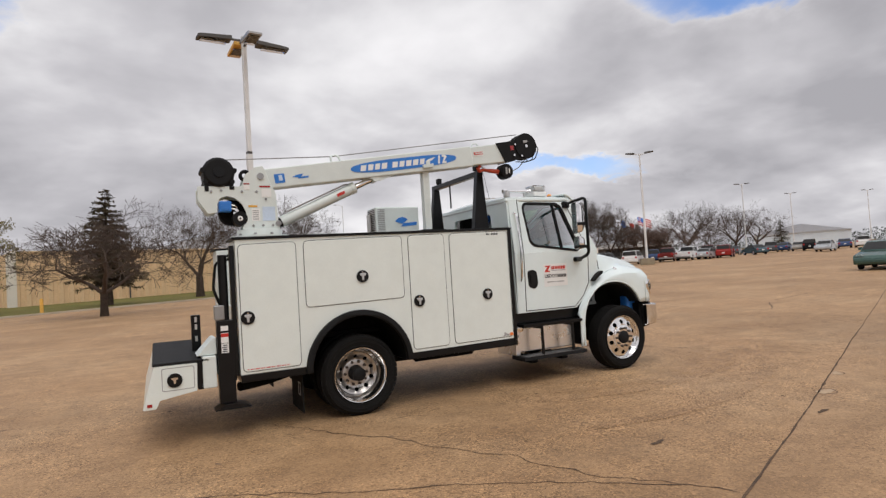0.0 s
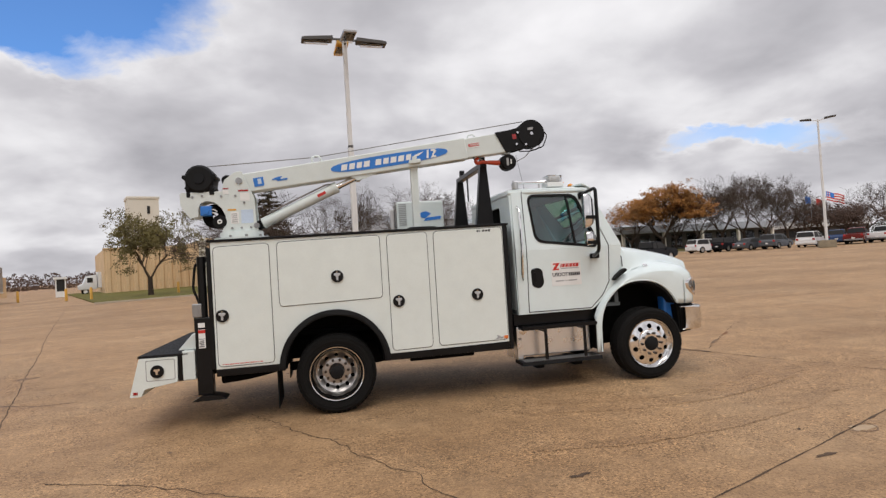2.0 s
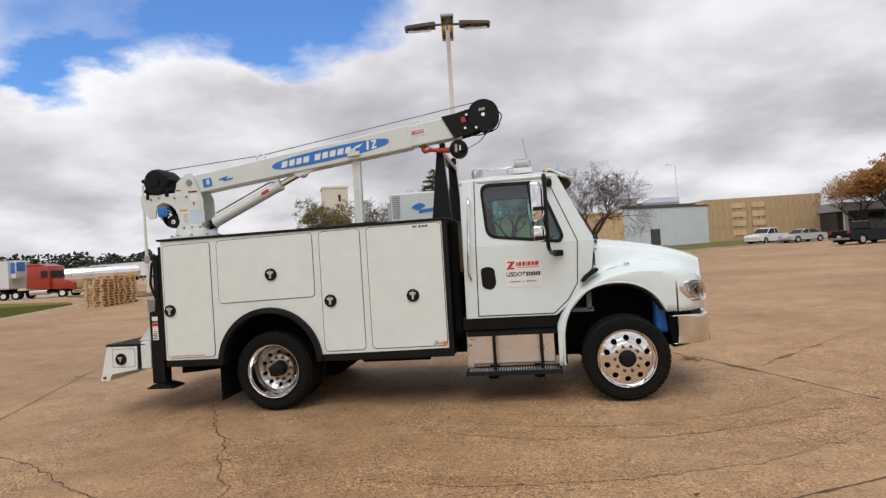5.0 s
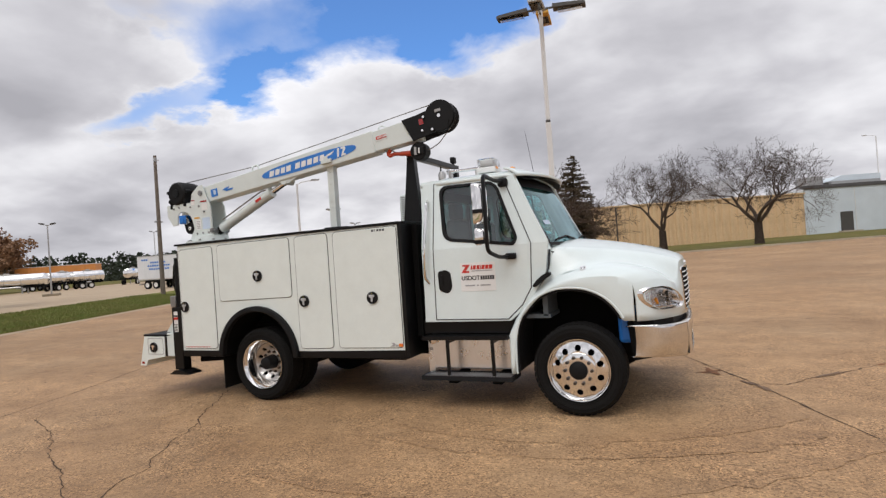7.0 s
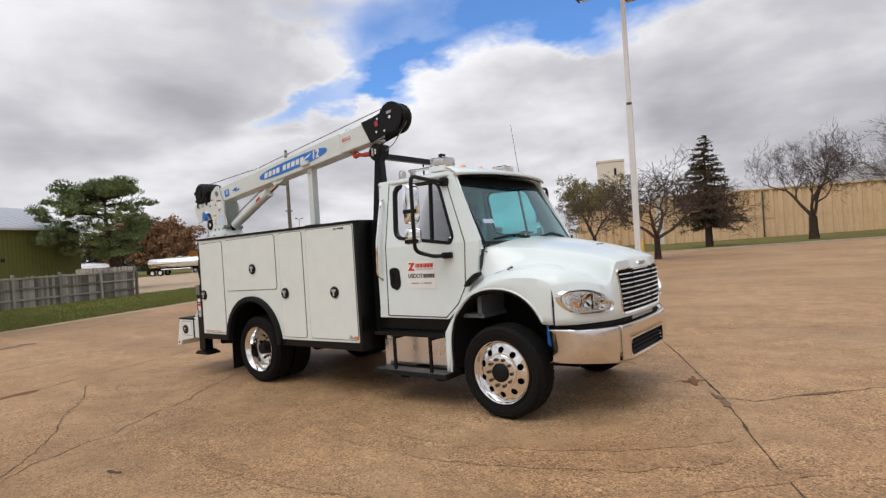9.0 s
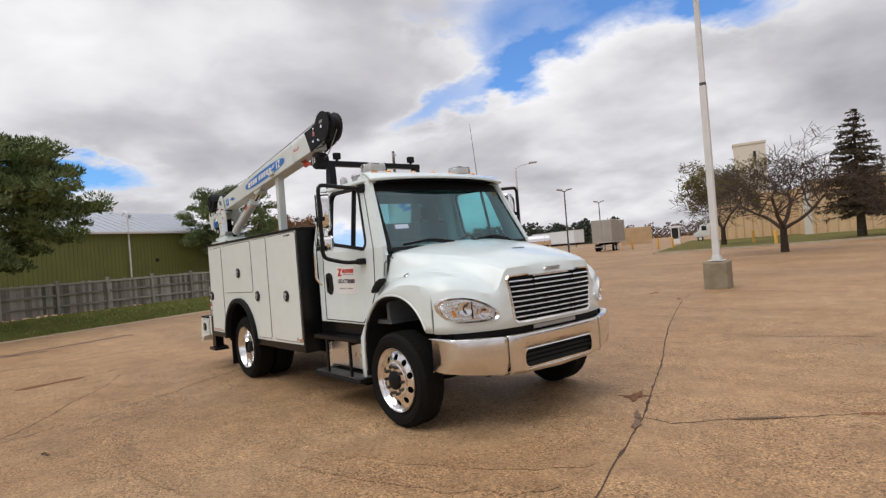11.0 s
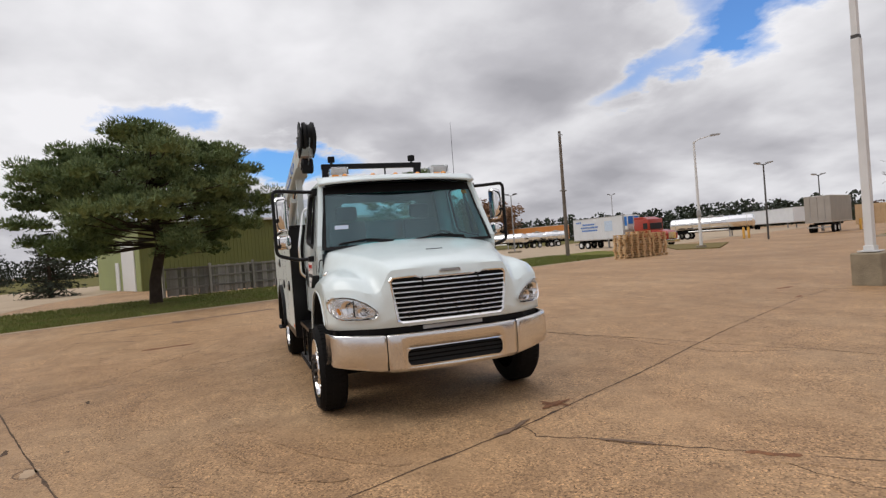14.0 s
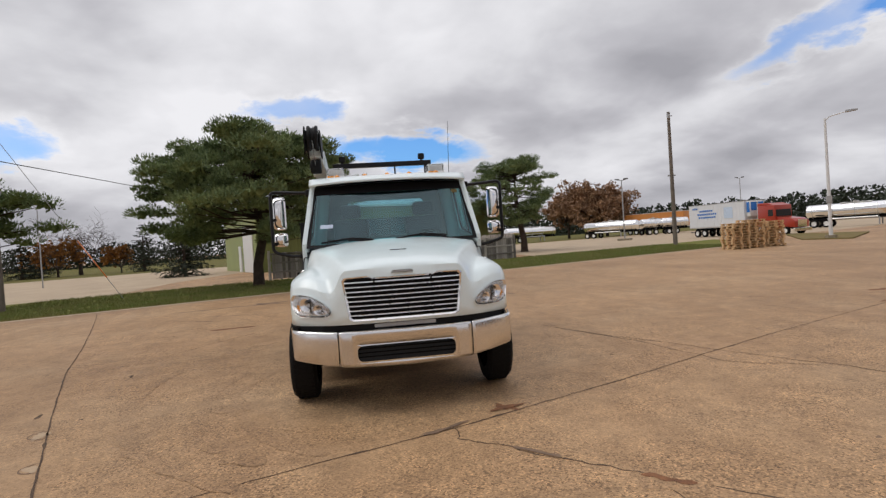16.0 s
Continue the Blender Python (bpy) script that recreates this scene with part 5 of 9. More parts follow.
# front face, falling from the nose to the bumper
prev = vs[-1][5:-5]
for k in range(1, 6):
    t = k / 5
    cur = []
    for y, top in zip(signed, rows[-1][5:-5]):
        z = top[2] + (0.90 - top[2]) * t
        cur.append(bm.verts.new((top[0] + 0.022 * math.sin(min(t * 2.2, 1) * 1.57), y, z)))
    for j in range(len(cur) - 1):
        bm.faces.new((prev[j], cur[j], cur[j + 1], prev[j + 1]))
    prev = cur
hood = part("hood", bm, "white", truck, "white sloping hood with integral fenders", True)
thick(hood, 0.02)
for s in (-1, 1):
    # arch lip, inner liner and rear skirt lining
    arc = [(AX + AW * math.copysign(abs(math.cos(t)) ** 0.909, math.cos(t)), AZ + AH * abs(math.sin(t)) ** 0.909) for t in np.linspace(math.radians(28), math.pi, 44)]
    lip = [(p[0] + 0.008, p[1]) for p in arc] + [(AX - AW + 0.004, 0.50), (AX - AW + 0.004, 0.39)]
    part("arch_lip", pipe([(p[0], s * 1.128, p[1]) for p in lip], 0.011, 6), "white", truck, smooth=True)
    back = [(AX + (p[0] - AX) * 0.985, AZ + (p[1] - AZ) * 0.985) for p in arc] + [(AX - AW + 0.012, 0.40)]
    lin = prism(back + [(AX + (p[0] - AX) * 0.96, AZ + (p[1] - AZ) * 0.96) for p in back[::-1]], s * 0.55, s * 1.112)
    part("wheel_arch_liner", lin, "tread", truck, "black wheel arch liner", True)
    part("arch_inner_wall", prism([(3.30, 0.5), (4.5, 0.5), (4.5, 1.0), (4.2, 1.25), (3.5, 1.25), (3.30, 0.9)], s * 0.53, s * 0.56), "under", truck)
    part("splash_guard", prism([(4.40, 0.52), (4.56, 0.55), (4.60, 0.88), (4.36, 0.88)], s * 0.70, s * 1.06), "under", truck)
    part("washer_bottle", box(4.26, 4.44, s * 0.86 - 0.08, s * 0.86 + 0.08, 0.66, 1.02, 0.04), "blueprint" if s < 0 else "under", truck, "blue washer bottle" if s < 0 else "")
    part("hood_strap", prism(rounded([(3.485, 1.265), (3.51, 1.25), (3.58, 1.305), (3.68, 1.37), (3.665, 1.40), (3.60, 1.375), (3.53, 1.32)], 0.012, 3), s * 1.062, s * 1.135, bev=0.006), "black", truck, "black rubber hood latch")
    ty0 = 1.03
    fall = Vector((-(skin(4.0, ty0) - skin(3.96, ty0)) / 0.04, -s * (skin(3.98, ty0 + 0.02) - skin(3.98, ty0 - 0.02)) / 0.04, 1)).normalized()
    tm = Matrix.Translation(Vector((3.98, s * ty0, skin(3.98, ty0))) + fall * 0.002) @ fall.to_track_quat("Z", "Y").to_matrix().to_4x4()
    part("turn_lamp", lathe([(-0.004, 0.034), (0.006, 0.034), (0.010, 0.030), (0.010, 0.001)], 20, "z"), "chrome", truck, "chrome side turn lamp", True, tm)
    part("turn_lens", lathe([(0.010, 0.024), (0.015, 0.018), (0.017, 0.001)], 18, "z"), "lens", truck, m=tm)
    part("hood_gap", pipe([(rear(y) - 0.002, s * y, skin(rear(y), y) + 0.001) for y in (0.02, 0.3, 0.5, 0.7, 0.85, 0.95, 0.99)] + [(3.652, s * 1.045, 1.56), (3.652, s * 1.062, 1.42)], 0.006, 6), "print", truck)


def front(y, z, out=0.0):
    """A place on the front face of the hood."""
    top = skin(nose(y), y)
    t = min(max((top - z) / (top - 0.90), 0), 1)
    return (nose(y) + 0.022 * math.sin(min(t * 2.2, 1) * 1.57) + out, y, z)


def patch(poly, out):
    """A sheet over a stretch of the front face, following its curve."""
    own = bmesh.new()
    k = len(poly)
    cy, cz = sum(p[0] for p in poly) / k, sum(p[1] for p in poly) / k
    loops = [[own.verts.new(front(cy + (p[0] - cy) * f, cz + (p[1] - cz) * f, out)) for p in poly] for f in (1.0, 0.8, 0.6, 0.4, 0.2)]
    for a_, b_ in zip(loops, loops[1:]):
        for q in range(k):
            own.faces.new((a_[q], a_[(q + 1) % k], b_[(q + 1) % k], b_[q]))
    own.faces.new(loops[-1])
    return own


def rim_of(outer, inner, out0, out1):
    own = bmesh.new()
    k = len(outer)
    ro = [own.verts.new(front(*p, out0)) for p in outer]
    rt = [own.verts.new(front(p[0] * 0.75 + q[0] * 0.25, p[1] * 0.75 + q[1] * 0.25, out1)) for p, q in zip(outer, inner)]
    ri = [own.verts.new(front(*p, out0)) for p in inner]
    for a_, b_ in ((ro, rt), (rt, ri)):
        for i in range(k):
            own.faces.new((a_[i], a_[(i + 1) % k], b_[(i + 1) % k], b_[i]))
    return own


# grille
GO = []
for pa, pb in zip([(-0.50, 0.925), (0.50, 0.925), (0.545, 0.95), (0.595, 1.33), (0.57, 1.358), (0.35, 1.366), (0.30, 1.345), (-0.30, 1.345), (-0.35, 1.366), (-0.57, 1.358), (-0.595, 1.33), (-0.545, 0.95)], [(0.50, 0.925), (0.545, 0.95), (0.595, 1.33), (0.57, 1.358), (0.35, 1.366), (0.30, 1.345), (-0.30, 1.345), (-0.35, 1.366), (-0.57, 1.358), (-0.595, 1.33), (-0.545, 0.95), (-0.50, 0.925)]):
    cuts = max(1, int(abs(pa[0] - pb[0]) / 0.08))
    GO += [(pa[0] + (pb[0] - pa[0]) * q / cuts, pa[1] + (pb[1] - pa[1]) * q / cuts) for q in range(cuts)]
GI = [(p[0] * 0.955, 1.147 + (p[1] - 1.147) * 0.91) for p in GO]
part("grille_backing", grid(lambda u, v: front((2 * v - 1) * interp(u, [0, 1], [0.515, 0.575]), 0.95 + 0.395 * u, 0.003), 6, 24), "under", truck)
part("grille_frame", rim_of(GO, GI, 0.001, 0.012), "chrome", truck, "chrome grille surround", True)
for i in range(8):
    z = 0.985 + i * 0.0455
    h = interp(z, [0.94, 1.35], [0.522, 0.572])
    bm = bmesh.new()
    ra = [[bm.verts.new(front(y, z + dz, o)) for y in np.linspace(-h, h, 17)] for dz, o in ((-0.006, 0.005), (-0.005, 0.013), (0.0, 0.012), (0.006, 0.005))]
    for p, q in zip(ra, ra[1:]):
        for j in range(16):
            bm.faces.new((p[j], p[j + 1], q[j + 1], q[j]))
    part("grille_bar", bm, "satin", truck, "satin silver grille bar")
for y in (-0.28, 0.28):
    part("grille_stay", box(nose(y) + 0.02, nose(y) + 0.030, y - 0.008, y + 0.008, 0.95, 1.33), "under", truck)
part("nose_emblem", rim_of(rounded([(-0.115, 1.372), (0.115, 1.372), (0.10, 1.405), (-0.10, 1.405)], 0.018, 3), rounded([(-0.10, 1.379), (0.10, 1.379), (0.088, 1.399), (-0.088, 1.399)], 0.014, 3), 0.0, 0.016), "chrome", truck, "oval chrome nose emblem")
part("nose_emblem_field", patch(rounded([(-0.10, 1.379), (0.10, 1.379), (0.088, 1.399), (-0.088, 1.399)], 0.014, 3), 0.01), "greyprint", truck)
part("hood_vent", box(4.46, 4.475, -0.085, 0.085, skin(4.47, 0) - 0.003, skin(4.47, 0) + 0.006), "print", truck)
# headlamps
for s in (-1, 1):
    HO = rounded([(s * 0.70, 1.02), (s * 0.74, 0.985), (s * 0.88, 0.98), (s * 1.03, 0.985), (s * 1.09, 1.03), (s * 1.12, 1.10), (s * 1.122, 1.175), (s * 1.09, 1.21), (s * 0.99, 1.215), (s * 0.90, 1.195), (s * 0.79, 1.135), (s * 0.71, 1.065)], 0.03, 3)
    cy, cz = s * 0.92, 1.09
    HI = [(cy + (p[0] - cy) * 0.885, cz + (p[1] - cz) * 0.80) for p in HO]
    part("headlamp_bezel", rim_of(HO, HI, -0.004, 0.034), "chrome", truck, "chrome headlamp bezel", True)
    part("headlamp_bowl", patch(HI, 0.003), "reflector", truck, "silver headlamp reflector")
    for (y, z, r, mm) in ((0.955, 1.11, 0.062, "alu"), (0.83, 1.06, 0.048, "alu")):
        c = Vector(front(s * y, z, 0.005))
        part("reflector_bowl", lathe([(0.0, 0.012), (0.003, 0.02), (0.012, r * 0.8), (0.016, r)], 24, "x"), "chrome", truck, smooth=True, m=Matrix.Translation(c) @ Matrix.Rotation(radians(s * 22), 4, "Z"))
    part("turn_signal", patch([(s * (1.035 + 0.012 * math.cos(t) + 0.010 * math.sin(t)), 1.075 + 0.032 * math.sin(t)) for t in np.linspace(0, 2 * math.pi, 18, endpoint=False)][::1], 0.013), "amber", truck, "amber turn signal")
    part("lamp_divider", patch([(s * 0.905, 1.02), (s * 0.915, 1.02), (s * 0.915, 1.17), (s * 0.905, 1.17)], 0.014), "black", truck)
    part("headlamp_lens", patch(HI, 0.019), "lens", truck, "clear headlamp lens").visible_shadow = False


# bumper
def bump(y):
    return interp(abs(y), [0, 0.45, 0.66, 0.85, 1.0, 1.09, 1.13, 1.145], [4.92, 4.912, 4.885, 4.825, 4.755, 4.695, 4.60, 4.44])


def bumper_piece(ya, yb, label, hole=None):
    n = max(4, int(abs(yb - ya) / 0.04))
    own = bmesh.new()
    prof = []
    for k in range(n + 1):
        y = ya + (yb - ya) * k / n
        zt = interp(abs(y), [0, 0.65, 1.1], [0.838, 0.842, 0.862])
        zb = interp(abs(y), [0, 0.6, 1.1], [0.472, 0.490, 0.565])
        c = bump(y)
        prof.append([own.verts.new(p) for p in ((c - 0.09, y, zt - 0.004), (c - 0.034, y, zt), (c - 0.016, y, zt - 0.004), (c - 0.005, y, zt - 0.014), (c - 0.001, y, zt - 0.030), (c, y, 0.705), (c, y, 0.52 if hole else zb + 0.12), (c - 0.012, y, zb + 0.02), (c - 0.03, y, zb), (c - 0.07, y, zb + 0.005))])
    for p, q in zip(prof, prof[1:]):
        for i in range(len(p) - 1):
            if hole and i == 5 and abs(p[0].co.y) < hole + 0.001 and abs(q[0].co.y) < hole + 0.001:
                continue
            own.faces.new((p[i], p[i + 1], q[i + 1], q[i]))
    return thick(part("bumper_section", own, "bumper", truck, label, True), 0.006)


bumper_piece(-0.652, 0.652, "chrome centre bumper with a lower opening", 0.5)
bumper_piece(-1.145, -0.662, "chrome bumper end")
bumper_piece(0.662, 1.145, "chrome bumper end")
bm = holed(rect(-0.515, 0.515, 0.512, 0.712, 0.02), [rect(-0.478, 0.478, 0.54, 0.692, 0.06)], 4.902, 4.9195, "x")
for v in bm.verts:
    v.co.x += bump(v.co.y) - 4.92
part("bumper_opening", bm, "bumper", truck, "chrome opening surround")
part("lower_mesh", box(4.85, 4.87, -0.5, 0.5, 0.50, 0.715), "dark", truck)
for z in (0.58, 0.62, 0.66):
    part("mesh_bar", box(4.872, 4.888, -0.48, 0.48, z - 0.006, z + 0.006), "under", truck)
part("bumper_back", prism([(4.42, -1.07), (4.60, -1.03), (4.76, -0.8), (4.83, -0.4), (4.83, 0.4), (4.76, 0.8), (4.60, 1.03), (4.42, 1.07)], 0.56, 0.935, "z"), "black", truck, "black valance")
part("valance_plate", box(4.862, 4.872, -0.30, 0.30, 0.855, 0.892, 0.004), "greyprint", truck)
for y in (-0.62, 0.62):
    part("tow_hook", pipe([(4.66, y, 0.56), (4.78, y, 0.50), (4.80, y, 0.54)], 0.018, 8), "under", truck)

# ---------------------------------------------------------------- steps and tank under the door
tank = part("battery_box", box(2.23, 3.19, -0.985, -0.55, 0.40, 0.745, 0.012), "satin", truck, "polished aluminium step box")
part("box_trim", box(2.225, 2.30, -0.99, -0.54, 0.36, 0.76, 0.01), "satin", truck)
part("tank_cap", lathe([(0, 0.045), (0.03, 0.045), (0.036, 0.02), (0.036, 0.001)], 24, centre=(0, 0, 0)), "chrome", truck, "chrome filler cap", True, Matrix.Translation((2.30, -0.99, 0.715)) @ Matrix.Rotation(radians(180), 4, "Z"))
part("step_tread", prism(rounded([(2.25, 0.735), (3.21, 0.735), (3.21, 0.775), (2.25, 0.775)], 0.008, 2), -1.17, -0.98), "blackgloss", truck, "black upper step")
part("step_tread", prism(rounded([(2.22, 0.315), (3.24, 0.315), (3.24, 0.36), (2.22, 0.36)], 0.008, 2), -1.19, -0.90), "tread", truck, "black serrated lower step")
for i in range(34):
    part("step_tooth", box(2.26 + i * 0.0285, 2.276 + i * 0.0285, -1.18, -1.02, 0.3605, 0.370), "steel", truck)
for x in (2.52, 3.02):
    part("step_strut", box(x, x + 0.035, -1.175, -1.15, 0.36, 0.735, 0.004), "blackgloss", truck)
    part("step_strut", box(x, x + 0.035, -1.15, -0.98, 0.70, 0.735, 0.004), "blackgloss", truck)
part("side_skirt", box(2.20, 3.30, -1.0, -0.6, 0.78, 0.92, 0.005), "blackgloss", truck)
part("step_hanger", box(2.45, 2.56, -1.0, -0.6, 0.24, 0.32, 0.01), "under", truck)
part("step_hanger", box(2.95, 3.06, -1.0, -0.6, 0.24, 0.32, 0.01), "under", truck)
part("box_label", box(2.245, 2.285, -0.992, -0.9902, 0.60, 0.63), "greyprint", truck)
part("left_tank", box(2.23, 3.19, 0.55, 1.0, 0.40, 0.745, 0.05), "alu", truck, "polished fuel tank")
part("cab_back_dark", box(2.112, 2.2, -0.95, 0.95, 0.7, 1.4, 0.01), "under", truck)
part("intake_duct", box(2.115, 2.19, -1.0, -0.8, 0.75, 2.0, 0.01), "under", truck)

# ---------------------------------------------------------------- mirrors
for s in (-1, 1):
    y0, y1 = s * 0.99, s * 1.40
    part("mirror_arm", pipe([(3.22, s * 0.965, 2.345), (3.16, s * 1.15, 2.36), (3.16, s * 1.455, 2.385), (3.16, s * 1.455, 1.64), (3.20, s * 1.22, 1.575), (3.28, s * 1.05, 1.575)], 0.021, 8), "blackgloss", truck, "black mirror arm", True)
    part("mirror_foot", box(3.16, 3.26, s * 0.98 - 0.04, s * 0.98 + 0.04, 2.30, 2.39, 0.02), "black", truck)
    part("mirror_foot", box(3.22, 3.33, s * 1.085 - 0.035, s * 1.085 + 0.035, 1.545, 1.61, 0.015), "black", truck)
    mm_ = Matrix.Translation((3.04, s * 1.36, 2.12)) @ Matrix.Rotation(radians(s * 14), 4, "Z")
    def shell(half_w, half_h, depth):
        own = bmesh.new()
        loops = []
        for d, k in ((0.0, 1.0), (0.3, 0.985), (0.55, 0.94), (0.78, 0.83), (0.94, 0.62), (1.03, 0.35), (1.06, 0.12)):
            loops.append([own.verts.new((d * depth, p[0] * k, p[1] * k)) for p in rect(-half_w, half_w, -half_h, half_h, half_w * 0.5, 4)])
        for p, q in zip(loops, loops[1:]):
            for i in range(len(p)):
                own.faces.new((p[i], p[(i + 1) % len(p)], q[(i + 1) % len(p)], q[i]))
        own.faces.new(loops[-1])
        return own
    part("mirror_shell", shell(0.072, 0.205, 0.115), "chrome", truck, "chrome mirror housing", True, mm_)
    part("mirror_glass", prism(rect(-0.067, 0.067, -0.198, 0.198, 0.03), -0.006, -0.001, "x"), "chrome", truck, "mirror glass", m=mm_)
    mm2 = Matrix.Translation((3.05, s * 1.36, 1.79)) @ Matrix.Rotation(radians(s * 14), 4, "Z")
    part("convex_shell", shell(0.08, 0.085, 0.10), "chrome", truck, "chrome convex mirror housing", True, mm2)
    part("convex_glass", prism(rect(-0.075, 0.075, -0.08, 0.08, 0.04), -0.006, -0.001, "x"), "chrome", truck, m=mm2)
    for z in (2.04, 1.74):
        part("mirror_bracket", box(3.03, 3.17, s * 1.43 - 0.025, s * 1.43 + 0.025, z - 0.02, z + 0.02, 0.004), "black", truck)

# ---------------------------------------------------------------- roof gear
for s in (-1, 1):
    bx0 = s * 0.645
    part("beacon", box(2.86, 3.06, bx0 - 0.11, bx0 + 0.11, 2.565, 2.66, 0.02), "lens", truck, "clear strobe beacon", True)
    part("beacon_core", box(2.89, 3.03, bx0 - 0.085, bx0 + 0.095, 2.57, 2.648, 0.01), "label", truck)
    part("beacon_lamp", box(2.90, 3.02, bx0 - 0.05, bx0 + 0.05, 2.59, 2.652, 0.01), "greyprint", truck)
    part("beacon_base", box(2.85, 3.07, bx0 - 0.115, bx0 + 0.115, 2.50, 2.565, 0.012), "label", truck)
    part("beacon_amber", box(3.071, 3.076, bx0 - 0.10, bx0 - 0.02, 2.535, 2.562, 0.002), "amber", truck)
for y in (-0.62, -0.28, 0.0, 0.28, 0.62):
    part("clearance_lamp", lathe([(0, 0.035), (0.02, 0.032), (0.035, 0.015), (0.038, 0.001)], 18, "z"), "amber", truck, "amber clearance lamp", True, Matrix.Translation((3.22, y, 2.515)))
part("air_horn", lathe([(0.0, 0.03), (0.05, 0.03), (0.10, 0.018), (0.38, 0.026), (0.46, 0.04), (0.49, 0.062), (0.492, 0.06), (0.46, 0.03)], 24, "x", (2.44, -0.60, 2.585)), "chrome", truck, "chrome air horn", True)
part("horn_stand", box(2.46, 2.50, -0.63, -0.57, 2.49, 2.60, 0.008), "alub", truck)
part("horn_stand", box(2.78, 2.80, -0.61, -0.59, 2.50, 2.57, 0.004), "alub", truck)
part("roof_bullet", lathe([(0.0, 0.04), (0.06, 0.045), (0.09, 0.03), (0.10, 0.001)], 18, "z", (2.42, -0.72, 2.49)), "alub", truck, smooth=True)
part("aerial", rod((3.12, 0.80, 2.47), (3.0, 0.85, 3.22), 0.004, 0.002, 6), "black", truck, "thin black aerial")

# door sign
sign = part("door_sign", prism(rect(2.70, 3.09, 1.235, 1.535, 0.01), -YS - 0.0035, -YS - 0.0005), "label", truck, "white magnetic door sign")
ys = (-YS - 0.006, -YS - 0.0036)
part("sign_mark", prism([(2.715, 1.43), (2.80, 1.43), (2.805, 1.448), (2.765, 1.448), (2.815, 1.515), (2.73, 1.515), (2.725, 1.498), (2.765, 1.498)], *ys), "red", sign)
for i, w in enumerate((0.018, 0.036, 0.036, 0.012, 0.036, 0.036, 0.044)):
    x = 2.82 + (0, 0.024, 0.066, 0.106, 0.122, 0.162, 0.20)[i]
    part("sign_mark", prism([(x, 1.462), (x + w * 0.85, 1.462), (x + w * 0.85 + 0.008, 1.505), (x + 0.008, 1.505)], *ys), "red", sign)
part("sign_mark", box(2.83, 3.06, *ys, 1.442, 1.450), "greyprint", sign)
words("sign_word", "USDOT", 0.062, Matrix.Translation((2.815, -YS - 0.005, 1.372)) @ Matrix.Rotation(radians(90), 4, "X"), "print", truck)
for i in range(6):
    part("sign_bar", box(2.925 + i * 0.026, 2.944 + i * 0.026, *ys, 1.352, 1.394), "print", sign)
for x0, x1 in ((2.75, 2.86), (2.88, 2.90), (2.92, 3.03)):
    part("sign_bar", box(x0, x1, *ys, 1.288, 1.302), "greyprint", sign)
# four black blocks added under the chassis to keep light off the ground
part("pan_light_block", box(2.75, 4.35, -0.42, 0.42, 0.36, 0.62, 0.05), "under", truck, "black block added to darken the ground under the engine")
part("gearbox", box(1.2, 2.74, -0.32, 0.32, 0.42, 0.70, 0.06), "under", truck, "black block added to darken the ground behind the engine")
part("axle_light_block", box(FX - 0.07, FX + 0.07, -0.88, 0.88, 0.40, 0.52, 0.02), "under", truck, "black block added to deepen the shade at the front axle")
part("frame_light_block", box(-0.2, 1.05, -0.50, 0.50, 0.42, 0.70, 0.04), "under", truck, "black block added to darken the ground under the frame")


# ---------------------------------------------------------------- the ground
UX, UY = math.cos(radians(22.8)), math.sin(radians(22.8))


def lot(u, v, z=0.0):
    """A place in the yard: u along the long joints, v across them."""
    return Vector((u * UX - v * UY, u * UY + v * UX, z))


def polar(eye, az, d):
    return (eye[0] + d * math.cos(radians(az)), eye[1] + d * math.sin(radians(az)))


E0, E1, E3, E7, E11, E14, E16 = (-1.95, -7.32), (-0.44, -7.68), (1.53, -7.76), (5.0, -6.7), (8.39, -4.19), (10.17, -1.47), (10.48, -0.36)
R = random.Random(7)



def rise(x, y):
    """The yard climbs gently towards the car park in the east."""
    u = max(0.84 * x + 0.545 * y - 8, 0)
    return 3.0 * (1 - math.exp(-0.0125 * u * u / (u + 10) / 3.0))


bm = bmesh.new()
NG = 40
for i in range(-NG, NG + 1):
    for j in range(-NG, NG + 1):
        gx, gy = math.copysign(abs(i / NG) ** 2.6, i) * 2400, math.copysign(abs(j / NG) ** 2.6, j) * 2400
        bm.verts.new((gx, gy, rise(gx, gy)))
bm.verts.ensure_lookup_table()
for i in range(2 * NG):
    for j in range(2 * NG):
        k = i * (2 * NG + 1) + j
        bm.faces.new((bm.verts[k], bm.verts[k + 2 * NG + 1], bm.verts[k + 2 * NG + 2], bm.verts[k + 1]))
ground = tagged(part("ground", bm, "ground", smooth=True), "tan exposed-aggregate concrete yard with joints and stains", "ground", kind="structure")


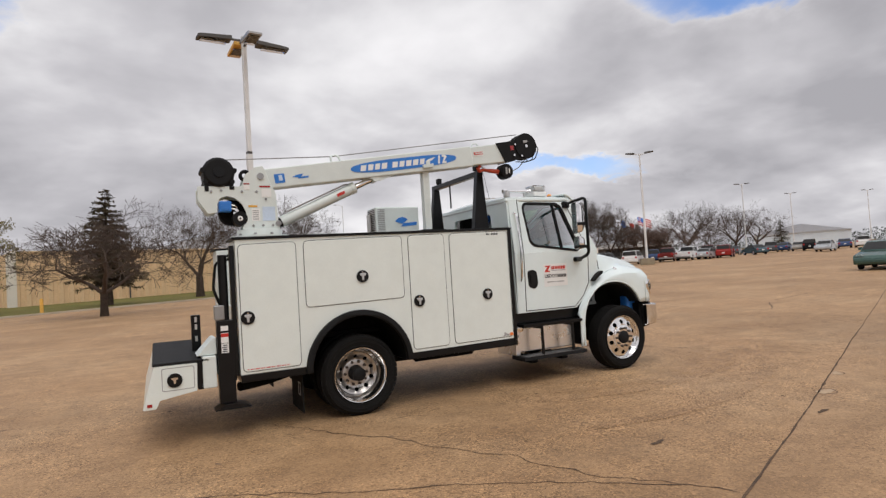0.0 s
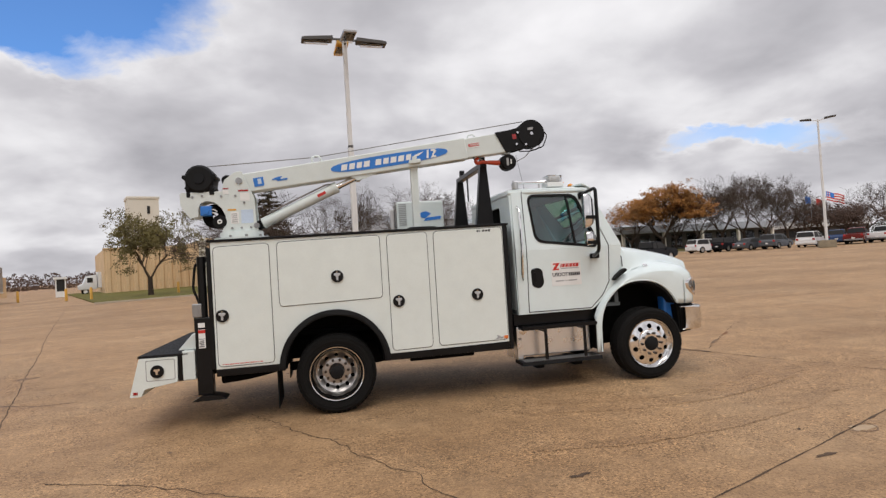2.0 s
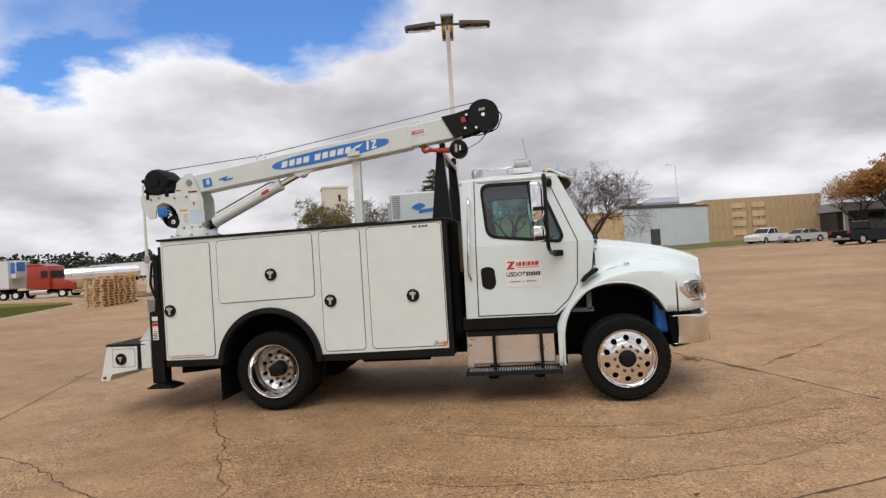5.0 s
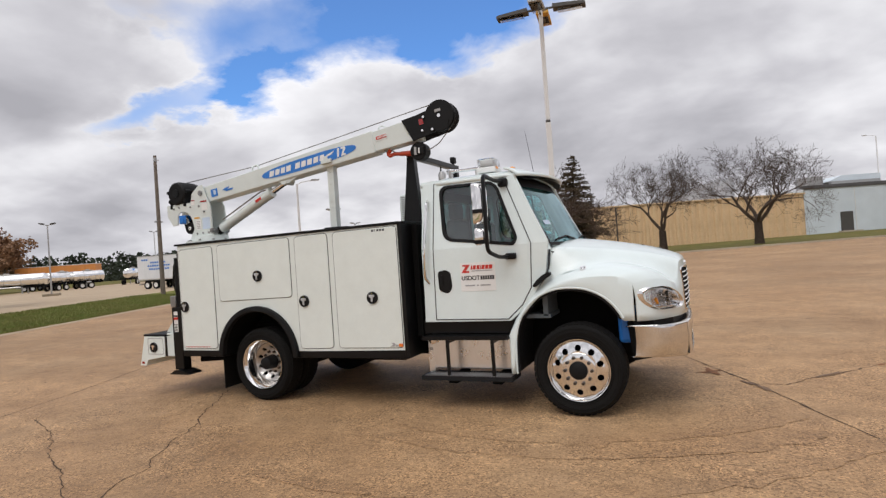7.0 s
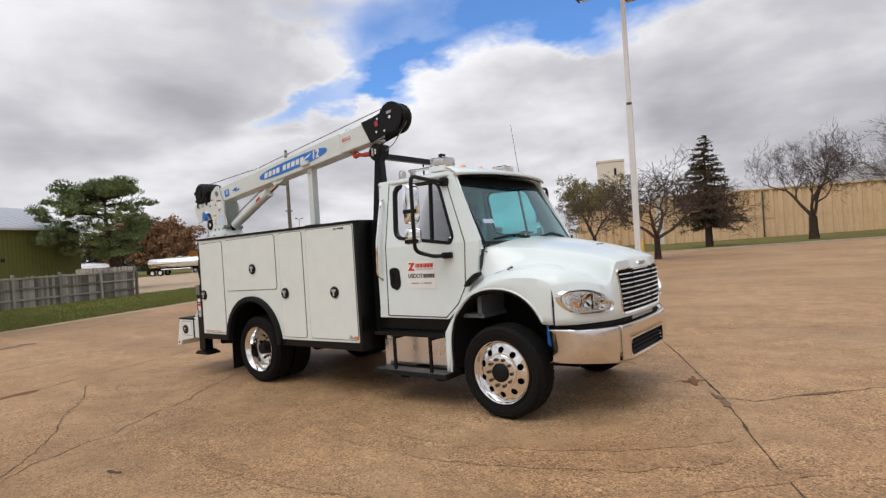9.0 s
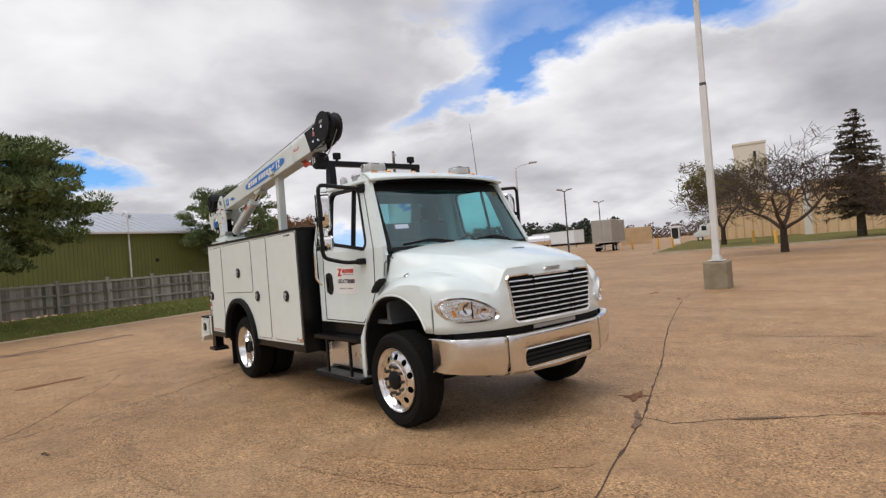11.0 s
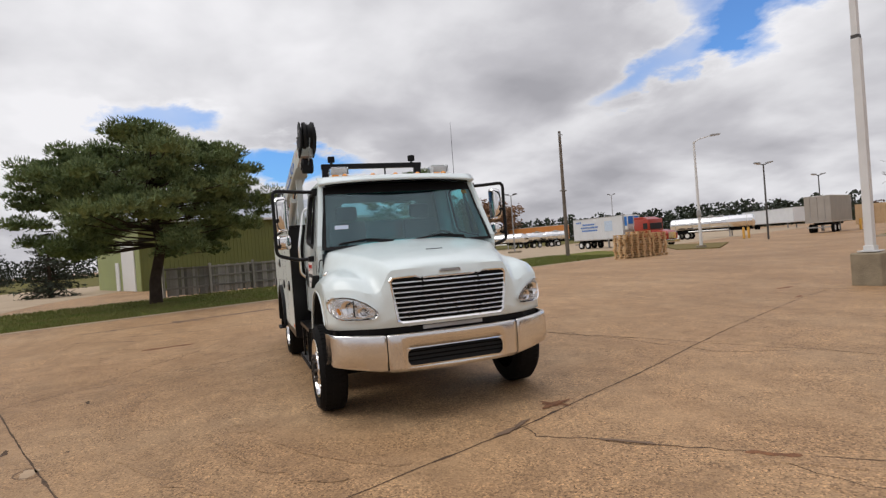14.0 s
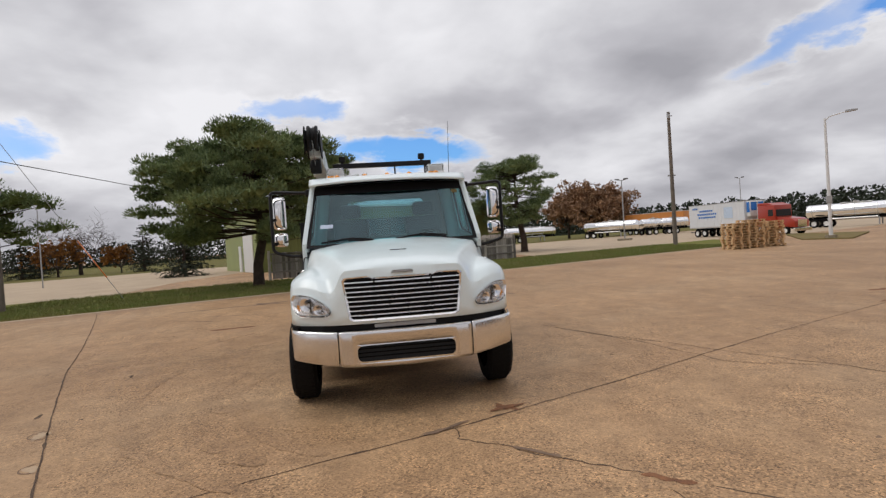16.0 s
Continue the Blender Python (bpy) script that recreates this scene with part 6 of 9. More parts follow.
def ribbon(name, pts, width, mat, parent, rag=0.35, lift_z=0.003, seed=1, step=0.12, wander=0.02):
    """A ragged flat strip along a line: a joint, a crack or a stain."""
    r = random.Random(seed)
    line = []
    for p, q in zip(pts, pts[1:]):
        p, q = Vector((*p, 0)), Vector((*q, 0))
        n = max(1, int((q - p).length / step))
        line += [p.lerp(q, k / n) for k in range(n)]
    line.append(Vector((*pts[-1], 0)))
    verts, faces = [], []
    drift = 0.0
    for i, c in enumerate(line):
        d = (line[min(i + 1, len(line) - 1)] - line[max(i - 1, 0)]).normalized()
        s = Vector((-d.y, d.x, 0))
        drift = drift * 0.8 + r.uniform(-wander, wander)
        w = width * (1 + r.uniform(-rag, rag)) * (0.35 if i in (0, len(line) - 1) else 1)
        if r.random() < 0.06:
            w *= 2.2
        for k in (-0.5, 0.5):
            v = c + s * (w * k + drift)
            verts.append((v.x, v.y, lift_z + rise(v.x, v.y)))
        if i:
            faces.append((2 * i - 2, 2 * i - 1, 2 * i + 1, 2 * i))
    return raw(name, verts, faces, mat, parent)


def blotch(name, c, rx, ry, turn, mat, parent, seed=1, lift_z=0.004):
    r = random.Random(seed)
    n = 26
    ph = [r.uniform(0, 6.28) for _ in range(4)]
    verts = [(c[0], c[1], lift_z + rise(c[0], c[1]))]
    for i in range(n):
        t = 2 * math.pi * i / n
        k = 1 + 0.22 * math.sin(2 * t + ph[0]) + 0.16 * math.sin(3 * t + ph[1]) + 0.14 * math.sin(5 * t + ph[2]) + r.uniform(-0.12, 0.12)
        x, y = rx * k * math.cos(t), ry * k * math.sin(t)
        verts.append((c[0] + x * math.cos(turn) - y * math.sin(turn), c[1] + x * math.sin(turn) + y * math.cos(turn), lift_z + rise(c[0], c[1])))
    return raw(name, verts, [(0, 1 + i, 1 + (i + 1) % n) for i in range(n)], mat, parent)


# slab joints: the long ones and those across
JV = -4.94


def bow(u):
    """The cast edge of the slab is not quite straight."""
    return interp(u, [-44, -10, -4, -1, 2, 6, 20, 70], [0.34, 0.28, 0.12, -0.05, -0.04, 0.02, 0.14, 0.14])


ribbon("joint", [tuple(lot(u, JV + bow(u)).xy) for u in np.arange(-44, 70, 1.0)], 0.015, "joint", ground, seed=3, wander=0.004, rag=0.5, lift_z=0.005)
# the smoother slab beyond the long joint
part("slab", grid(lambda u, v: (lambda p: (p.x, p.y, rise(p.x, p.y) + 0.003))(lot(-44 + 110 * u, JV + bow(-44 + 110 * u) - 0.006 - 36 * v)), 110, 12), "lane", ground)
for u0, r0, sd in ((2.63, 0.16, 61), (3.70, 0.13, 62)):
    c0 = lot(u0, JV)
    arc_ = [tuple((c0 + Vector((math.cos(t) * r0 * UX + math.sin(t) * r0 * 1.2 * UY, math.cos(t) * r0 * UY - math.sin(t) * r0 * 1.2 * UX, 0))).xy) for t in np.linspace(0.1, 3.04, 9)]
    ribbon("repair_edge", arc_, 0.013, "stain", ground, seed=sd, step=0.03, wander=0.003, lift_z=0.0065)
    cm = lot(u0, JV - r0 * 0.55)
    blotch("repair_patch", (cm.x, cm.y), r0 * 0.72, r0 * 0.42, radians(22.8), "mend", ground, sd, 0.005)
ribbon("joint", [(6.6, -2.3), (6.14, -1.22), (5.50, 0.33), (4.6, 2.2), (2.9, 5.5), (1.35, 8.9), (0.75, 10.6)], 0.013, "joint", ground, seed=4, wander=0.008)
ribbon("joint", [(0.2, 12.6), (-3, 19.5), (-11, 37)], 0.014, "joint", ground, seed=5, wander=0.01)
ribbon("joint", [(-1.6, -6.0), (-3.03, -2.44), (-3.45, -1.1), (-4.18, 0.71), (-5.55, 4.1), (-6.94, 7.79), (-8.6, 11.8), (-16, 31)], 0.014, "joint", ground, seed=6, wander=0.01)
ribbon("crack", [(1.35, -4.8), (0.85, -4.07), (0.60, -3.33), (0.29, -2.89), (0.08, -2.45), (-0.23, -1.9), (-0.56, -1.35), (-0.9, -0.7)], 0.009, "joint", ground, seed=7, wander=0.03, step=0.06)
ribbon("crack", [(0.1, -2.25), (-0.31, -1.82), (-0.5, -1.9)], 0.007, "joint", ground, seed=8, wander=0.03)
ribbon("crack", [(5.50, 0.33), (5.78, 0.30), (6.06, 0.64), (6.42, 0.92), (6.92, 1.49), (7.51, 2.09), (9.0, 3.4)], 0.013, "joint", ground, seed=9, wander=0.02, step=0.05)
ribbon("crack", [(6.9, 1.45), (7.6, 1.5), (8.6, 2.3)], 0.012, "joint", ground, seed=10, wander=0.04)
ribbon("crack", [(0.79, 2.85), (2.31, 3.49), (3.70, 4.17), (4.56, 4.6), (7, 5.6)], 0.014, "joint", ground, seed=11, wander=0.03)
ribbon("crack", [(3.5, 7.4), (5.2, 8.0), (8.0, 9.3)], 0.014, "joint", ground, seed=12, wander=0.03)
ribbon("crack", [(-9, 3.0), (-6.4, 4.3), (-5.6, 4.3)], 0.02, "joint", ground, seed=13)
ribbon("crack", [(-4.9, 8.6), (-4.6, 8.3), (-4.2, 8.45)], 0.05, "stain", ground, seed=14)
ribbon("crack", [(-8.2, -3.8), (-8.8, -2.2), (-9.4, -0.9)], 0.30, "stain", ground, seed=15)
ribbon("crack", [(-5.6, -4.6), (-5.2, -3.0), (-5.6, -1.6)], 0.05, "stain", ground, seed=16)
ribbon("crack", [(-2.65, -3.8), (-2.83, -2.85)], 0.17, "rust", ground, seed=17)
blotch("oil_spot", (3.60, -4.03), 0.085, 0.03, 0.1, "joint", ground, 18, 0.006)
ribbon("damp_streak", [(-7.4, -5.9), (-7.9, -4.6), (-8.1, -2.9)], 0.16, "stain", ground, seed=41)
ribbon("damp_streak", [(-5.4, -5.6), (-5.0, -4.9), (-4.4, -4.2)], 0.07, "stain", ground, seed=42)
ribbon("crack", [(1.2, -4.55), (0.2, -3.7), (-0.9, -3.1), (-2.4, -2.4)], 0.010, "joint", ground, seed=43, wander=0.03, step=0.07)
ribbon("crack", [(-3.5, 1.05), (-4.0, 1.0), (-4.6, 1.3)], 0.035, "stain", ground, seed=44)
ribbon("crack", [(0.4, 2.75), (2.4, 3.45), (4.25, 3.85), (4.8, 4.6)], 0.012, "joint", ground, seed=45, wander=0.03)
for arc_r, arc_c, t0, t1, sd in ((3.1, (3.4, 1.2), 4.2, 5.6, 46), (3.45, (3.4, 1.2), 4.25, 5.5, 47), (4.6, (2.6, 1.4), 4.5, 5.7, 48), (9.5, (1.2, 9.0), 5.35, 6.3, 49), (9.9, (1.2, 9.0), 5.4, 6.2, 50)):
    ribbon("tyre_mark", [(arc_c[0] + arc_r * math.cos(t), arc_c[1] + arc_r * math.sin(t)) for t in np.linspace(t0, t1, 14)], 0.17, "tyremark", ground, rag=0.3, seed=sd, step=0.1, lift_z=0.0035, wander=0.01)
ribbon("crack", [(12, 2), (14, 3.4), (17, 4.0)], 0.03, "joint", ground, seed=19)
ribbon("crack", [(9.0, 6.0), (10.6, 7.4), (13, 7.9)], 0.02, "joint", ground, seed=20)
blotch("rust_spot", (5.06, 0.90), 0.14, 0.055, 0.5, "rust", ground, 2)
blotch("rust_spot", (5.074, 0.909), 0.15, 0.05, 1.9, "rust", ground, 3, 0.009)
blotch("broken_edge", (5.555, 0.15), 0.14, 0.035, 1.9, "stain", ground, 31, 0.009)
blotch("broken_edge", (5.43, 0.36), 0.11, 0.03, 2.1, "stain", ground, 32, 0.009)
ribbon("crack_stain", [(6.10, 0.70), (6.25, 0.83), (6.43, 0.97)], 0.05, "stain", ground, seed=33, step=0.04, lift_z=0.006)
ribbon("crack_stain", [(6.86, 1.38), (6.95, 1.47), (7.1, 1.64)], 0.06, "rust", ground, seed=34, step=0.04, lift_z=0.006)
blotch("oil_spot", (1.745, -3.76), 0.075, 0.028, 0.2, "joint", ground, 4)
blotch("stain", (-0.25, 10.4), 0.25, 0.12, 1.8, "rust", ground, 7)
blotch("stain", (1.15, 9.1), 0.16, 0.06, 2.0, "rust", ground, 8)
blotch("stain", (-5.35, 3.7), 0.18, 0.10, 0.6, "stain", ground, 9)
for i in range(70):
    c = (R.uniform(-9, 12), R.uniform(-6.5, 14))
    blotch("spot", c, R.uniform(0.015, 0.05), R.uniform(0.01, 0.03), R.uniform(0, 3), R.choice(["joint", "stain", "stain"]), ground, 20 + i)
def slab(name, pts, z0, z1, mat, label, cat, kind="structure"):
    own = bmesh.new()
    lo = [own.verts.new((p[0], p[1], z0)) for p in pts]
    hi = [own.verts.new((p[0], p[1], z1)) for p in pts]
    own.faces.new(lo)
    own.faces.new(hi)
    k = len(pts)
    for i in range(k):
        own.faces.new((lo[i], lo[(i + 1) % k], hi[(i + 1) % k], hi[i]))
    return tagged(part(name, own, mat), label, cat, kind=kind)


# west verge: grass between the yard and the fence, then the far road
def west(c, y):
    return (c - 0.42 * y, y)


slab("grass_verge", [west(-14.0, -60), west(-14.0, 24), west(-15.5, 27), west(-24.3, 31), west(-24.3, -60)], -0.05, 0.035, "grass", "mown autumn grass verge", "grass")
slab("verge_edge", [west(-13.5, -60), west(-13.5, 25), west(-14.02, 24), west(-14.02, -60)], -0.05, 0.012, "road", "sandy edge of the verge", "ground")
slab("far_road", [west(-24.3, 12), west(-24.3, 31), west(-20, 36), west(-30, 120), west(-70, 120), west(-70, 12)], -0.05, 0.008, "road", "pale concrete truck park", "road")
slab("dirt_yard", [west(-24.4, -90), west(-24.4, -12.5), west(-34, -12.5), west(-90, 0), west(-90, -90)], -0.05, 0.012, "road", "pale dirt yard", "ground")
slab("field", [west(-72, -120), west(-72, 160), west(-400, 160), west(-400, -120)], -0.05, 0.02, "bank", "dry grass field", "grass")
# north verge behind a kerb
KN = 47.0


def north(c, x):
    return (x, c + 0.42 * x)


def draped(name, near, far, steps, rows, z0, z1, mat, label, cat):
    """A bank between two lines that follows the rise of the yard."""
    own = bmesh.new()

    def place(u, v):
        p = Vector(near(u)).lerp(Vector(far(u)), v)
        return (p.x, p.y, rise(p.x, p.y) + z1)

    grid(place, steps, rows, own)
    for u0, v0, u1, v1 in [(k / steps, 0, (k + 1) / steps, 0) for k in range(steps)] + [(0, k / rows, 0, (k + 1) / rows) for k in range(rows)]:
        p, q = place(u0, v0), place(u1, v1)
        own.faces.new([own.verts.new(c) for c in (p, q, (q[0], q[1], q[2] - z1 + z0), (p[0], p[1], p[2] - z1 + z0))])
    return tagged(part(name, own, mat), label, cat, kind="structure")


draped("kerb", lambda u: north(KN, -17.5 + 107.5 * u), lambda u: north(KN + 0.35, -17.5 + 107.5 * u), 40, 1, -0.05, 0.14, "kerb", "pale concrete kerb", "kerb")
draped("grass_bank", lambda u: north(KN + 0.35, -17.5 + 107.5 * u), lambda u: (-40 + 130 * u, KN + 60 + 0.42 * (-40 + 130 * u)), 40, 12, -0.05, 0.11, "bank", "thin autumn grass bank", "grass")
slab("lamp_island", [(-21.5, 30.0), (-24.5, 29.0), (-38, 38.5), (-29.2, 38.8)], -0.05, 0.08, "litter", "low kerbed island of brown grass beside the street lamp", "grass")


# blades over the near verge
def tufts(name, area, n, seed, label):
    r = random.Random(seed)
    verts, faces = [], []
    for _ in range(n):
        x, y = area(r)
        for _ in range(3):
            t = r.uniform(0, 6.28)
            h, w = r.uniform(0.05, 0.12), r.uniform(0.008, 0.016)
            dx, dy = math.cos(t) * w, math.sin(t) * w
            k = len(verts)
            ox, oy = x + r.uniform(-0.06, 0.06), y + r.uniform(-0.06, 0.06)
            verts += [(ox - dx, oy - dy, 0.03), (ox + dx, oy + dy, 0.03), (ox + r.uniform(-0.05, 0.05), oy + r.uniform(-0.05, 0.05), 0.035 + h)]
            faces.append((k, k + 1, k + 2))
    return tagged(raw(name, verts, faces, "grassblade"), label, "grass", kind="stuff")


def verge_place(r):
    y = r.uniform(-15, 24)
    c = -14.0 - 10.2 * r.random() ** 1.4
    return west(c, y)


tufts("grass_tufts", verge_place, 26000, 3, "short uneven grass on the verge")


# ---------------------------------------------------------------- trees
def tube_into(verts, faces, pts, radii, n):
    base = len(verts)
    ref = None
    for i, c in enumerate(pts):
        d = (pts[min(i + 1, len(pts) - 1)] - pts[max(i - 1, 0)]).normalized()
        if ref is None:
            ref = d.orthogonal().normalized()
        ref = (ref - d * ref.dot(d))
        ref = ref.normalized() if ref.length > 1e-5 else d.orthogonal().normalized()
        s = d.cross(ref)
        for k in range(n):
            t = 2 * math.pi * k / n
            verts.append(c + (ref * math.cos(t) + s * math.sin(t)) * radii[i])
    for i in range(len(pts) - 1):
        for k in range(n):
            a_, b_ = base + i * n + k, base + i * n + (k + 1) % n
            faces.append((a_, b_, b_ + n, a_ + n))


def limbs(r, start, direction, length, radius, level, verts, faces, tips, spread, rise, kids, minr=0.010):
    """One limb and, from it, its own limbs; tips gathers the ends."""
    n = 7 if level > 3 else 4 if level > 1 else 3
    segs = 6 if level > 3 else 4 if level > 1 else 3
    pts, radii = [start], [radius]
    d = direction.normalized()
    for i in range(segs):
        d = (d + Vector((r.uniform(-1, 1), r.uniform(-1, 1), r.uniform(-0.6, 1) * rise)) * (0.24 if level > 2 else 0.16)).normalized()
        pts.append(pts[-1] + d * length / segs)
        radii.append(max(radius * (1 - 0.5 * (i + 1) / segs), minr))
    tube_into(verts, faces, pts, radii, n)
    if level == 0:
        tips.append((pts[-1], d))
        return
    for k in range(kids):
        t = r.uniform(0.35, 1.0) if k else 1.0
        at = min(int(t * segs), segs - 1)
        p = pts[at].lerp(pts[at + 1], t * segs - at if t < 1 else 1)
        side = d.orthogonal().normalized()
        side.rotate(Matrix.Rotation(r.uniform(0, 6.28), 3, d))
        nd = (d * (1 - spread) + side * spread * r.uniform(0.7, 1.3) + Vector((0, 0, rise * 0.25))).normalized()
        limbs(r, p, nd, length * r.uniform(0.55, 0.80), radii[at] * r.uniform(0.5, 0.68) + 0.002, level - 1, verts, faces, tips, spread, rise, kids, minr)


def leaf_into(verts, faces, c, size, r, flat=0.0):
    a_ = Vector((r.gauss(0, 1), r.gauss(0, 1), r.gauss(0, 1) * (1 - flat))).normalized() * size
    b_ = a_.orthogonal().normalized() * size * 0.6
    k = len(verts)
    verts += [c - a_, c + b_, c + a_, c - b_]
    faces.append((k, k + 1, k + 2, k + 3))


def bare_tree(name, x, y, height, seed, label, forks=3, lean_=(0, 0), levels=5, kids=4, spread=0.52, leaf=None, leaves=0, size=0.12, thickness=1.0, group="", z=0.0, crown_only=0.0, wide=1.25):
    r = random.Random(seed)
    tree = thing(name, label, "tree", group, Matrix.Translation((x, y, z + rise(x, y))))
    tv, tf = [], []
    h0 = height * 0.2
    rad = height * 0.026 * thickness
    pts = [Vector((0, 0, -0.1)), Vector((lean_[0] * 0.3, lean_[1] * 0.3, h0 * 0.5)), Vector((lean_[0], lean_[1], h0))]
    tube_into(tv, tf, pts, [rad * 1.35, rad * 1.05, rad], 8)
    bv, bf, tips = [], [], []
    for k in range(forks):
        t = 2 * math.pi * (k + r.uniform(-0.2, 0.2)) / forks
        d = Vector((math.cos(t) * 0.62, math.sin(t) * 0.62, 0.8)) if forks > 1 else Vector((0.05, 0, 1))
        limbs(r, pts[-1] - Vector((0, 0, h0 * 0.08)), d, height * 0.36, rad * 0.58, levels, bv, bf, tips, spread, 0.5, kids)
    top = max(v.z for v in bv)
    bv = [Vector((v.x * wide, v.y * wide, h0 + (v.z - h0) * (height - h0) / (top - h0) if v.z > h0 else v.z)) for v in bv]
    raw("trunk", tv, tf, "bark", tree, smooth=True)
    raw("crown", bv, bf, "twig", tree)
    if leaf:
        lv, lf = [], []
        pick = [(Vector((p.x * wide, p.y * wide, h0 + (p.z - h0) * (height - h0) / (top - h0) if p.z > h0 else p.z))) for p, d in tips if p.z > h0 + crown_only * (top - h0)]
        for i in range(leaves):
            c = r.choice(pick) + Vector((r.gauss(0, 1), r.gauss(0, 1), r.gauss(0, 0.8))) * height * 0.022
            leaf_into(lv, lf, c, size * r.uniform(0.6, 1.2), r)
        raw("foliage", lv, lf, leaf, tree)
    return tree


def spruce(x, y, height, width, seed, label, mat="fir", z=0.0, bare=0.16, sprays=46, cat="tree"):
    """A conifer with whorls of drooping, needled branches."""
    r = random.Random(seed)
    tree = thing("spruce_tree", label, "tree", "", Matrix.Translation((x, y, z + rise(x, y))))
    tv, tf = [], []
    tube_into(tv, tf, [Vector((0, 0, -0.1)), Vector((0, 0, height * 0.5)), Vector((0, 0, height * 0.98))], [height * 0.035, height * 0.018, 0.01], 8)
    raw("trunk", tv, tf, "bark", tree, smooth=True)
    bv, bf, lv, lf = [], [], [], []
    levels = int(height * 5.5)
    for i in range(levels):
        t = i / levels
        zz = height * (bare + (1 - bare) * t) + r.uniform(-0.12, 0.12)
        reach = width * 0.5 * (1 - t) ** 0.72 * (0.75 if t < 0.06 else 1)
        n = 7 if t < 0.7 else 5
        for k in range(n):
            if r.random() < 0.08:
                continue
            a_ = r.uniform(0, 6.28)
            ln = reach * r.uniform(0.62, 1.12) + 0.12
            d = Vector((math.cos(a_), math.sin(a_), 0))
            sag = r.uniform(-0.05, 0.30)
            p0, p1, p2 = Vector((0, 0, zz)), Vector((0, 0, zz - ln * sag * 0.6)) + d * ln * 0.6, Vector((0, 0, zz - ln * sag + 0.05)) + d * ln
            tube_into(bv, bf, [p0, p1, p2], [0.03, 0.018, 0.006], 3)
            m = max(8, int(sprays * ln / (width * 0.5)))
            for _ in range(m):
                q = r.uniform(0.12, 1.03)
                c = p0.lerp(p1, q / 0.6) if q < 0.6 else p1.lerp(p2, (q - 0.6) / 0.4)
                s = Vector((-d.y, d.x, 0)) * r.choice((-1, 1))
                o = (s * r.uniform(0.3, 1) + d * r.uniform(0.0, 0.8) + Vector((0, 0, r.uniform(-1.1, 0.5)))).normalized()
                w = o.orthogonal().normalized()
                w.rotate(Matrix.Rotation(r.uniform(0, 3.14), 3, o))
                L, W = r.uniform(0.18, 0.46) * (0.5 + 0.5 * (1 - t)), r.uniform(0.025, 0.06)
                kk = len(lv)
                lv += [c - w * W, c + w * W, c + o * L + w * W * 0.4, c + o * L - w * W * 0.4]
                lf.append((kk, kk + 1, kk + 2, kk + 3))
    raw("limbwork", bv, bf, "bark", tree)
    raw("needles", lv, lf, mat, tree)
    return tree


